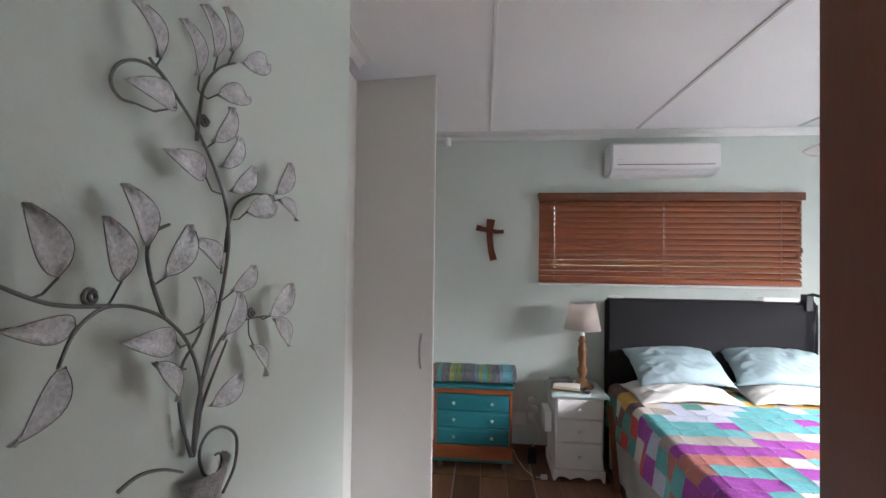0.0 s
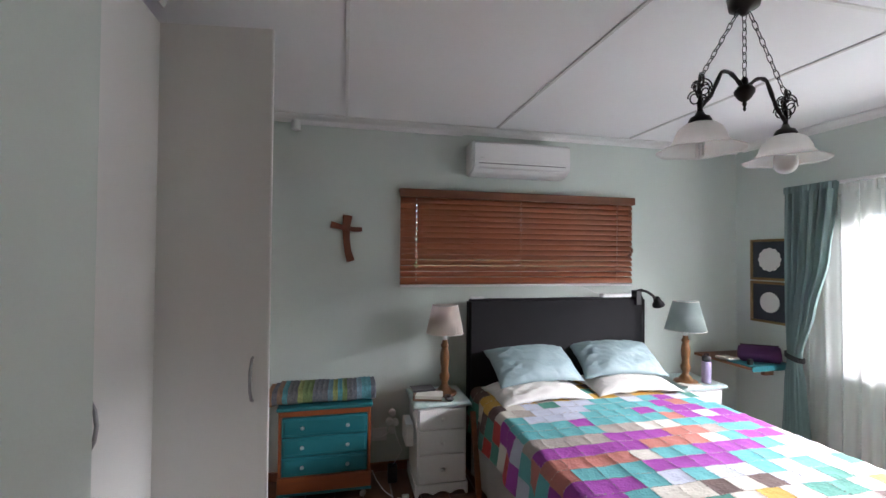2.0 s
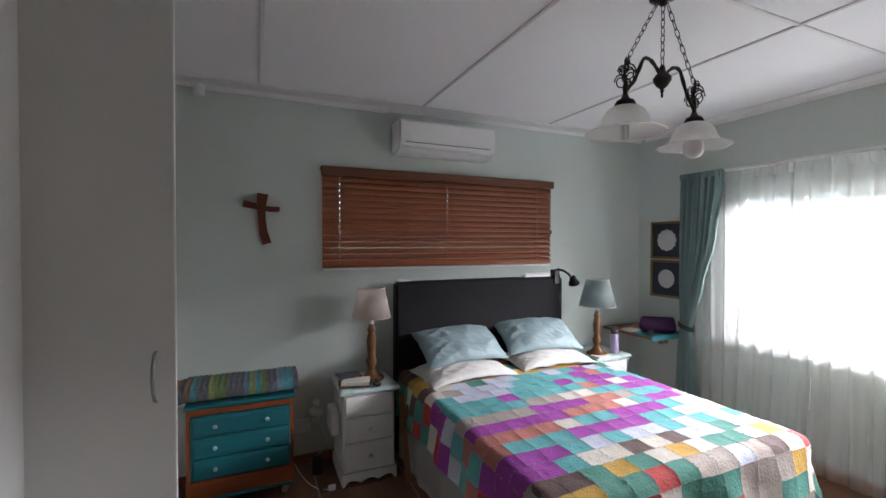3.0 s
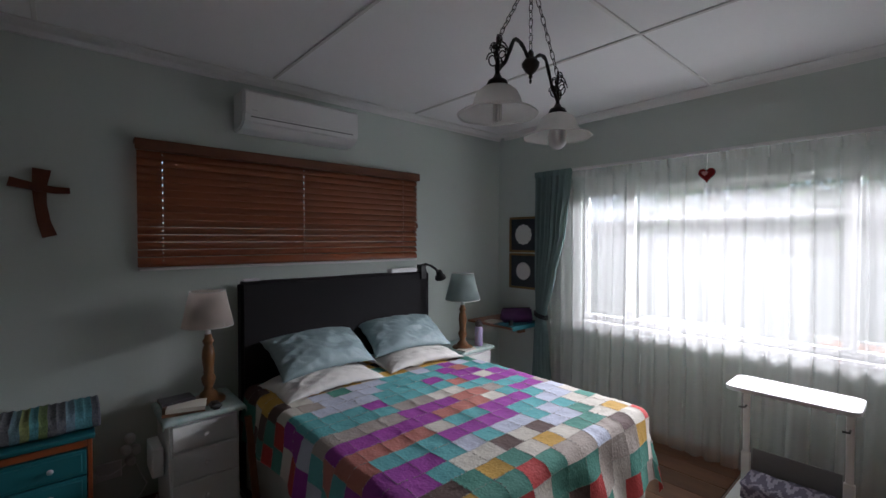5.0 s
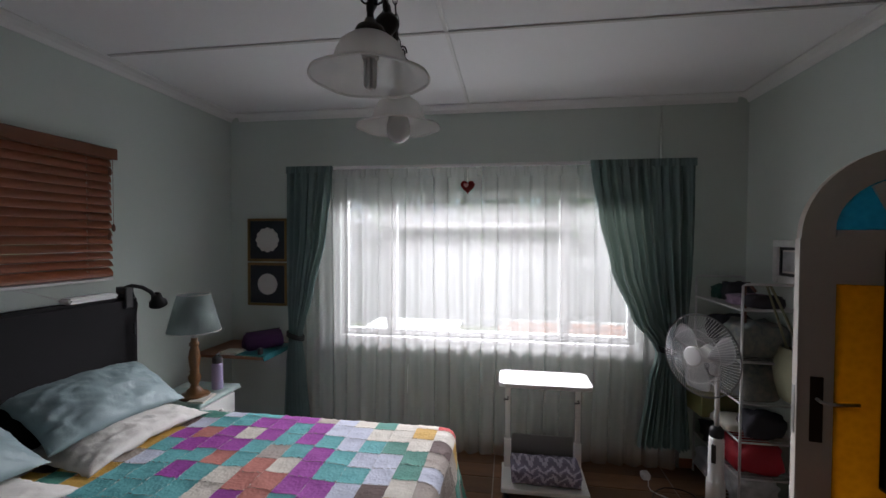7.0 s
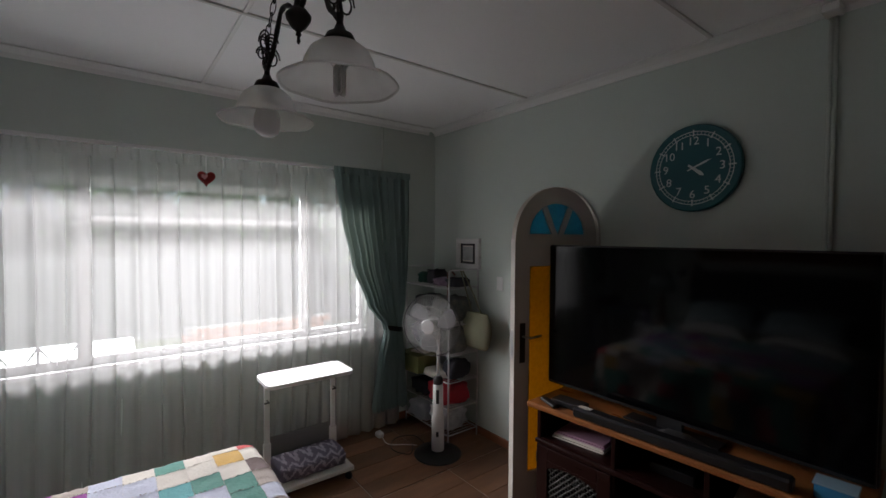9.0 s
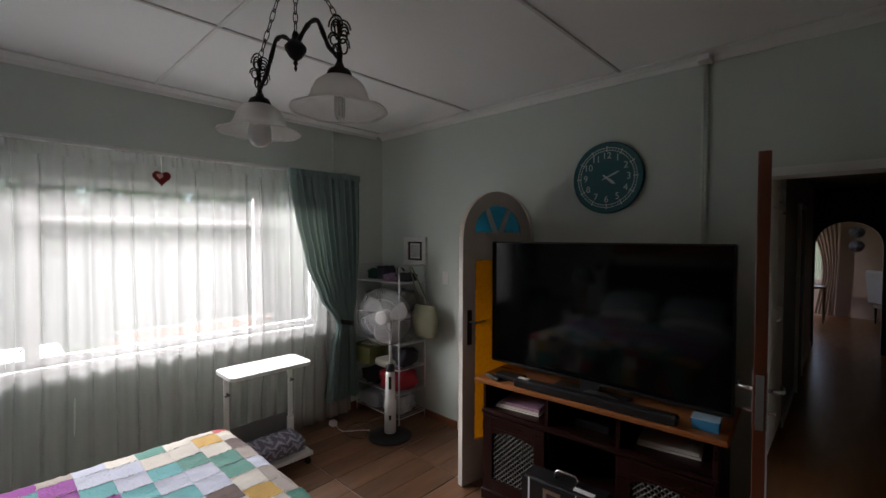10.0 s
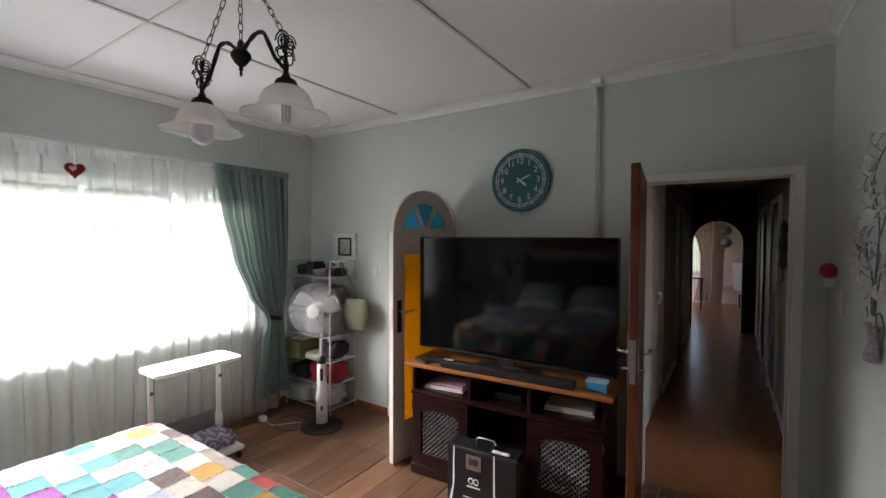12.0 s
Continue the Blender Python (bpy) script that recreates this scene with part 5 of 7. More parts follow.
ang = radians(6)
ux = Vector((math.cos(ang), math.sin(ang), 0))
part("chain", chain((0, 0, 0.14), (0, 0, 0.4), 8), M["iron"], pen)
for s in (-1, 1):
    e = ux * (0.24 * s)
    part("chain", chain((e.x, e.y, 0.1), (ux.x * 0.03 * s, ux.y * 0.03 * s, 0.41), 10), M["iron"], pen)
    pts = []
    for i in range(17):
        f = i / 16
        r_ = 0.016 + 0.224 * f
        z = 0.1 + 0.048 * math.sin(math.pi * min(1, f * 1.35)) - 0.115 * max(0, f - 0.5) / 0.5 * (1.2 - 0.2 * f)
        pts.append((ux.x * r_ * s, ux.y * r_ * s, z))
    part("arm", tube(bmesh.new(), pts, [0.0078 + 0.0012 * math.sin(i * 2.1) for i in range(17)], 8), M["iron"], pen, "scrolled bronze arm", smooth=True)
    bm = bmesh.new()
    for k in range(9):
        tw = 2.4 * k
        vx = ux * math.cos(tw) + Vector((-ux.y, ux.x, 0)) * math.sin(tw)
        rr, zc, off = 0.018 + 0.005 * (k % 3), 0.016 + 0.0095 * k, 0.02 - 0.001 * k
        spiral = []
        for j in range(20):
            q, fr = 2 * math.pi * j / 13, 1 - 0.55 * j / 20
            spiral.append(e + vx * (off + rr * fr * math.cos(q)) + Vector((0, 0, zc + rr * 1.35 * fr * math.sin(q))))
        tube(bm, spiral, 0.0029, 5)
        ball_at = spiral[-1]
        tube(bm, [ball_at + Vector((0, 0, -0.003)), ball_at, ball_at + Vector((0, 0, 0.003))], [0.002, 0.0045, 0.002], 6)
    tube(bm, [e + Vector((0, 0, z)) for z in (-0.04, -0.02, 0.0, 0.04, 0.1)], [0.013, 0.009, 0.011, 0.004, 0.003], 8)
    part("scrollwork", bm, M["iron"], pen, "openwork bronze scrolls", smooth=True)
    part("cap", lathe(bmesh.new(), [(0.04, -0.078), (0.042, -0.068), (0.034, -0.052), (0.018, -0.044), (0.012, -0.03)], 20, tuple(e)), M["iron"], pen, smooth=True)
    prof = [(0.038, -0.074), (0.056, -0.08), (0.076, -0.096), (0.088, -0.12), (0.095, -0.142), (0.108, -0.16), (0.13, -0.172), (0.148, -0.178), (0.152, -0.182)]
    bm = lathe(bmesh.new(), prof, 40, tuple(e), cap=False)
    for v in bm.verts:
        d = Vector((v.co.x - e.x, v.co.y - e.y))
        if d.length > 0.12:
            v.co.z += 0.002 * math.sin(6 * math.atan2(d.y, d.x))
    bmesh.ops.solidify(bm, geom=bm.faces[:], thickness=0.003)
    shd = part("shade", bm, M["frost"], pen, "frosted glass bell shade", smooth=True)
    part("rim", tube(bmesh.new(), [e + Vector((0.151 * math.cos(2 * math.pi * j / 48), 0.151 * math.sin(2 * math.pi * j / 48), -0.181 + 0.002 * math.sin(12 * math.pi * j / 48))) for j in range(48)], 0.0036, 6, True), M["frost"], shd, "pale glass lip", smooth=True)
    if s > 0:
        part("bulb", lathe(bmesh.new(), [(0.016, -0.09), (0.03, -0.13), (0.042, -0.17), (0.043, -0.2), (0.036, -0.222), (0.02, -0.234), (0.004, -0.238)], 20, tuple(e)), M["bulbglass"], pen, "round white bulb", smooth=True)
    else:
        bm = lathe(bmesh.new(), [(0.014, -0.09), (0.022, -0.1), (0.022, -0.13), (0.014, -0.135)], 16, tuple(e))
        for k in range(3):
            a_ = 2 * math.pi * k / 3
            p = e + Vector((0.012 * math.cos(a_), 0.012 * math.sin(a_), 0))
            p2 = e + Vector((0.012 * math.cos(a_ + 1), 0.012 * math.sin(a_ + 1), 0))
            tube(bm, [p + Vector((0, 0, -0.13)), p + Vector((0, 0, -0.2)), (p + p2) / 2 + Vector((0, 0, -0.208)), p2 + Vector((0, 0, -0.2)), p2 + Vector((0, 0, -0.13))], 0.005, 7)
        part("bulb", bm, M["bulbglass"], pen, "compact fluorescent bulb", smooth=True)

# ---- television and its cabinet ----
M["mahog"] = mat("dark_mahogany", (0.016, 0.0042, 0.0035), 0.3, 0.3, 3, 50, 0.05, stretch=(1, 6, 8))
M["mahog"].node_tree.nodes["Principled BSDF"].inputs["Specular IOR Level"].default_value = 0.3
M["honey"] = mat("honey_varnished_top", (0.33, 0.12, 0.035), 0.3, 0.25, 3, 40, 0.05, stretch=(1.2, 8, 8))
M["lattice"] = mat("pewter_lattice", (0.11, 0.105, 0.095), 0.45, 0.1, 8, 80, 0.1, metal=0.3)
M["screen"] = mat("black_glass_screen", (0.003, 0.003, 0.0035), 0.07, 0.05, 2, 40, 0.0, rvar=0.02)
M["screen"].node_tree.nodes["Principled BSDF"].inputs["Specular IOR Level"].default_value = 0.3
tc_ = thing("tv_cabinet", (1.285, -0.12, 0), "dark mahogany television cabinet with lattice doors and a honey-coloured top", "tv cabinet", turn=3.5)
hw, dp = 0.655, 0.46
part("top", B((-hw - 0.045, hw + 0.045, -0.02, dp + 0.045, 0.775, 0.805), bev=0.008), M["honey"], tc_, "honey varnished wooden top")
for x in (-hw, -0.215, 0.195, hw - 0.022):
    part("upright", B((x, x + 0.022, 0.0, dp, 0.07, 0.775), bev=0.002), M["mahog"], tc_)
part("back_panel", B((-hw + 0.022, hw - 0.022, -0.012, 0.0, 0.07, 0.775)), M["mahog"], tc_)
part("plinth", B((-hw - 0.01, hw + 0.01, 0.0, dp + 0.012, 0.0, 0.075), bev=0.006), M["mahog"], tc_)
for a, b in ((-hw + 0.022, -0.215), (-0.193, 0.195), (0.217, hw - 0.022)):
    part("shelf", B((a, b, 0.0, dp - 0.004, 0.585, 0.607)), M["mahog"], tc_)
part("shelf", B((-0.193, 0.195, 0.0, dp - 0.02, 0.3, 0.318)), M["mahog"], tc_)
part("shelf", B((-hw + 0.022, hw - 0.022, 0.0, dp - 0.03, 0.075, 0.09)), M["mahog"], tc_)
part("rail", B((-hw - 0.006, hw + 0.006, dp, dp + 0.014, 0.575, 0.6), bev=0.005), M["mahog"], tc_)
for a, b in ((-hw + 0.012, -0.205), (0.207, hw - 0.012)):
    dr = part("door", B((a, a + 0.07, dp + 0.0005, dp + 0.02, 0.085, 0.572), (b - 0.07, b, dp + 0.0005, dp + 0.02, 0.085, 0.572), (a + 0.07, b - 0.07, dp + 0.0005, dp + 0.02, 0.085, 0.165), (a + 0.07, b - 0.07, dp + 0.0005, dp + 0.02, 0.5, 0.572), bev=0.002), M["mahog"], tc_)
    bm = bmesh.new()
    x0_, x1_, z0_, z1_ = a + 0.07, b - 0.07, 0.165, 0.5
    step = 0.032
    k = int((x1_ - x0_ + z1_ - z0_) / step) + 1
    for i in range(-k, 2 * k):
        for sgn in (1, -1):
            pts = []
            for j in range(25):
                z = z0_ + (z1_ - z0_) * j / 24
                x = x0_ + i * step + sgn * (z - z0_)
                if x0_ <= x <= x1_:
                    pts.append((x, dp + 0.008 + 0.002 * sgn, z))
            if len(pts) > 1:
                tube(bm, [pts[0], pts[-1]], 0.0045, 4)
    part("lattice", bm, M["lattice"], dr, "pewter-coloured lattice panel")
    for zz in (0.16, 0.5):
        xh = b - 0.004 if a > 0 else a - 0.004
        part("hinge", lathe(bmesh.new(), [(0.006, 0), (0.007, 0.03), (0.006, 0.06)], 10, (xh, dp + 0.018, zz - 0.03)), M["iron"], dr)
    arch_pts = [(x0_, 0.5)] + [(x0_ + (x1_ - x0_) * i / 16, 0.455 + 0.035 * math.sin(math.pi * i / 16) ** 0.6) for i in range(17)] + [(x1_, 0.5)]
    bm = bmesh.new()
    prism(bm, arch_pts, dp + 0.001, dp + 0.019)
    part("arch_rail", bm, M["mahog"], dr)
tv = thing("television", (1.275, 0.19, 0.805), "large black flat-screen television standing on the cabinet", "television", turn=0)
bm = B((-0.71, 0.705, -0.03, 0.012, 0.062, 0.885))
bmesh.ops.bevel(bm, geom=list(bm.edges), offset=0.006, segments=2, affect="EDGES")
part("bezel", bm, M["black"], tv)
part("screen", B((-0.7, 0.695, 0.0125, 0.0145, 0.08, 0.876)), M["screen"], tv, "glossy black screen")
part("stand", B((-0.06, 0.06, -0.03, -0.004, 0.01, 0.07), (-0.22, 0.22, -0.08, 0.02, 0.0, 0.012), bev=0.003), M["black"], tv)
bm = bmesh.new()
prism(bm, [(-0.24, 0.0), (0.05, 0.0), (-0.01, 0.03), (-0.1, 0.034)], 0.02, 0.1)
part("stand_foot", bm, M["steel"], tv, "silver curved stand foot")
sbar = thing("soundbar", (1.22, 0.338, 0.805), "long black soundbar below the television", "soundbar", turn=3.5)
part("body", B((-0.45, 0.45, -0.035, 0.035, 0, 0.05), bev=0.01), M["black"], sbar)
part("label_strip", B((0.36, 0.43, -0.02, 0.01, 0.05, 0.052)), M["paper"], sbar, "white paper label")
sbx = thing("set_top_box", (1.76, 0.29, 0.805), "small black set-top box on the cabinet", "set-top box", turn=3.5)
part("body", B((-0.09, 0.09, -0.05, 0.05, 0, 0.03), bev=0.004), M["black"], sbx)
rm = thing("remote_control", (1.84, 0.36, 0.806), "black remote control lying on the cabinet top", "remote", turn=70)
part("body", B((-0.022, 0.022, -0.07, 0.07, 0, 0.018), bev=0.006), M["black"], rm)
M["bluetub"] = mat("blue_plastic", (0.06, 0.32, 0.6), 0.4, 0.06, 5, 80, 0.02)
tb = thing("plastic_tub", (0.665, 0.245, 0.806), "small blue plastic tub with a clear lid", "tub", turn=3.5)
bm = bmesh.new()
for (a0, a1, b0, b1, c0, c1) in ((-0.055, 0.055, -0.04, 0.04, 0, 0.004), (-0.055, 0.055, -0.042, -0.038, 0.004, 0.048), (-0.055, 0.055, 0.038, 0.042, 0.004, 0.048), (-0.057, -0.053, -0.038, 0.038, 0.004, 0.048), (0.053, 0.057, -0.038, 0.038, 0.004, 0.048)):
    box(bm, a0, a1, b0, b1, c0, c1)
part("bowl", bm, M["bluetub"], tb)
part("lid", B((-0.062, 0.062, -0.047, 0.047, 0.048, 0.055), bev=0.003), mat("clear_blue_lid", (0.4, 0.6, 0.72), 0.25), tb, "pale translucent lid")
M["pinkpaper"] = mat("pink_card", (0.5, 0.3, 0.4), 0.7, 0.1, 6, 80, 0.05)
for place, tag, w_, d_, h_, m_ in (((1.72, 0.19, 0.607), "pile of magazines with a pink cover in the cabinet", 0.3, 0.22, 0.02, M["paper"]), ((1.71, 0.19, 0.63), "pink folder lying on magazines in the cabinet", 0.28, 0.2, 0.012, M["pinkpaper"]), ((0.86, 0.1, 0.607), "plastic-wrapped papers on the cabinet shelf", 0.3, 0.2, 0.03, M["paper"])):
    ob = thing("papers", place, tag, "papers", "papers in the cabinet", 8)
    bm = B((-w_ / 2, w_ / 2, -d_ / 2, d_ / 2, 0.0, h_ * 0.4), bev=0.001)
    box(bm, -w_ / 2 + 0.01, w_ / 2 - 0.004, -d_ / 2 + 0.006, d_ / 2 - 0.012, h_ * 0.4, h_, bev=0.001)
    part("sheet", bm, m_, ob)
md = thing("media_player", (1.25, 0.14, 0.607), "black media player on the cabinet shelf", "media player", turn=3.5)
part("body", B((-0.1, 0.1, -0.08, 0.08, 0, 0.045), bev=0.004), M["black"], md)

# ---- black equipment case standing in front of the cabinet ----
case = thing("equipment_case", (1.27, 0.47, 0), "black upright carry case with a steel handle and white print", "case", turn=4)
bm = B((-0.24, 0.24, -0.07, 0.075, 0.0, 0.4))
bmesh.ops.bevel(bm, geom=list(bm.edges), offset=0.022, segments=3, affect="EDGES")
part("shell", bm, M["black"], case)
for s in (-1, 1):
    pts = [(0.13 * s + (0.07 if s < 0 else 0.06) * 0 + 0.05, 0.39), (0.138 * s + 0.05, 0.39), (0.142 * s + 0.05, 0.15), (0.17 * s + 0.05, 0.03), (0.15 * s + 0.05, 0.03), (0.13 * s + 0.05, 0.16)]
    bm = bmesh.new()
    prism(bm, pts, 0.076, 0.078)
    part("stripe", bm, M["plastic"], case, "white printed stripe")
part("label_plate", B((0.0, 0.1, 0.076, 0.079, 0.27, 0.36)), M["steel"], case, "grey label plate")
part("label_window", B((0.02, 0.08, 0.079, 0.081, 0.3, 0.34)), M["cover_b"], case)
bm = bmesh.new()
for x in (0.033, 0.067):
    tube(bm, [(x + 0.015 * math.cos(a * math.pi / 8), 0.0775, 0.2 + 0.017 * math.sin(a * math.pi / 8)) for a in range(16)], 0.0045, 5, True)
part("emblem", bm, M["plastic"], case, "white looped emblem")
part("print_bar", B((0.005, 0.095, 0.076, 0.078, 0.16, 0.168)), M["plastic"], case)
part("print_bar", B((-0.02, 0.12, 0.076, 0.078, 0.09, 0.097)), M["plastic"], case)
part("print_bar", B((0.0, 0.1, 0.076, 0.078, 0.075, 0.081)), M["plastic"], case)
part("handle", tube(bmesh.new(), [(-0.06, 0.0, 0.398), (-0.06, 0.0, 0.43), (-0.05, 0.0, 0.442), (0.05, 0.0, 0.442), (0.06, 0.0, 0.43), (0.06, 0.0, 0.398)], 0.009, 8), M["chrome"], case, "chrome carrying handle", smooth=True)
part("tag", B((-0.17, -0.06, 0.03, 0.06, 0.4005, 0.406), bev=0.001), M["plastic"], case, "white tag")

# ---- wall clock ----
M["clockface"] = mat("teal_clock_paint", (0.01, 0.11, 0.125), 0.45, 0.12, 6, 70, 0.06)
M["clockmark"] = mat("pale_clock_marks", (0.62, 0.68, 0.66), 0.5, 0.05, 6, 70, 0.0)
ck = thing("wall_clock", (1.368, S, 2.118), "round teal wall clock with pale numerals", "clock")
RC = 0.237
bm = lathe(bmesh.new(), [(RC - 0.02, 0), (RC, 0.004), (RC, 0.026), (RC - 0.008, 0.032), (RC - 0.016, 0.03)], 64)
part("face", bm, M["clockface"], ck, smooth=False, at=pose(0, 0, 0, -90, 0, 0))


def ring_flat(r0, r1, d, n=72):
    bm = bmesh.new()
    a = [(r1 * math.cos(2 * math.pi * i / n), r1 * math.sin(2 * math.pi * i / n)) for i in range(n)]
    b = [(r0 * math.cos(2 * math.pi * i / n), r0 * math.sin(2 * math.pi * i / n)) for i in range(n)]
    ring_between(bm, a, b, 0.0305, 0.0305 + d)
    return bm


part("minute_ring", ring_flat(0.196, 0.2, 0.0012), M["clockmark"], ck)
part("minute_ring", ring_flat(0.178, 0.182, 0.0012), M["clockmark"], ck)
bm = bmesh.new()
for i in range(60):
    a = 2 * math.pi * i / 60
    r0_, r1_, w_ = (0.172, 0.208, 0.0035) if i % 5 == 0 else (0.182, 0.196, 0.0012)
    d, t_ = Vector((math.sin(a), math.cos(a))), Vector((math.cos(a), -math.sin(a)))
    prism(bm, [tuple(d * r0_ - t_ * w_), tuple(d * r0_ + t_ * w_), tuple(d * r1_ + t_ * w_), tuple(d * r1_ - t_ * w_)], 0.0305, 0.0318)
part("minute_marks", bm, M["clockmark"], ck)


def text_mesh(text, size, depth=0.001):
    cu = bpy.data.curves.new("text", "FONT")
    cu.body, cu.size, cu.extrude, cu.align_x, cu.align_y = text, size, depth, "CENTER", "CENTER"
    tmp = bpy.data.objects.new("tmp", cu)
    scene.collection.objects.link(tmp)
    me = bpy.data.meshes.new_from_object(tmp.evaluated_get(bpy.context.evaluated_depsgraph_get()))
    bpy.data.objects.remove(tmp)
    bpy.data.curves.remove(cu)
    return me


for hr in range(1, 13):
    a = 2 * math.pi * hr / 12
    me = text_mesh(str(hr), 0.062)
    me.materials.clear()
    me.materials.append(M["clockmark"])
    ob = new("numeral", me)
    ob.parent = ck
    ob.matrix_local = Matrix.Translation((-0.145 * math.sin(a), 0.0315, 0.145 * math.cos(a))) @ pose(0, 0, 0, 90, 0, 180)
for ln, w_, a in ((0.1, 0.006, radians(66)), (0.075, 0.01, radians(128))):
    d, t_ = Vector((-math.sin(a), math.cos(a))), Vector((math.cos(a), math.sin(a)))
    bm = bmesh.new()
    prism(bm, [tuple(-d * 0.03 - t_ * w_ * 0.5), tuple(-d * 0.03 + t_ * w_ * 0.5), tuple(d * ln * 0.7 + t_ * w_), tuple(d * ln), tuple(d * ln * 0.7 - t_ * w_)], 0.034, 0.0355)
    part("clock_hand", bm, M["clockmark"], ck, "pale pointer")
part("boss", lathe(bmesh.new(), [(0.008, 0), (0.008, 0.008)], 12), M["clockmark"], ck, at=pose(0, 0.038, 0, 90, 0, 0))

# ---- conduits, switch, small picture on the south wall ----
cd = thing("conduit", (0.8, S, 0.95), "pair of painted cable conduits on the wall", "conduit")
M["pipe"] = mat("painted_conduit", (0.6, 0.65, 0.6), 0.6, 0.05, 3, 80, 0.03)
for x in (-0.004, 0.013):
    part("pipe", lathe(bmesh.new(), [(0.008, 0), (0.008, 1.79)], 12, (x, 0.012, 0)), M["pipe"], cd, smooth=True)
part("saddle", B((-0.03, 0.034, 0.0, 0.1, 1.765, 1.8), bev=0.004), M["plastic"], cd)
cd2 = thing("conduit", (E, 0.33, 2.29), "thin painted cable conduit on the window wall", "conduit")
part("pipe", lathe(bmesh.new(), [(0.009, 0), (0.009, 0.43)], 12, (-0.01, 0, 0)), M["pipe"], cd2, smooth=True)
sw = thing("light_switch", (2.858, S, 1.29), "white rectangular light switch", "light switch")
part("plate", B((-0.036, 0.036, 0, 0.008, 0, 0.115), bev=0.003), M["plastic"], sw)
part("rocker", B((-0.011, 0.011, 0.008, 0.013, 0.045, 0.075), bev=0.002), M["plastic"], sw)
M["silver"] = mat("silver_leaf_frame", (0.72, 0.72, 0.7), 0.3, 0.2, 14, 90, 0.2, metal=0.2)
p2 = framed((3.25, S, 1.45), (0.31, 0.27), 180, M["silver"], 0.045, 0.03, "small drawing in a wide silver frame", M["paper"])
part("sketch", B((-0.07, 0.07, -0.018, -0.0155, 0.075, 0.195)), mat("grey_sketch_paper", (0.42, 0.42, 0.42), 0.8, 0.35, 14, 60, 0.05), p2, "faint grey sketch")
part("mat_border", B((-0.09, 0.09, -0.024, -0.0152, 0.045, 0.063), (-0.09, 0.09, -0.024, -0.0152, 0.207, 0.225), (-0.09, -0.074, -0.024, -0.0152, 0.063, 0.207), (0.074, 0.09, -0.024, -0.0152, 0.063, 0.207)), M["black"], p2, "black inner border")

# ---- pedestal fan ----
fan = thing("pedestal_fan", (3.03, 0.24, 0), "white pedestal fan with a round black base", "fan")
part("base", lathe(bmesh.new(), [(0.185, 0), (0.19, 0.008), (0.18, 0.02), (0.1, 0.032), (0.05, 0.04)], 40), M["black"], fan, smooth=True)
part("column", lathe(bmesh.new(), [(0.05, 0.036), (0.05, 0.3), (0.048, 0.31), (0.042, 0.32), (0.04, 0.55), (0.036, 0.565)], 28), M["plastic"], fan, "white tapered column", smooth=True)
part("collar", lathe(bmesh.new(), [(0.034, 0.565), (0.038, 0.57), (0.038, 0.61), (0.022, 0.63)], 24), M["black"], fan, smooth=True)
part("pole", lathe(bmesh.new(), [(0.013, 0.63), (0.013, 0.95)], 14), M["plastic"], fan, smooth=True)
fdir = 121.0
pan = pose(-0.077, 0.128, 1.06, 0, 0, fdir) @ pose(0, 0, 0, 0, 90, 0)
part("control_panel", B((-0.012, 0.012, 0.036, 0.046, 0.42, 0.53), bev=0.003), M["black"], fan, at=pose(0, 0, 0, 0, 0, 48))
part("vent_panel", B((-0.01, 0.01, 0.046, 0.053, 0.16, 0.2), bev=0.002), M["black"], fan, at=pose(0, 0, 0, 0, 0, 48))
part("motor", lathe(bmesh.new(), [(0.03, -0.16), (0.055, -0.14), (0.06, -0.09), (0.05, -0.06)], 22), M["plastic"], fan, smooth=True, at=pan)
part("neck", B((-0.025, 0.025, -0.025, 0.025, 0.93, 1.05), bev=0.01), M["plastic"], fan, at=pose(-0.012, 0.02, 0, 0, 0, 31))
RF = 0.232
for nm, zc, z1_, lab in (("front_grille", 0.055, 0.0, "wire front grille"), ("rear_grille", -0.07, 0.0, "wire rear grille")):
    bm = bmesh.new()
    for i in range(84):
        a = 2 * math.pi * i / 84
        pts = [((0.055 + (RF - 0.055) * f) * math.cos(a), (0.055 + (RF - 0.055) * f) * math.sin(a), z1_ + zc * (1 - f ** 2.6)) for f in (0, 0.35, 0.7, 0.9, 1)]
        tube(bm, pts, 0.0012, 4)
    for rr, zz in ((RF, 0.0), (0.15, zc * 0.85)):
        tube(bm, [(rr * math.cos(2 * math.pi * i / 48), rr * math.sin(2 * math.pi * i / 48), zz) for i in range(48)], 0.0045 if rr == RF else 0.0016, 5, True)
    part(nm, bm, M["plastic"] if zc > 0 else M["bars"], fan, lab, at=pan)
part("badge", lathe(bmesh.new(), [(0.056, 0.05), (0.056, 0.06), (0.05, 0.066), (0.03, 0.068), (0.001, 0.069)], 28), M["plastic"], fan, smooth=False, at=pan)
M["blade"] = sheer("translucent_white_blade", (0.75, 0.76, 0.77), 0.38, trans=0.4)
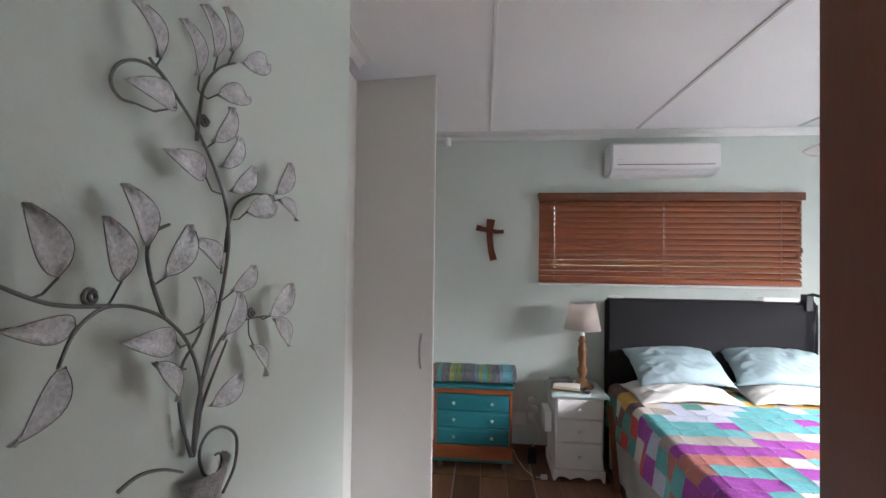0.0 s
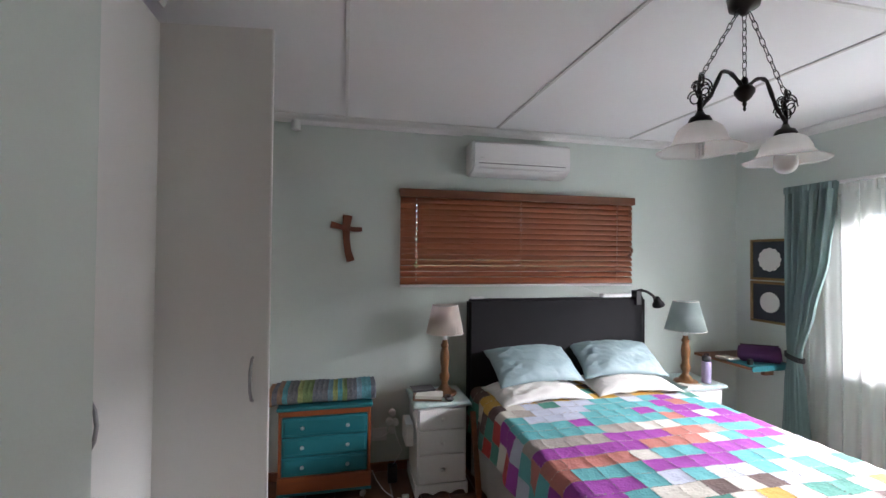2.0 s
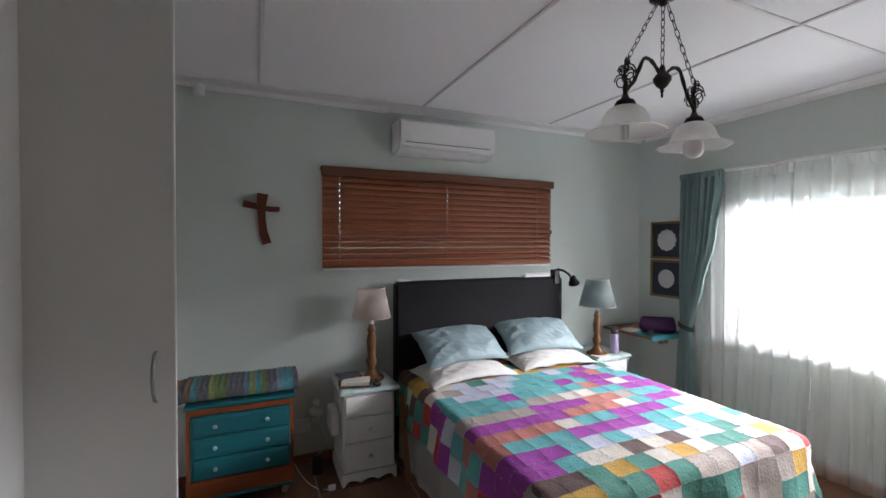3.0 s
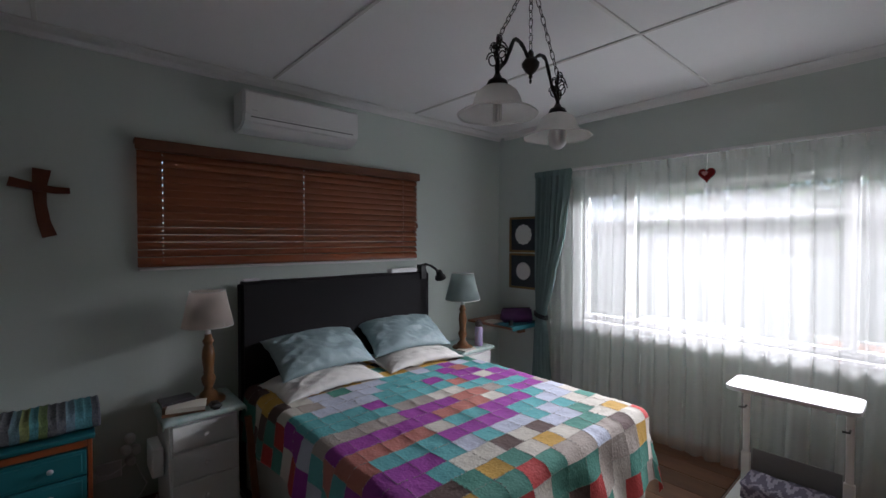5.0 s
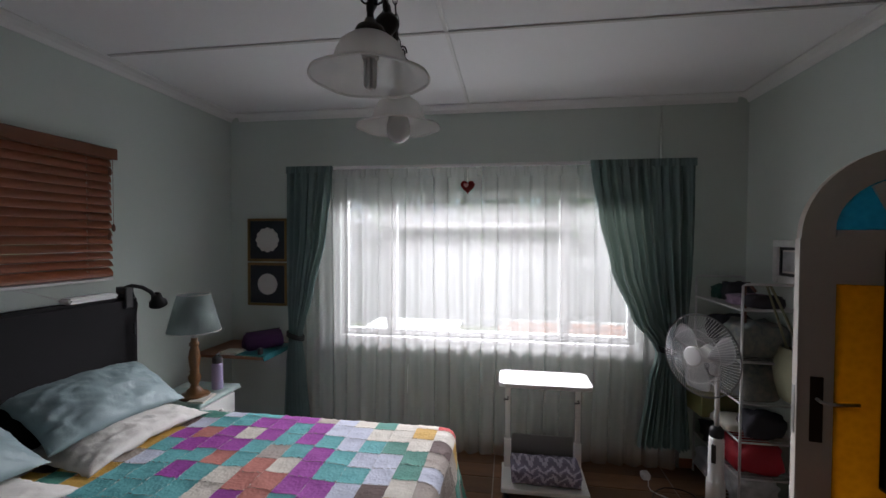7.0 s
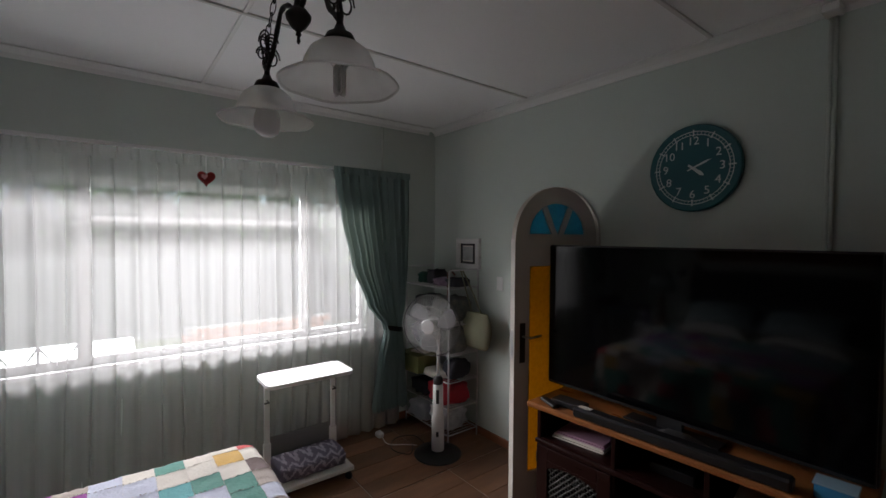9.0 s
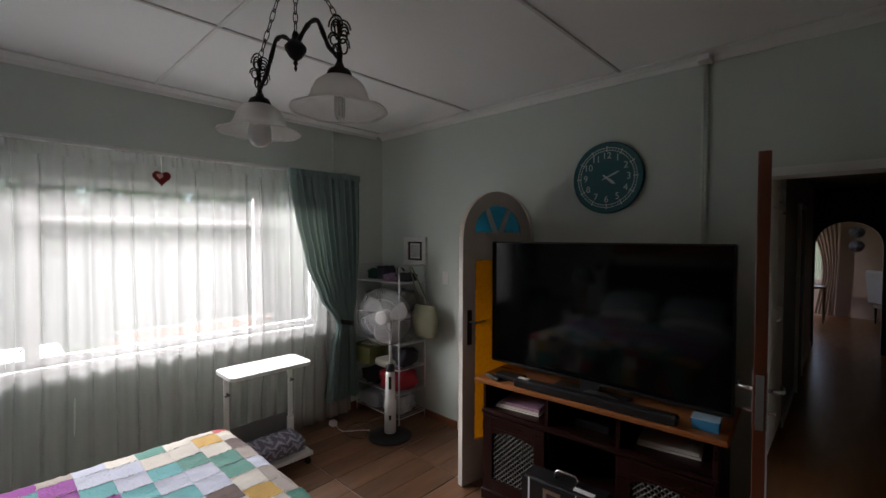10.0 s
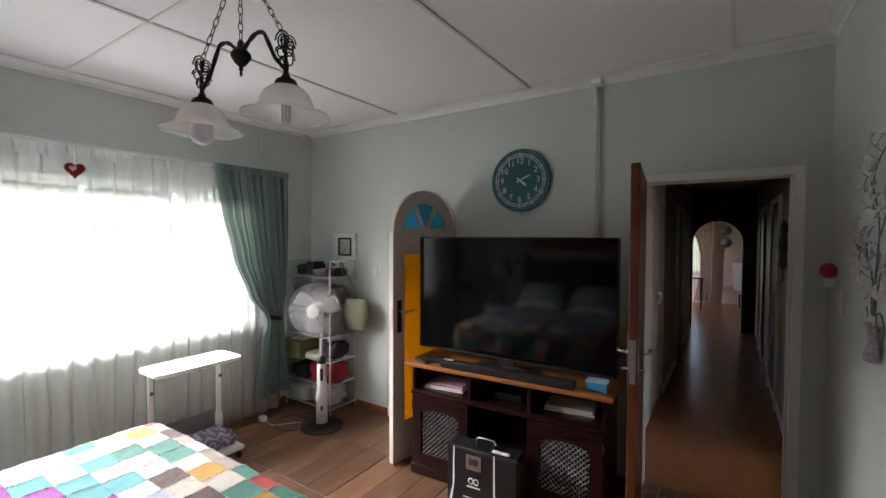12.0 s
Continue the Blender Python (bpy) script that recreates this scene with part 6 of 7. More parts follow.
for k in range(3):
    bm = bmesh.new()
    g = []
    for i in range(9):
        f = i / 8
        r_ = 0.04 + 0.165 * f
        w0 = 0.3 + 0.5 * math.sin(math.pi * (0.15 + 0.75 * f))
        row = []
        for j in range(7):
            a = (j / 6 - 0.5) * w0 * 1.3 + 0.25 * f
            row.append(bm.verts.new((r_ * math.cos(a), r_ * math.sin(a), 0.022 * (0.5 - j / 6))))
        g.append(row)
    for i in range(8):
        for j in range(6):
            bm.faces.new((g[i][j], g[i + 1][j], g[i + 1][j + 1], g[i][j + 1]))
    bmesh.ops.solidify(bm, geom=bm.faces[:], thickness=0.002)
    part("blade", bm, M["blade"], fan, smooth=True, at=pan @ pose(0, 0, -0.01, 0, 0, 100 + 120 * k))
part("blade_hub", lathe(bmesh.new(), [(0.042, -0.05), (0.042, 0.02), (0.03, 0.03)], 20), M["plastic"], fan, smooth=True, at=pan)

# ---- wire rack in the corner with its load ----
M["racksteel"] = mat("grey_white_enamel", (0.6, 0.6, 0.6), 0.4, 0.2, 8, 80, 0.05)
rk = thing("wire_rack", (3.42, -0.08, 0), "white tubular storage rack in the corner, full of things", "rack")
rw, rd = 0.32, 0.16
for x in (-rw, rw):
    for y in (-rd, rd):
        part("post", lathe(bmesh.new(), [(0.0075, 0), (0.0075, 1.38)], 10, (x, y, 0)), M["racksteel"], rk, smooth=True)
    part("end_hoop", tube(bmesh.new(), [(x, -rd, 1.38), (x, -rd, 1.445), (x, -rd + 0.015, 1.455), (x, rd - 0.015, 1.455), (x, rd, 1.445), (x, rd, 1.38)], 0.0075, 8), M["racksteel"], rk, smooth=True)
LV = [0.07, 0.29, 0.51, 0.74, 0.99, 1.3]
for z in LV:
    bm = bmesh.new()
    for y in (-rd, rd):
        tube(bm, [(-rw, y, z), (rw, y, z)], 0.0055, 6)
    for x in (-rw, rw):
        tube(bm, [(x, -rd, z), (x, rd, z)], 0.0055, 6)
    for i in range(1, 16):
        x = -rw + 2 * rw * i / 16
        tube(bm, [(x, -rd, z), (x, rd, z)], 0.0025, 4)
    part("shelf", bm, M["racksteel"], rk)
M["redbag"] = mat("red_fabric", (0.4, 0.015, 0.03), 0.7, 0.15, 6, 120, 0.3)
M["box"] = mat("green_cardboard", (0.28, 0.24, 0.1), 0.8, 0.3, 5, 70, 0.1, col2=(0.12, 0.17, 0.05))
M["dark"] = mat("dark_clothing", (0.03, 0.03, 0.04), 0.9, 0.3, 8, 120, 0.4)
M["floral"] = mat("floral_cloth", (0.3, 0.28, 0.22), 0.9, 0.5, 22, 120, 0.3, col2=(0.05, 0.09, 0.12))
M["lilac"] = mat("lilac_cloth", (0.36, 0.26, 0.34), 0.9, 0.4, 25, 120, 0.3, col2=(0.1, 0.06, 0.12))
M["navy"] = mat("navy_cloth", (0.03, 0.035, 0.07), 0.9, 0.3, 8, 120, 0.4)
M["greencase"] = mat("dark_green_cloth", (0.01, 0.07, 0.05), 0.7, 0.2, 6, 120, 0.2)


def bundle(name, place, size, material, label, cat, seed, lump=0.25, sq=0.5):
    """A soft packed thing: a rounded, lumpy block."""
    ob = thing(name, place, label, cat, "things on the rack")
    bm = bmesh.new()
    n, k = 28, 12
    rings = []
    for j in range(k + 1):
        ph_ = -math.pi / 2 + math.pi * j / k
        row = []
        for i in range(n):
            th = 2 * math.pi * i / n
            c_, s_ = math.cos(th), math.sin(th)
            cp, sp_ = math.cos(ph_), math.sin(ph_)
            f = lambda q: math.copysign(abs(q) ** sq, q)
            p = Vector((f(c_) * f(cp), f(s_) * f(cp), f(sp_)))
            q = 1 + lump * noise.noise(p * 2.1 + Vector((seed, 0, 0))) + 0.4 * lump * noise.noise(p * 6 + Vector((seed, 3, 0)))
            row.append(bm.verts.new((p.x * size[0] / 2 * q, p.y * size[1] / 2 * q, max(0.001, (p.z * q + 1) * size[2] / 2))))
        rings.append(row)
    for a, b in zip(rings, rings[1:]):
        for i in range(n):
            bm.faces.new((a[i], a[(i + 1) % n], b[(i + 1) % n], b[i]))
    bmesh.ops.remove_doubles(bm, verts=bm.verts[:], dist=0.0008)
    part("cloth", bm, material, ob, smooth=True)
    return ob


bx0 = 3.42
bundle("pouch", (bx0 + 0.17, -0.06, LV[5] + 0.008), (0.13, 0.18, 0.1), M["greencase"], "dark green pouch on the top shelf of the rack", "pouch", 1.0)
bundle("black_purse", (bx0 + 0.03, -0.06, LV[5] + 0.008), (0.15, 0.16, 0.13), M["dark"], "black leather purse on the top shelf of the rack", "purse", 11.0)
bundle("folded_scarf", (bx0 - 0.14, -0.05, LV[5] + 0.008), (0.2, 0.22, 0.07), M["lilac"], "folded lilac scarf on the rack", "scarf", 2.0)
bundle("beret", (bx0 - 0.27, -0.06, LV[5] + 0.008), (0.11, 0.2, 0.08), M["dark"], "dark cloth cap on the top shelf", "cap", 12.0)
bundle("folded_clothes", (bx0 - 0.17, -0.06, LV[4] + 0.008), (0.28, 0.28, 0.22), M["floral"], "pile of patterned folded clothes on the rack", "clothes", 3.0)
bundle("dark_clothes", (bx0 + 0.14, -0.08, LV[4] + 0.008), (0.3, 0.26, 0.2), M["dark"], "pile of dark folded clothes on the rack", "clothes", 13.0)
bundle("beach_bag", (bx0 - 0.16, -0.05, LV[3] + 0.008), (0.32, 0.28, 0.22), M["floral"], "patterned cloth bag on the rack", "bag", 4.0)
bundle("navy_bundle", (bx0 + 0.15, -0.08, LV[3] + 0.008), (0.3, 0.26, 0.2), M["navy"], "bundle of navy cloth on the rack", "cloth", 14.0)
bc = thing("cardboard_box", (bx0 + 0.17, 0.03, LV[2] + 0.008), "printed green and brown cardboard box on the rack", "box", "things on the rack", 6)
part("carton", B((-0.14, 0.14, -0.12, 0.14, 0, 0.15), bev=0.003), M["box"], bc)
part("lid", B((-0.144, 0.144, -0.124, 0.144, 0.15, 0.156)), M["box"], bc)
book((bx0 + 0.16, -0.02, LV[2] + 0.166), 0.16, 0.22, 0.012, M["paper"], 15, "magazine on the cardboard box")
bundle("paper_stack", (bx0 - 0.1, 0.0, LV[2] + 0.008), (0.24, 0.24, 0.06), M["paper"], "loose white papers on the rack", "papers", 5.0, 0.1)
bundle("black_bag", (bx0 - 0.23, -0.08, LV[2] + 0.008), (0.16, 0.22, 0.15), M["dark"], "black cloth bag beside papers", "bag", 6.0)
bundle("red_bag", (bx0 - 0.16, -0.05, LV[1] + 0.008), (0.3, 0.28, 0.17), M["redbag"], "red fabric bag on the rack", "bag", 7.0)
bundle("dark_bundle", (bx0 + 0.14, -0.05, LV[1] + 0.008), (0.26, 0.26, 0.13), M["dark"], "bundle of dark cloth on the rack", "cloth", 8.0)
M["wrap"] = mat("clear_plastic_wrap", (0.45, 0.46, 0.47), 0.15, 0.3, 16, 40, 0.8)
bundle("plastic_wrapped_parcel", (bx0 - 0.14, -0.06, LV[0] + 0.008), (0.28, 0.26, 0.19), M["wrap"], "parcel in crumpled clear plastic on the rack", "parcel", 9.0, 0.4)
bundle("grey_cushion", (bx0 + 0.12, -0.02, LV[0] + 0.008), (0.28, 0.28, 0.16), mat("pale_grey_cloth", (0.35, 0.36, 0.38), 0.9), "pale grey cloth bundle low on the rack", "cloth", 10.0)
M["tote"] = mat("olive_canvas", (0.25, 0.25, 0.16), 0.9, 0.15, 7, 120, 0.3)
tote = thing("tote_bag", (3.0, -0.14, 0.8), "pale olive cloth tote bag hanging from the rack", "bag")
bm = bmesh.new()
rings = []
for j in range(11):
    f = j / 10
    w_, d_ = 0.06 + 0.115 * math.sin(math.pi * min(1, 0.2 + 0.62 * (1 - f))), 0.05 * math.sin(math.pi * (0.12 + 0.75 * (1 - f))) + 0.008
    rings.append([bm.verts.new((w_ * math.cos(2 * math.pi * i / 20) + 0.006 * noise.noise((i, f * 4, 1)), d_ * math.sin(2 * math.pi * i / 20), 0.3 * f)) for i in range(20)])
for a, b in zip(rings, rings[1:]):
    for i in range(20):
        bm.faces.new((a[i], a[(i + 1) % 20], b[(i + 1) % 20], b[i]))
bm.faces.new(rings[0][::-1])
part("sack", bm, M["tote"], tote, smooth=True)
part("strap", tube(bmesh.new(), [(-0.06, 0, 0.29), (0.02, 0.03, 0.47), (0.1, 0.07, 0.645), (0.105, 0.09, 0.65), (0.09, 0.05, 0.5), (0.06, 0.0, 0.29)], 0.007, 6), M["tote"], tote, smooth=True)
hb = thing("brown_strap", (3.12, 0.0, 1.05), "brown leather strap hanging over the rack", "strap")
part("band", tube(bmesh.new(), [(0.0, 0.0, 0.36), (0.03, 0.02, 0.405), (0.06, 0.03, 0.38), (0.07, 0.02, 0.2), (0.1, 0.0, 0.0)], 0.009, 6), mat("brown_leather", (0.1, 0.035, 0.02), 0.5), hb, smooth=True)
for pts, nm in (([(3.3, 0.3, 0.006), (3.15, 0.42, 0.006), (3.3, 0.5, 0.006), (3.45, 0.38, 0.006), (3.4, 0.22, 0.006), (3.2, 0.24, 0.006), (3.08, 0.3, 0.006)], "black"), ([(3.55, 0.45, 0.006), (3.4, 0.48, 0.006), (3.3, 0.36, 0.006), (3.22, 0.28, 0.006)], "plastic")):
    cb = thing("cable", (pts[0][0], pts[0][1], 0), "electric cable lying loose on the floor", "cable", "cables on the floor")
    cv = []
    for i in range(len(pts) - 1):
        for f in (0, 0.33, 0.66):
            a0, a1 = Vector(pts[max(0, i - 1)]), Vector(pts[i])
            a2, a3 = Vector(pts[i + 1]), Vector(pts[min(len(pts) - 1, i + 2)])
            q = 0.5 * ((2 * a1) + (a2 - a0) * f + (2 * a0 - 5 * a1 + 4 * a2 - a3) * f * f + (3 * a1 - a0 - 3 * a2 + a3) * f ** 3)
            cv.append((q.x - pts[0][0], q.y - pts[0][1], 0.006))
    part("wire", tube(bmesh.new(), cv, 0.004, 6), M[nm], cb, smooth=True)
pl = thing("white_plug", (3.56, 0.47, 0), "white plug adaptor on the floor", "plug")
part("body", B((-0.035, 0.035, -0.03, 0.03, 0, 0.05), bev=0.012), M["plastic"], pl)

# ---- overbed trolley table ----
trl = thing("trolley_table", (3.29, 1.21, 0), "white overbed trolley table with a low shelf on castors", "table")
bm = bmesh.new()
rr = 0.05
pts = []
for cx, cy, a0 in ((0.155 - rr, 0.3 - rr, 0), (-0.155 + rr, 0.3 - rr, 90), (-0.155 + rr, -0.3 + rr, 180), (0.155 - rr, -0.3 + rr, 270)):
    pts += [(cx + rr * math.cos(radians(a0 + 15 * i)), cy + rr * math.sin(radians(a0 + 15 * i))) for i in range(7)]
prism(bm, pts, 0.748, 0.772, "z")
part("tabletop", bm, mat("white_melamine", (0.6, 0.6, 0.6), 0.4, 0.02, 3, 120, 0.02), trl)
for y in (-0.24, 0.24):
    part("column", B((0.087, 0.103, y - 0.018, y + 0.018, 0.1, 0.748), bev=0.004), M["plastic"], trl)
    part("inner_column", B((0.081, 0.109, y - 0.025, y + 0.025, 0.1, 0.3), bev=0.004), M["white"], trl)
    part("clamp_knob", tube(bmesh.new(), [(0.085, y, 0.6), (0.04, y, 0.6), (0.035, y + 0.03, 0.6)], 0.006, 6), M["black"], trl, "black clamp knob")
part("back_board", B((0.112, 0.122, -0.21, 0.21, 0.11, 0.33), bev=0.002), M["bars"], trl, "grey back board")
part("low_shelf", B((-0.19, 0.15, -0.28, 0.28, 0.07, 0.1), bev=0.004), M["white"], trl)
for x in (-0.16, 0.12):
    for y in (-0.25, 0.25):
        part("castor", lathe(bmesh.new(), [(0.022, -0.011), (0.026, -0.006), (0.026, 0.006), (0.022, 0.011)], 14), M["black"], trl, at=pose(x, y, 0.026, 90, 0, 40))
        part("castor_fork", B((x - 0.01, x + 0.01, y - 0.01, y + 0.01, 0.03, 0.071)), M["black"], trl)
M["chev"] = mat("grey_lilac_crochet", (0.16, 0.14, 0.19), 0.95, 0.3, 10, 120, 0.6)
M["chev2"] = mat("pale_lilac_crochet", (0.4, 0.37, 0.44), 0.95, 0.3, 10, 120, 0.6)
bk = thing("folded_throw", (3.27, 1.2, 0.1), "folded grey and lilac zigzag crocheted throw on the shelf", "throw")
bm = bmesh.new()
rows_ = []
kp = 40
for i in range(41):
    y = -0.22 + 0.44 * i / 40
    rows_.append([bm.verts.new((0.135 * math.copysign(abs(math.cos(a)) ** 0.5, math.cos(a)) + 0.01 * noise.noise((y * 9, a, 1)), y + 0.02 * noise.noise((a * 2, y * 4, 4)), max(0.001, 0.055 + 0.055 * math.copysign(abs(math.sin(a)) ** 0.7, math.sin(a)) + 0.014 * noise.noise((y * 8, a * 2, 2))))) for a in (2 * math.pi * j / kp for j in range(kp))])
for i in range(40):
    for j in range(kp):
        f = bm.faces.new((rows_[i][j], rows_[i][(j + 1) % kp], rows_[i + 1][(j + 1) % kp], rows_[i + 1][j]))
        zig = j + int(abs((i % 8) - 4))
        f.material_index = 1 if zig % 5 < 2 else 0
bm.faces.new(rows_[0]), bm.faces.new(rows_[-1][::-1])
bmesh.ops.recalc_face_normals(bm, faces=bm.faces[:])
part("wool", bm, [M["chev"], M["chev2"]], bk, smooth=True)

# ---- metal tree wall art ----
M["leafmetal"] = mat("brushed_silver_leaf", (0.22, 0.22, 0.23), 0.45, 0.35, 60, 230, 0.6, metal=0.1, col2=(0.92, 0.92, 0.93))
M["stemmetal"] = mat("grey_metal_stem", (0.17, 0.17, 0.165), 0.45, 0.2, 10, 90, 0.15, metal=0.6)
art = thing("wall_art", (W, 0.68, 1.25), "silver metal leaf spray in a vase hung on the wall", "wall art")
STEMS = (
    ((0.642, 1.41), (0.65, 1.49), (0.68, 1.583), (0.704, 1.67), (0.71, 1.732), (0.692, 1.791), (0.655, 1.843), (0.623, 1.876), (0.593, 1.899), (0.559, 1.923), (0.525, 1.923), (0.499, 1.908), (0.49, 1.886), (0.503, 1.872), (0.523, 1.873)),
    ((0.628, 1.857), (0.632, 1.899), (0.646, 1.943), (0.685, 1.985), (0.733, 2.014)),
    ((0.58, 1.907), (0.567, 1.927), (0.554, 1.941)),
    ((0.708, 1.701), (0.719, 1.74), (0.745, 1.782), (0.798, 1.806), (0.855, 1.812)),
    ((0.647, 1.412), (0.66, 1.487), (0.693, 1.551), (0.744, 1.584), (0.837, 1.583)),
    ((0.652, 1.409), (0.655, 1.46), (0.671, 1.505), (0.708, 1.563)),
)
STEMS += (
    ((0.642, 1.41), (0.653, 1.461), (0.649, 1.518), (0.622, 1.573), (0.58, 1.613), (0.533, 1.634), (0.494, 1.641), (0.471, 1.634), (0.453, 1.617), (0.441, 1.589)),
    ((0.497, 1.641), (0.445, 1.647), (0.414, 1.657), (0.37, 1.682)),
    ((0.573, 1.617), (0.554, 1.664), (0.55, 1.7), (0.564, 1.724), (0.594, 1.737)),
    ((0.634, 1.414), (0.616, 1.482), (0.62, 1.54), (0.658, 1.58), (0.69, 1.641)),
    ((0.719, 1.317), (0.752, 1.343), (0.758, 1.389), (0.723, 1.42), (0.685, 1.427), (0.663, 1.408), (0.67, 1.373), (0.693, 1.357), (0.711, 1.367), (0.704, 1.387), (0.689, 1.391)),
    ((0.522, 1.425), (0.55, 1.43), (0.581, 1.422), (0.613, 1.403)),
)
# root, angle and length of each leaf, branch by branch
LEAVES_TOP = ((0.545, 1.936, 130, 0.061), (0.614, 1.943, 118, 0.069), (0.652, 1.986, 118, 0.067), (0.691, 2.013, 110, 0.061), (0.72, 2.008, 23, 0.088), (0.657, 1.933, 18, 0.083), (0.572, 1.884, 175, 0.075), (0.65, 1.861, 57, 0.078), (0.67, 1.828, 53, 0.073), (0.631, 1.806, 164, 0.078))
LEAVES_MIDDLE = ((0.695, 1.795, 40, 0.083), (0.739, 1.769, 17, 0.097), (0.839, 1.812, 53, 0.089), (0.851, 1.804, -24, 0.086), (0.425, 1.676, 114, 0.072), (0.494, 1.668, 106, 0.072), (0.532, 1.708, 118, 0.076), (0.56, 1.67, 58, 0.08), (0.671, 1.679, 147, 0.074), (0.703, 1.641, 33, 0.072))
LEAVES_LOW = ((0.635, 1.601, 104, 0.068), (0.686, 1.575, 60, 0.073), (0.822, 1.585, 32, 0.103), (0.84, 1.578, -45, 0.094), (0.764, 1.544, -54, 0.082), (0.581, 1.585, 169, 0.084), (0.547, 1.568, -55, 0.075), (0.655, 1.478, 20, 0.08), (0.434, 1.591, -128, 0.071), (0.443, 1.629, 175, 0.066))


def smooth_line(pts, k=5):
    out = []
    for i in range(len(pts) - 1):
        p = [Vector(pts[max(0, min(len(pts) - 1, i + o))]) for o in (-1, 0, 1, 2)]
        for j in range(k):
            f = j / k
            out.append(0.5 * (2 * p[1] + (p[2] - p[0]) * f + (2 * p[0] - 5 * p[1] + 4 * p[2] - p[3]) * f * f + (3 * p[1] - p[0] - 3 * p[2] + p[3]) * f ** 3))
    return out + [Vector(pts[-1])]


def on_wall(p, d):
    return (d, p[0] - 0.68, p[1] - 1.25)


for i, st_pts in enumerate(STEMS):
    ln = smooth_line(st_pts)
    n = len(ln)
    part("stem", tube(bmesh.new(), [on_wall(p, 0.018 + 0.006 * math.sin(3 * j / n + i)) for j, p in enumerate(ln)], [0.0028 - 0.001 * j / n for j in range(n)], 6), M["stemmetal"], art, smooth=True)

def leaf(length, width, n=10):
    bm = bmesh.new()
    g = []
    for i in range(n + 1):
        f = i / n
        w_ = width * math.sin(math.pi * f ** 0.8) ** 0.85
        row = []
        for j in range(5):
            s = j / 4 * 2 - 1
            row.append(bm.verts.new((0.012 * math.sin(math.pi * f) - 0.006 * (1 - abs(s)) + 0.004 * s * f, s * w_ / 2, length * f)))
        g.append(row)
    for i in range(n):
        for j in range(4):
            bm.faces.new((g[i][j], g[i][j + 1], g[i + 1][j + 1], g[i + 1][j]))
    bmesh.ops.remove_doubles(bm, verts=bm.verts[:], dist=0.0004)
    bmesh.ops.solidify(bm, geom=bm.faces[:], thickness=0.001)
    return bm


for y, z, a, l_ in (*LEAVES_TOP, *LEAVES_MIDDLE, *LEAVES_LOW):
    ang_ = radians(a)
    m_ = Matrix.Translation(on_wall((y, z), 0.036)) @ Matrix.Rotation(-(ang_ - math.pi / 2) * -1, 4, "X") @ Matrix.Rotation(radians(9 * math.sin(y * 90 + z * 40)), 4, "Z")
    lf = part("leaf", leaf(l_, l_ * 0.42), M["leafmetal"], art, "dappled silver leaf", smooth=True, at=m_)
    ll, wd = l_, l_ * 0.42
    ring = []
    for sg in (1, -1):
        for k in range(9):
            f = k / 9 if sg > 0 else 1 - k / 9
            ring.append((0.012 * math.sin(math.pi * f) + 0.004 * sg * f, sg * wd / 2 * math.sin(math.pi * f ** 0.8) ** 0.85, ll * f))
    part("rim", tube(bmesh.new(), ring, 0.0005, 4, True), M["stemmetal"], lf)
    near = min((q for st in STEMS for q in smooth_line(st, 3)), key=lambda q: math.hypot(q[0] - y, q[1] - z) + (0.03 if q[1] > z else 0.0))
    if 0.006 < math.hypot(near[0] - y, near[1] - z) < 0.16:
        part("stalk", tube(bmesh.new(), [on_wall(near, 0.02), on_wall(((near[0] + y) / 2 + 0.004, (near[1] + z) / 2 - 0.006), 0.022), on_wall((y, z), 0.036)], 0.0014, 5), M["stemmetal"], art)
for y0, z0_ in ((0.469, 1.653), (0.777, 1.596), (0.643, 1.889)):
    pts = [on_wall((y0 + 0.0095 * (1 - k / 30) * math.cos(k * 0.55), z0_ + 0.0095 * (1 - k / 30) * math.sin(k * 0.55)), 0.022 + 0.0003 * k) for k in range(25)]
    part("rosette", tube(bmesh.new(), pts, 0.0022, 6), M["stemmetal"], art, "small rolled metal rosette", smooth=True)
bm = bmesh.new()
vp = [(0.045, 0.0), (0.05, 0.02), (0.038, 0.06), (0.034, 0.09), (0.045, 0.125), (0.05, 0.135)]
rings = [[bm.verts.new((max(0.004, 0.012 + r_ * 0.7 * math.sin(math.pi * i / 12)), -0.012 - r_ * math.cos(math.pi * i / 12), z)) for i in range(13)] for r_, z in vp]
for a, b in zip(rings, rings[1:]):
    for i in range(12):
        bm.faces.new((a[i], a[i + 1], b[i + 1], b[i]))
bmesh.ops.solidify(bm, geom=bm.faces[:], thickness=0.002)
part("vase", bm, M["leafmetal"], art, "ribbed silver half vase", smooth=True)

# ---- red and white wall ornament and the switch by the door ----
sn = thing("plug_in_lamp", (W, -0.1, 1.44), "small plug-in lamp with a red cloth cap", "night light")
part("body", B((0.0, 0.045, -0.028, 0.028, 0, 0.055), bev=0.01), M["plastic"], sn)
bm = bmesh.new()
ball(bm, (0.03, 0, 0.085), 0.05, 16, (0.75, 1.0, 0.8))
part("cap", bm, M["redbag"], sn, "red cloth cap", smooth=True)
s2 = thing("light_switch", (W, 0.06, 1.33), "white rectangular light switch", "light switch")
part("plate", B((0, 0.008, -0.036, 0.036, 0, 0.115), bev=0.003), M["plastic"], s2)
part("rocker", B((0.008, 0.013, -0.011, 0.011, 0.045, 0.075), bev=0.002), M["plastic"], s2)

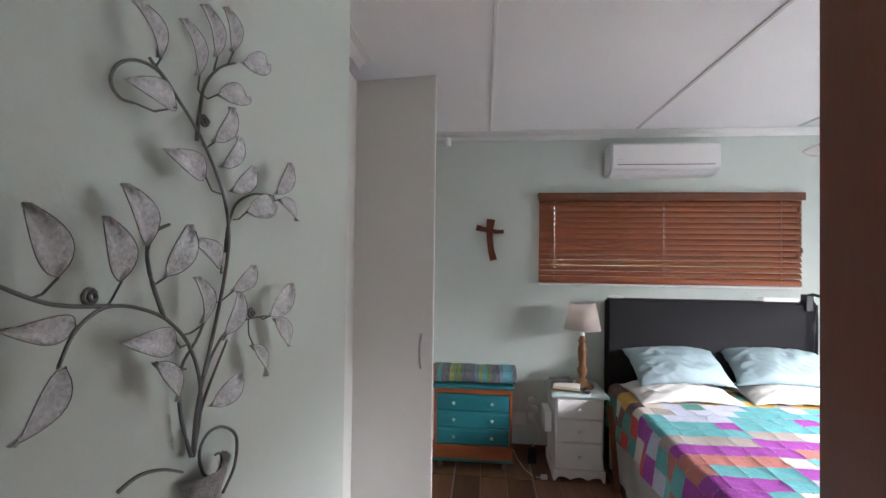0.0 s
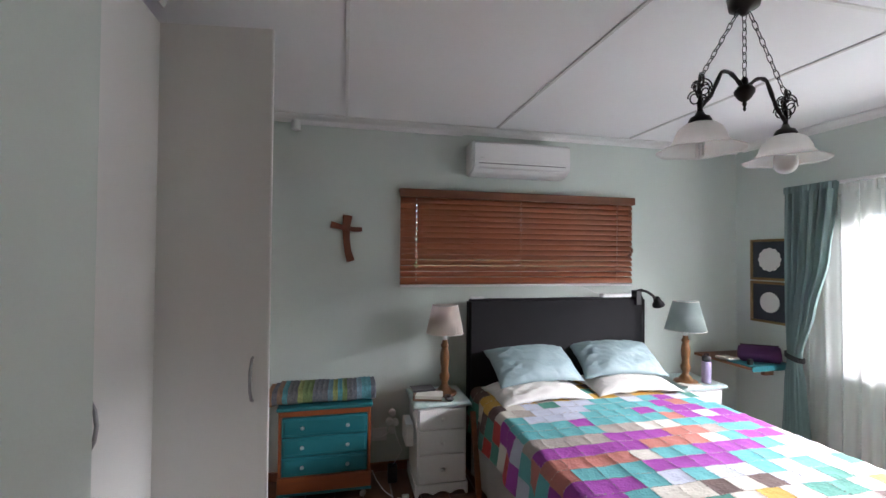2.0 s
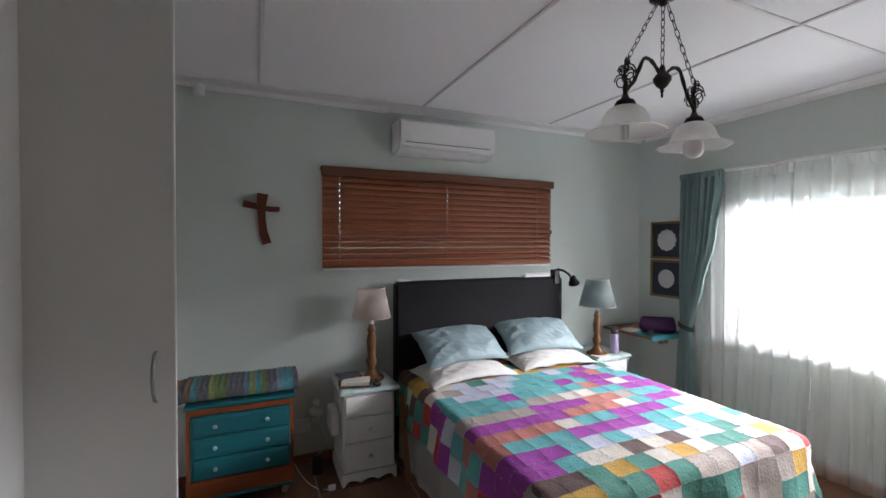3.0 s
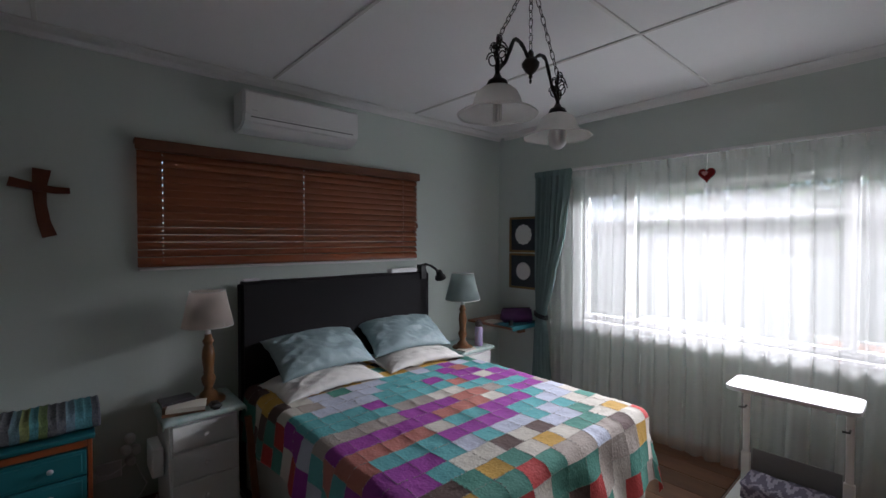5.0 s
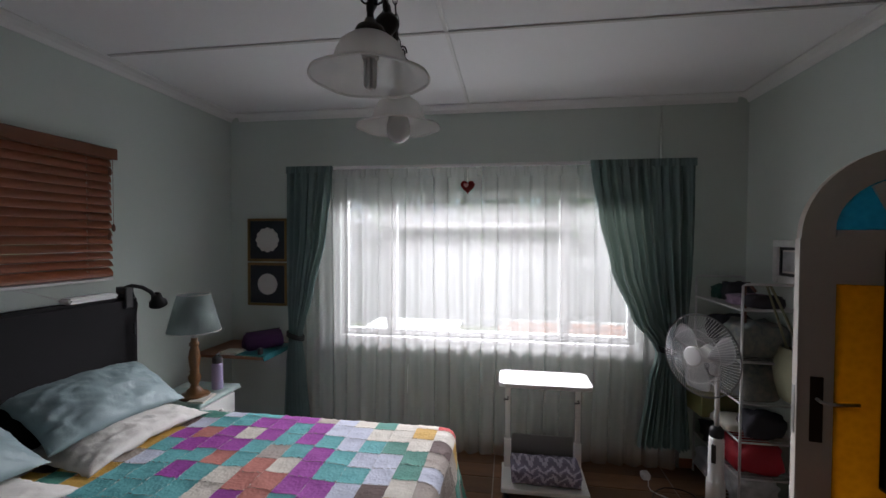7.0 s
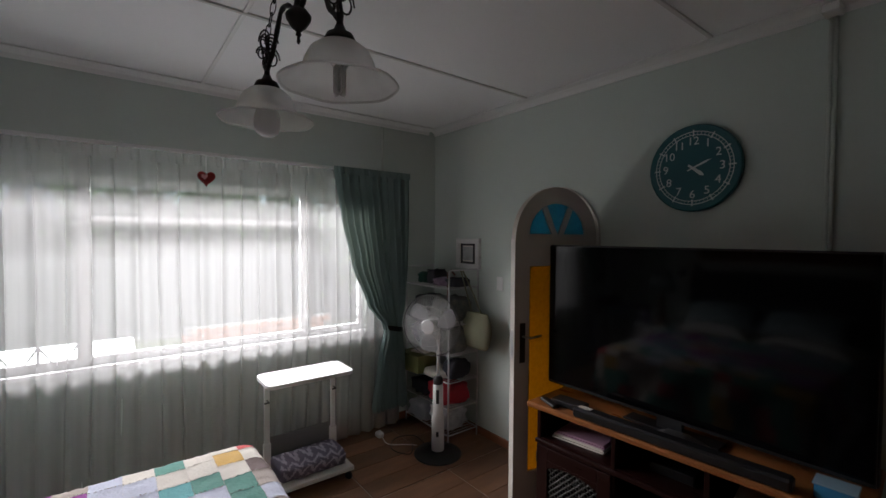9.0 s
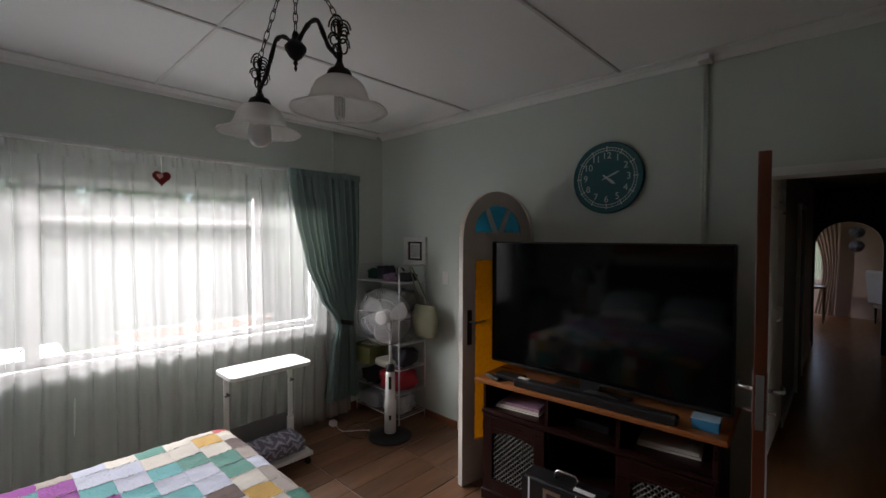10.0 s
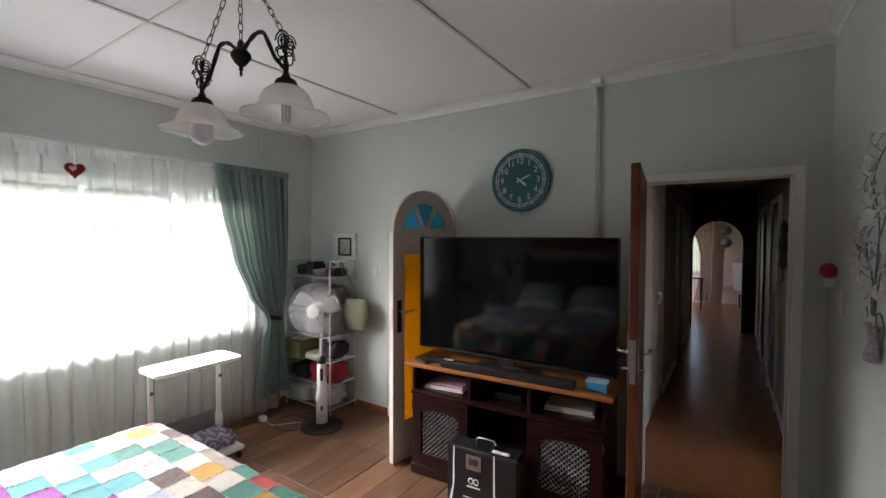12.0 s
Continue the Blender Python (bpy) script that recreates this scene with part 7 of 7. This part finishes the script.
# ---- passage cupboards ----
M["cupb"] = mat("cream_cupboard_paint", (0.82, 0.78, 0.68), 0.35, 0.05, 2, 90, 0.05)
M["pvcw"] = mat("white_handle", (0.8, 0.8, 0.78), 0.4)
cup = thing("passage_cupboard", (CX1, -2.3, 0), "tall cream built-in cupboards along the passage", "cupboard")
part("carcass", B((0.02, 0.54, 0, 1.86, 0, 2.48)), M["cupb"], cup)
for i in range(4):
    y0 = 0.005 + 0.463 * i
    for z0_, z1_ in ((0.08, 1.93), (1.955, 2.45)):
        dr = part("door", B((0.0, 0.02, y0, y0 + 0.455, z0_, z1_), bev=0.003), M["cupb"], cup)
        yh = y0 + (0.41 if i % 2 == 0 else 0.045)
        zh = 1.1 if z0_ < 1 else 2.06
        part("handle", tube(bmesh.new(), [(0.0, yh, zh - 0.05), (-0.025, yh, zh - 0.045), (-0.028, yh, zh), (-0.025, yh, zh + 0.045), (0.0, yh, zh + 0.05)], 0.008, 6), M["pvcw"], dr, "white bow handle", smooth=True)


def passage_door(y, x, s, w_, label):
    ob = new("door_passage")
    tagged(ob, label, "door", kind="structure")
    ob.matrix_world = pose(x, y, 0)
    part("door_frame", B((min(0, s * 0.03), max(0, s * 0.03), 0, 0.05, 0, 2.06), (min(0, s * 0.03), max(0, s * 0.03), w_, w_ + 0.05, 0, 2.06), (min(0, s * 0.03), max(0, s * 0.03), 0, w_ + 0.05, 2.06, 2.11)), M["cupb"], ob, "cream door frame")
    part("leaf", B((min(0, s * 0.012), max(0, s * 0.012), 0.05, w_, 0.0, 2.06)), M["halldark"], ob, "dark wooden leaf")


passage_door(-3.3, CX0, 1, 0.8, "closed dark door on the passage")
passage_door(-5.2, CX0, 1, 0.8, "closed dark door on the passage")
passage_door(-4.4, CX1, -1, 0.8, "closed dark door on the passage")
for x0_, x1_, y0, y1 in ((CX0, CX0 + 0.014, -3.3, S - 0.15), (CX0, CX0 + 0.014, -4.4, -4.1), (CX1 - 0.014, CX1, -3.6, -2.32), (CX1 - 0.014, CX1, -6.38, -4.42)):
    setting("baseboard", B((x0_, x1_, y0, y1, 0, 0.09), bev=0.003), M["cupb"], "pale painted passage skirting")
hg = thing("wall_hanging", (CX0, -1.9, 1.42), "dark carved wall hanging in the passage", "wall hanging")
part("figure_board", lathe(bmesh.new(), [(0.012, 0), (0.03, 0.03), (0.02, 0.12), (0.035, 0.2), (0.02, 0.3), (0.03, 0.36), (0.008, 0.42)], 10, (0.03, 0, 0)), M["halldark"], hg)
part("pendant_cord", tube(bmesh.new(), [(0.03, -0.02, 0.02), (0.03, -0.03, -0.12)], 0.006, 6), M["halldark"], hg)

# ---- lounge at the end of the passage ----
M["drape"] = mat("beige_rose_curtain", (0.42, 0.3, 0.24), 0.85, 0.12, 3, 120, 0.2)
lc = thing("curtain", (0.62, -10.0, 0.05), "beige curtain gathered to one side in the lounge", "curtain")
bm = bmesh.new()
g = []
for j in range(21):
    f = j / 20
    z = 2.2 * (1 - f)
    a, b = -0.32 + 0.06 * f, 0.3 - 0.34 * math.sin(math.pi * min(1, f / 0.62) / 2) + (0.14 * max(0, f - 0.62) / 0.38)
    g.append([bm.verts.new((a + (b - a) * i / 40, 0.018 * math.sin(i / 40 * 13 * math.pi + 2 * noise.noise((i * 0.2, f * 2, 3.0))), z)) for i in range(41)])
for j in range(20):
    for i in range(40):
        bm.faces.new((g[j][i], g[j][i + 1], g[j + 1][i + 1], g[j + 1][i]))
part("drape", bm, M["drape"], lc, smooth=True)
# sheer sheet added so that the lounge window shows bright white
ln_ = thing("net_curtain", (1.26, -10.17, 0.7), "white sheer sheet added across the lounge window to brighten it", "net curtain")
bm = bmesh.new()
cols = [[bm.verts.new((-0.75 + 1.5 * i / 90, 0.02 * math.sin(i * 0.9), z)) for z in (0.0, 0.7, 1.4)] for i in range(91)]
for a, b in zip(cols, cols[1:]):
    for j in range(2):
        bm.faces.new((a[j], b[j], b[j + 1], a[j + 1]))
part("net", bm, M["net"], ln_, smooth=True)
for z in (1.56, 1.86):
    pt = thing("wall_plate", (0.06, -10.25, z), "blue and white plate on the lounge wall", "plate")
    part("dish", lathe(bmesh.new(), [(0.04, 0.004), (0.09, 0.008), (0.12, 0.02), (0.125, 0.022)], 24), mat("blue_white_china", (0.55, 0.6, 0.66), 0.25, 0.3, 20, 60, 0.0, col2=(0.15, 0.22, 0.36)), pt, smooth=True, at=pose(0, 0, 0, -90, 0, 0))
ch = thing("white_chair", (-0.57, -9.6, 0), "white high-backed upholstered chair in the lounge", "chair", turn=-60)
part("seat", B((-0.28, 0.28, -0.28, 0.28, 0.32, 0.46), bev=0.03), M["linen"], ch)
bm = B((-0.28, 0.28, 0.2, 0.3, 0.44, 1.12), bev=0.04)
part("backrest", bm, M["linen"], ch, at=pose(0, 0.03, 0, -6, 0, 0))
for x in (-0.24, 0.24):
    for y in (-0.24, 0.24):
        part("leg", lathe(bmesh.new(), [(0.014, 0), (0.022, 0.32)], 10, (x, y, 0)), M["black"], ch)
tl = thing("side_table", (0.75, -9.2, 0), "wooden side table in the lounge", "table")
part("tabletop", B((-0.25, 0.25, -0.25, 0.25, 0.7, 0.74), bev=0.008), M["turned"], tl)
for x in (-0.22, 0.22):
    for y in (-0.22, 0.22):
        part("leg", lathe(bmesh.new(), [(0.016, 0), (0.024, 0.7)], 12, (x, y, 0)), M["turned"], tl)

# ---- garden outside the window ----
M["grass"] = mat("mown_lawn", (0.06, 0.1, 0.025), 0.95, 0.4, 1.2, 30, 0.6, col2=(0.12, 0.14, 0.045))
M["paving"] = mat("concrete_paving", (0.3, 0.29, 0.27), 0.9, 0.25, 1.5, 40, 0.3)
M["concrete"] = mat("pale_precast_wall", (0.17, 0.165, 0.15), 0.9, 0.25, 2, 40, 0.2)
M["leafy"] = mat("green_foliage", (0.05, 0.1, 0.025), 0.7, 0.4, 3, 40, 0.1, col2=(0.11, 0.17, 0.05), island=0.2)
M["bark"] = mat("grey_bark", (0.12, 0.09, 0.07), 0.95, 0.3, 6, 30, 0.6, stretch=(3, 3, 0.7))
M["roofm"] = mat("grey_roof_sheet", (0.28, 0.28, 0.28), 0.6, 0.1, 2, 30, 0.1)
M["facebrick"] = mat("red_face_brick", (0.3, 0.13, 0.085), 0.9, 0.2, 5, 50, 0.3, island=0.15)
setting("ground", B((-300, 300, -300, 300, -0.6, -0.35)), M["grass"], "lawn around the house")
setting("pavement", B((E + 0.15, E + 2.2, -3, 7, -0.35, -0.3)), M["paving"], "concrete paving beside the house")
fn = thing("boundary_wall", (10.5, 0, -0.35), "pale precast concrete boundary wall with posts", "wall")
for i in range(16):
    y = -14 + 1.9 * i
    part("post", B((-0.06, 0.06, y - 0.06, y + 0.06, 0, 1.75), bev=0.01), M["concrete"], fn)
    if i < 15:
        for k in range(5):
            part("panel", B((-0.022, 0.022, y + 0.06, y + 1.84, 0.02 + 0.33 * k, 0.34 + 0.33 * k), bev=0.006), M["concrete"], fn)
pl_ = thing("brick_planter", (6.6, 0.6, -0.35), "low red brick planter wall in the garden", "planter")
br = mesh("brick", box(bmesh.new(), -0.108, 0.108, -0.05, 0.05, -0.034, 0.034, bev=0.004), M["facebrick"])
part("mortar", B((-0.045, 0.045, -0.95, 0.95, 0.0, 0.9)), M["concrete"], pl_)
for r in range(11):
    for k in range(8):
        ob = new("brick", br)
        ob.parent = pl_
        ob.matrix_local = pose(-0.004, -0.84 + 0.232 * k + (0.1 if r % 2 else 0.0), 0.045 + 0.08 * r, 0, 0, 90)
gt = thing("garden_table", (5.9, 2.7, -0.3), "white garden table on the paving", "table")
part("tabletop", B((-0.4, 0.4, -0.6, 0.6, 0.84, 0.88), bev=0.01), M["white"], gt)
for x in (-0.35, 0.35):
    for y in (-0.55, 0.55):
        part("leg", B((x - 0.025, x + 0.025, y - 0.025, y + 0.025, 0, 0.84)), M["white"], gt)
hs_ = thing("neighbour_house", (13.5, 9, -0.35), "white neighbouring house with a grey pitched roof", "house")
part("wall", B((0, 5, -5, 5, 0, 2.6)), M["concrete"], hs_)
bm = bmesh.new()
prism(bm, [(-0.5, 2.55), (5.5, 2.55), (2.5, 3.9)], -5.4, 5.4)
part("roof", bm, M["roofm"], hs_)
for y in (-4, -1, 2.2):
    wv = part("window", B((-0.03, 0.0, y, y + 1.4, 0.9, 2.1)), M["screen"], hs_)
    part("frame", B((-0.05, -0.03, y - 0.06, y + 1.46, 0.84, 0.9), (-0.05, -0.03, y - 0.06, y + 1.46, 2.1, 2.16), (-0.05, -0.03, y - 0.06, y, 0.9, 2.1), (-0.05, -0.03, y + 1.4, y + 1.46, 0.9, 2.1)), M["white"], wv)


def tree(place, height, spread, seed, label):
    rt = random.Random(seed)
    ob = thing("tree", place, label, "tree")
    part("trunk", tube(bmesh.new(), [(0, 0, 0), (0.05, 0.02, height * 0.2), (-0.03, 0.06, height * 0.4), (0.04, 0.02, height * 0.62)], [0.2, 0.15, 0.11, 0.05], 10), M["bark"], ob, smooth=True)
    vs, fs = [], []
    for b in range(9):
        a = b * 2.4 + rt.random()
        z0_ = height * rt.uniform(0.25, 0.5)
        tip = Vector((math.cos(a) * spread * rt.uniform(0.5, 0.9), math.sin(a) * spread * rt.uniform(0.5, 0.9), height * rt.uniform(0.5, 0.95)))
        part("limb", tube(bmesh.new(), [(0, 0, z0_), tuple(Vector((0, 0, z0_)).lerp(tip, 0.5) + Vector((0, 0, 0.2))), tuple(tip)], [0.06, 0.035, 0.012], 6), M["bark"], ob, smooth=True)
        for q in range(170):
            c_ = tip + Vector((rt.gauss(0, 1), rt.gauss(0, 1), rt.gauss(0, 0.8))) * spread * 0.26
            u = Vector((rt.uniform(-1, 1), rt.uniform(-1, 1), rt.uniform(-1, 1))).normalized()
            w_ = u.orthogonal().normalized()
            l_ = rt.uniform(0.09, 0.17)
            i0 = len(vs)
            vs += [c_ - u * l_, c_ + w_ * l_ * 0.45, c_ + u * l_, c_ - w_ * l_ * 0.45]
            fs.append((i0, i0 + 1, i0 + 2, i0 + 3))
    me = bpy.data.meshes.new("crown")
    me.from_pydata([tuple(v) for v in vs], [], fs)
    me.materials.append(M["leafy"])
    cr_ = new("crown", me)
    cr_.parent = ob


tree((13, -3.5, -0.35), 6.0, 2.4, 1, "leafy green garden tree beyond the wall")
tree((14, 1.2, -0.35), 5.0, 2.2, 2, "leafy green garden tree beyond the wall")
tree((15, -9, -0.35), 7.0, 2.8, 3, "tall leafy tree beyond the wall")
tree((12, 4.2, -0.35), 5.0, 2.2, 4, "tall leafy tree by the neighbour's house")
tree((9.2, -3.2, -0.35), 2.6, 1.4, 5, "bushy green shrub in front of the garden wall")

# hedge added to screen the bright horizon sky from the window
rh = random.Random(11)
vs, fs = [], []
for q in range(9000):
    y = rh.uniform(-24, 26)
    top = 3.6 + 1.3 * noise.noise((y * 0.35, 0.0, 2.0)) + 0.6 * noise.noise((y * 1.3, 1.0, 2.0))
    z = top * rh.random() ** 0.6
    c_ = Vector((19.6 - 0.7 * rh.random() + 0.5 * noise.noise((y, z, 0.0)), y, z - 0.35))
    u = Vector((rh.uniform(-1, 1), rh.uniform(-1, 1), rh.uniform(-1, 1))).normalized()
    w_ = u.orthogonal().normalized()
    l_ = rh.uniform(0.12, 0.3)
    i0 = len(vs)
    vs += [tuple(c_ - u * l_), tuple(c_ + w_ * l_ * 0.5), tuple(c_ + u * l_), tuple(c_ - w_ * l_ * 0.5)]
    fs.append((i0, i0 + 1, i0 + 2, i0 + 3))
hg_ = new("hedge")
tagged(hg_, "tall dense green hedge added beyond the garden to block bright horizon sky", "hedge")
hg_.matrix_world = pose(0, 0, 0)
me = bpy.data.meshes.new("foliage")
me.from_pydata(vs, [], fs)
me.materials.append(M["leafy"])
ob = new("foliage", me)
ob.parent = hg_
tagged(ob, kind="stuff")
bm = bmesh.new()
prism(bm, [(-24, -0.35)] + [(y, 2.7 + 1.2 * noise.noise((y * 0.35, 0.0, 2.0))) for y in range(-24, 27, 2)] + [(26, -0.35)], 19.7, 20.3, "x")
part("inner_growth", bm, M["leafy"], hg_)

# ---- floor tiles ----
fl = bpy.data.objects["floor"]
PLK = {}


def plank_mesh(w_, l_):
    key = (round(w_, 3), round(l_, 3))
    if key not in PLK:
        PLK[key] = mesh("plank", box(bmesh.new(), -w_ / 2, w_ / 2, -l_ / 2, l_ / 2, -0.006, 0.0, bev=0.0012), M["tile"])
    return PLK[key]


TX, TY = 0.6, 0.62
x_lines = sorted({max(-0.72, min(E, 2.2 + TX * k)) for k in range(-6, 5)})
y_lines = sorted({max(S - 0.15, min(N, 0.31 + TY * k)) for k in range(-3, 8)})
for xa, xb in zip(x_lines, x_lines[1:]):
    for ya, yb in zip(y_lines, y_lines[1:]):
        if xb - xa < 0.02 or yb - ya < 0.02:
            continue
        k = max(1, round((xb - xa) / 0.2))
        wp = (xb - xa - 0.008) / k
        for i in range(k):
            ob = new("plank", plank_mesh(wp - 0.003, yb - ya - 0.008))
            ob.parent = fl
            ob.matrix_local = pose(xa + 0.004 + wp * (i + 0.5), (ya + yb) / 2, 0.0)
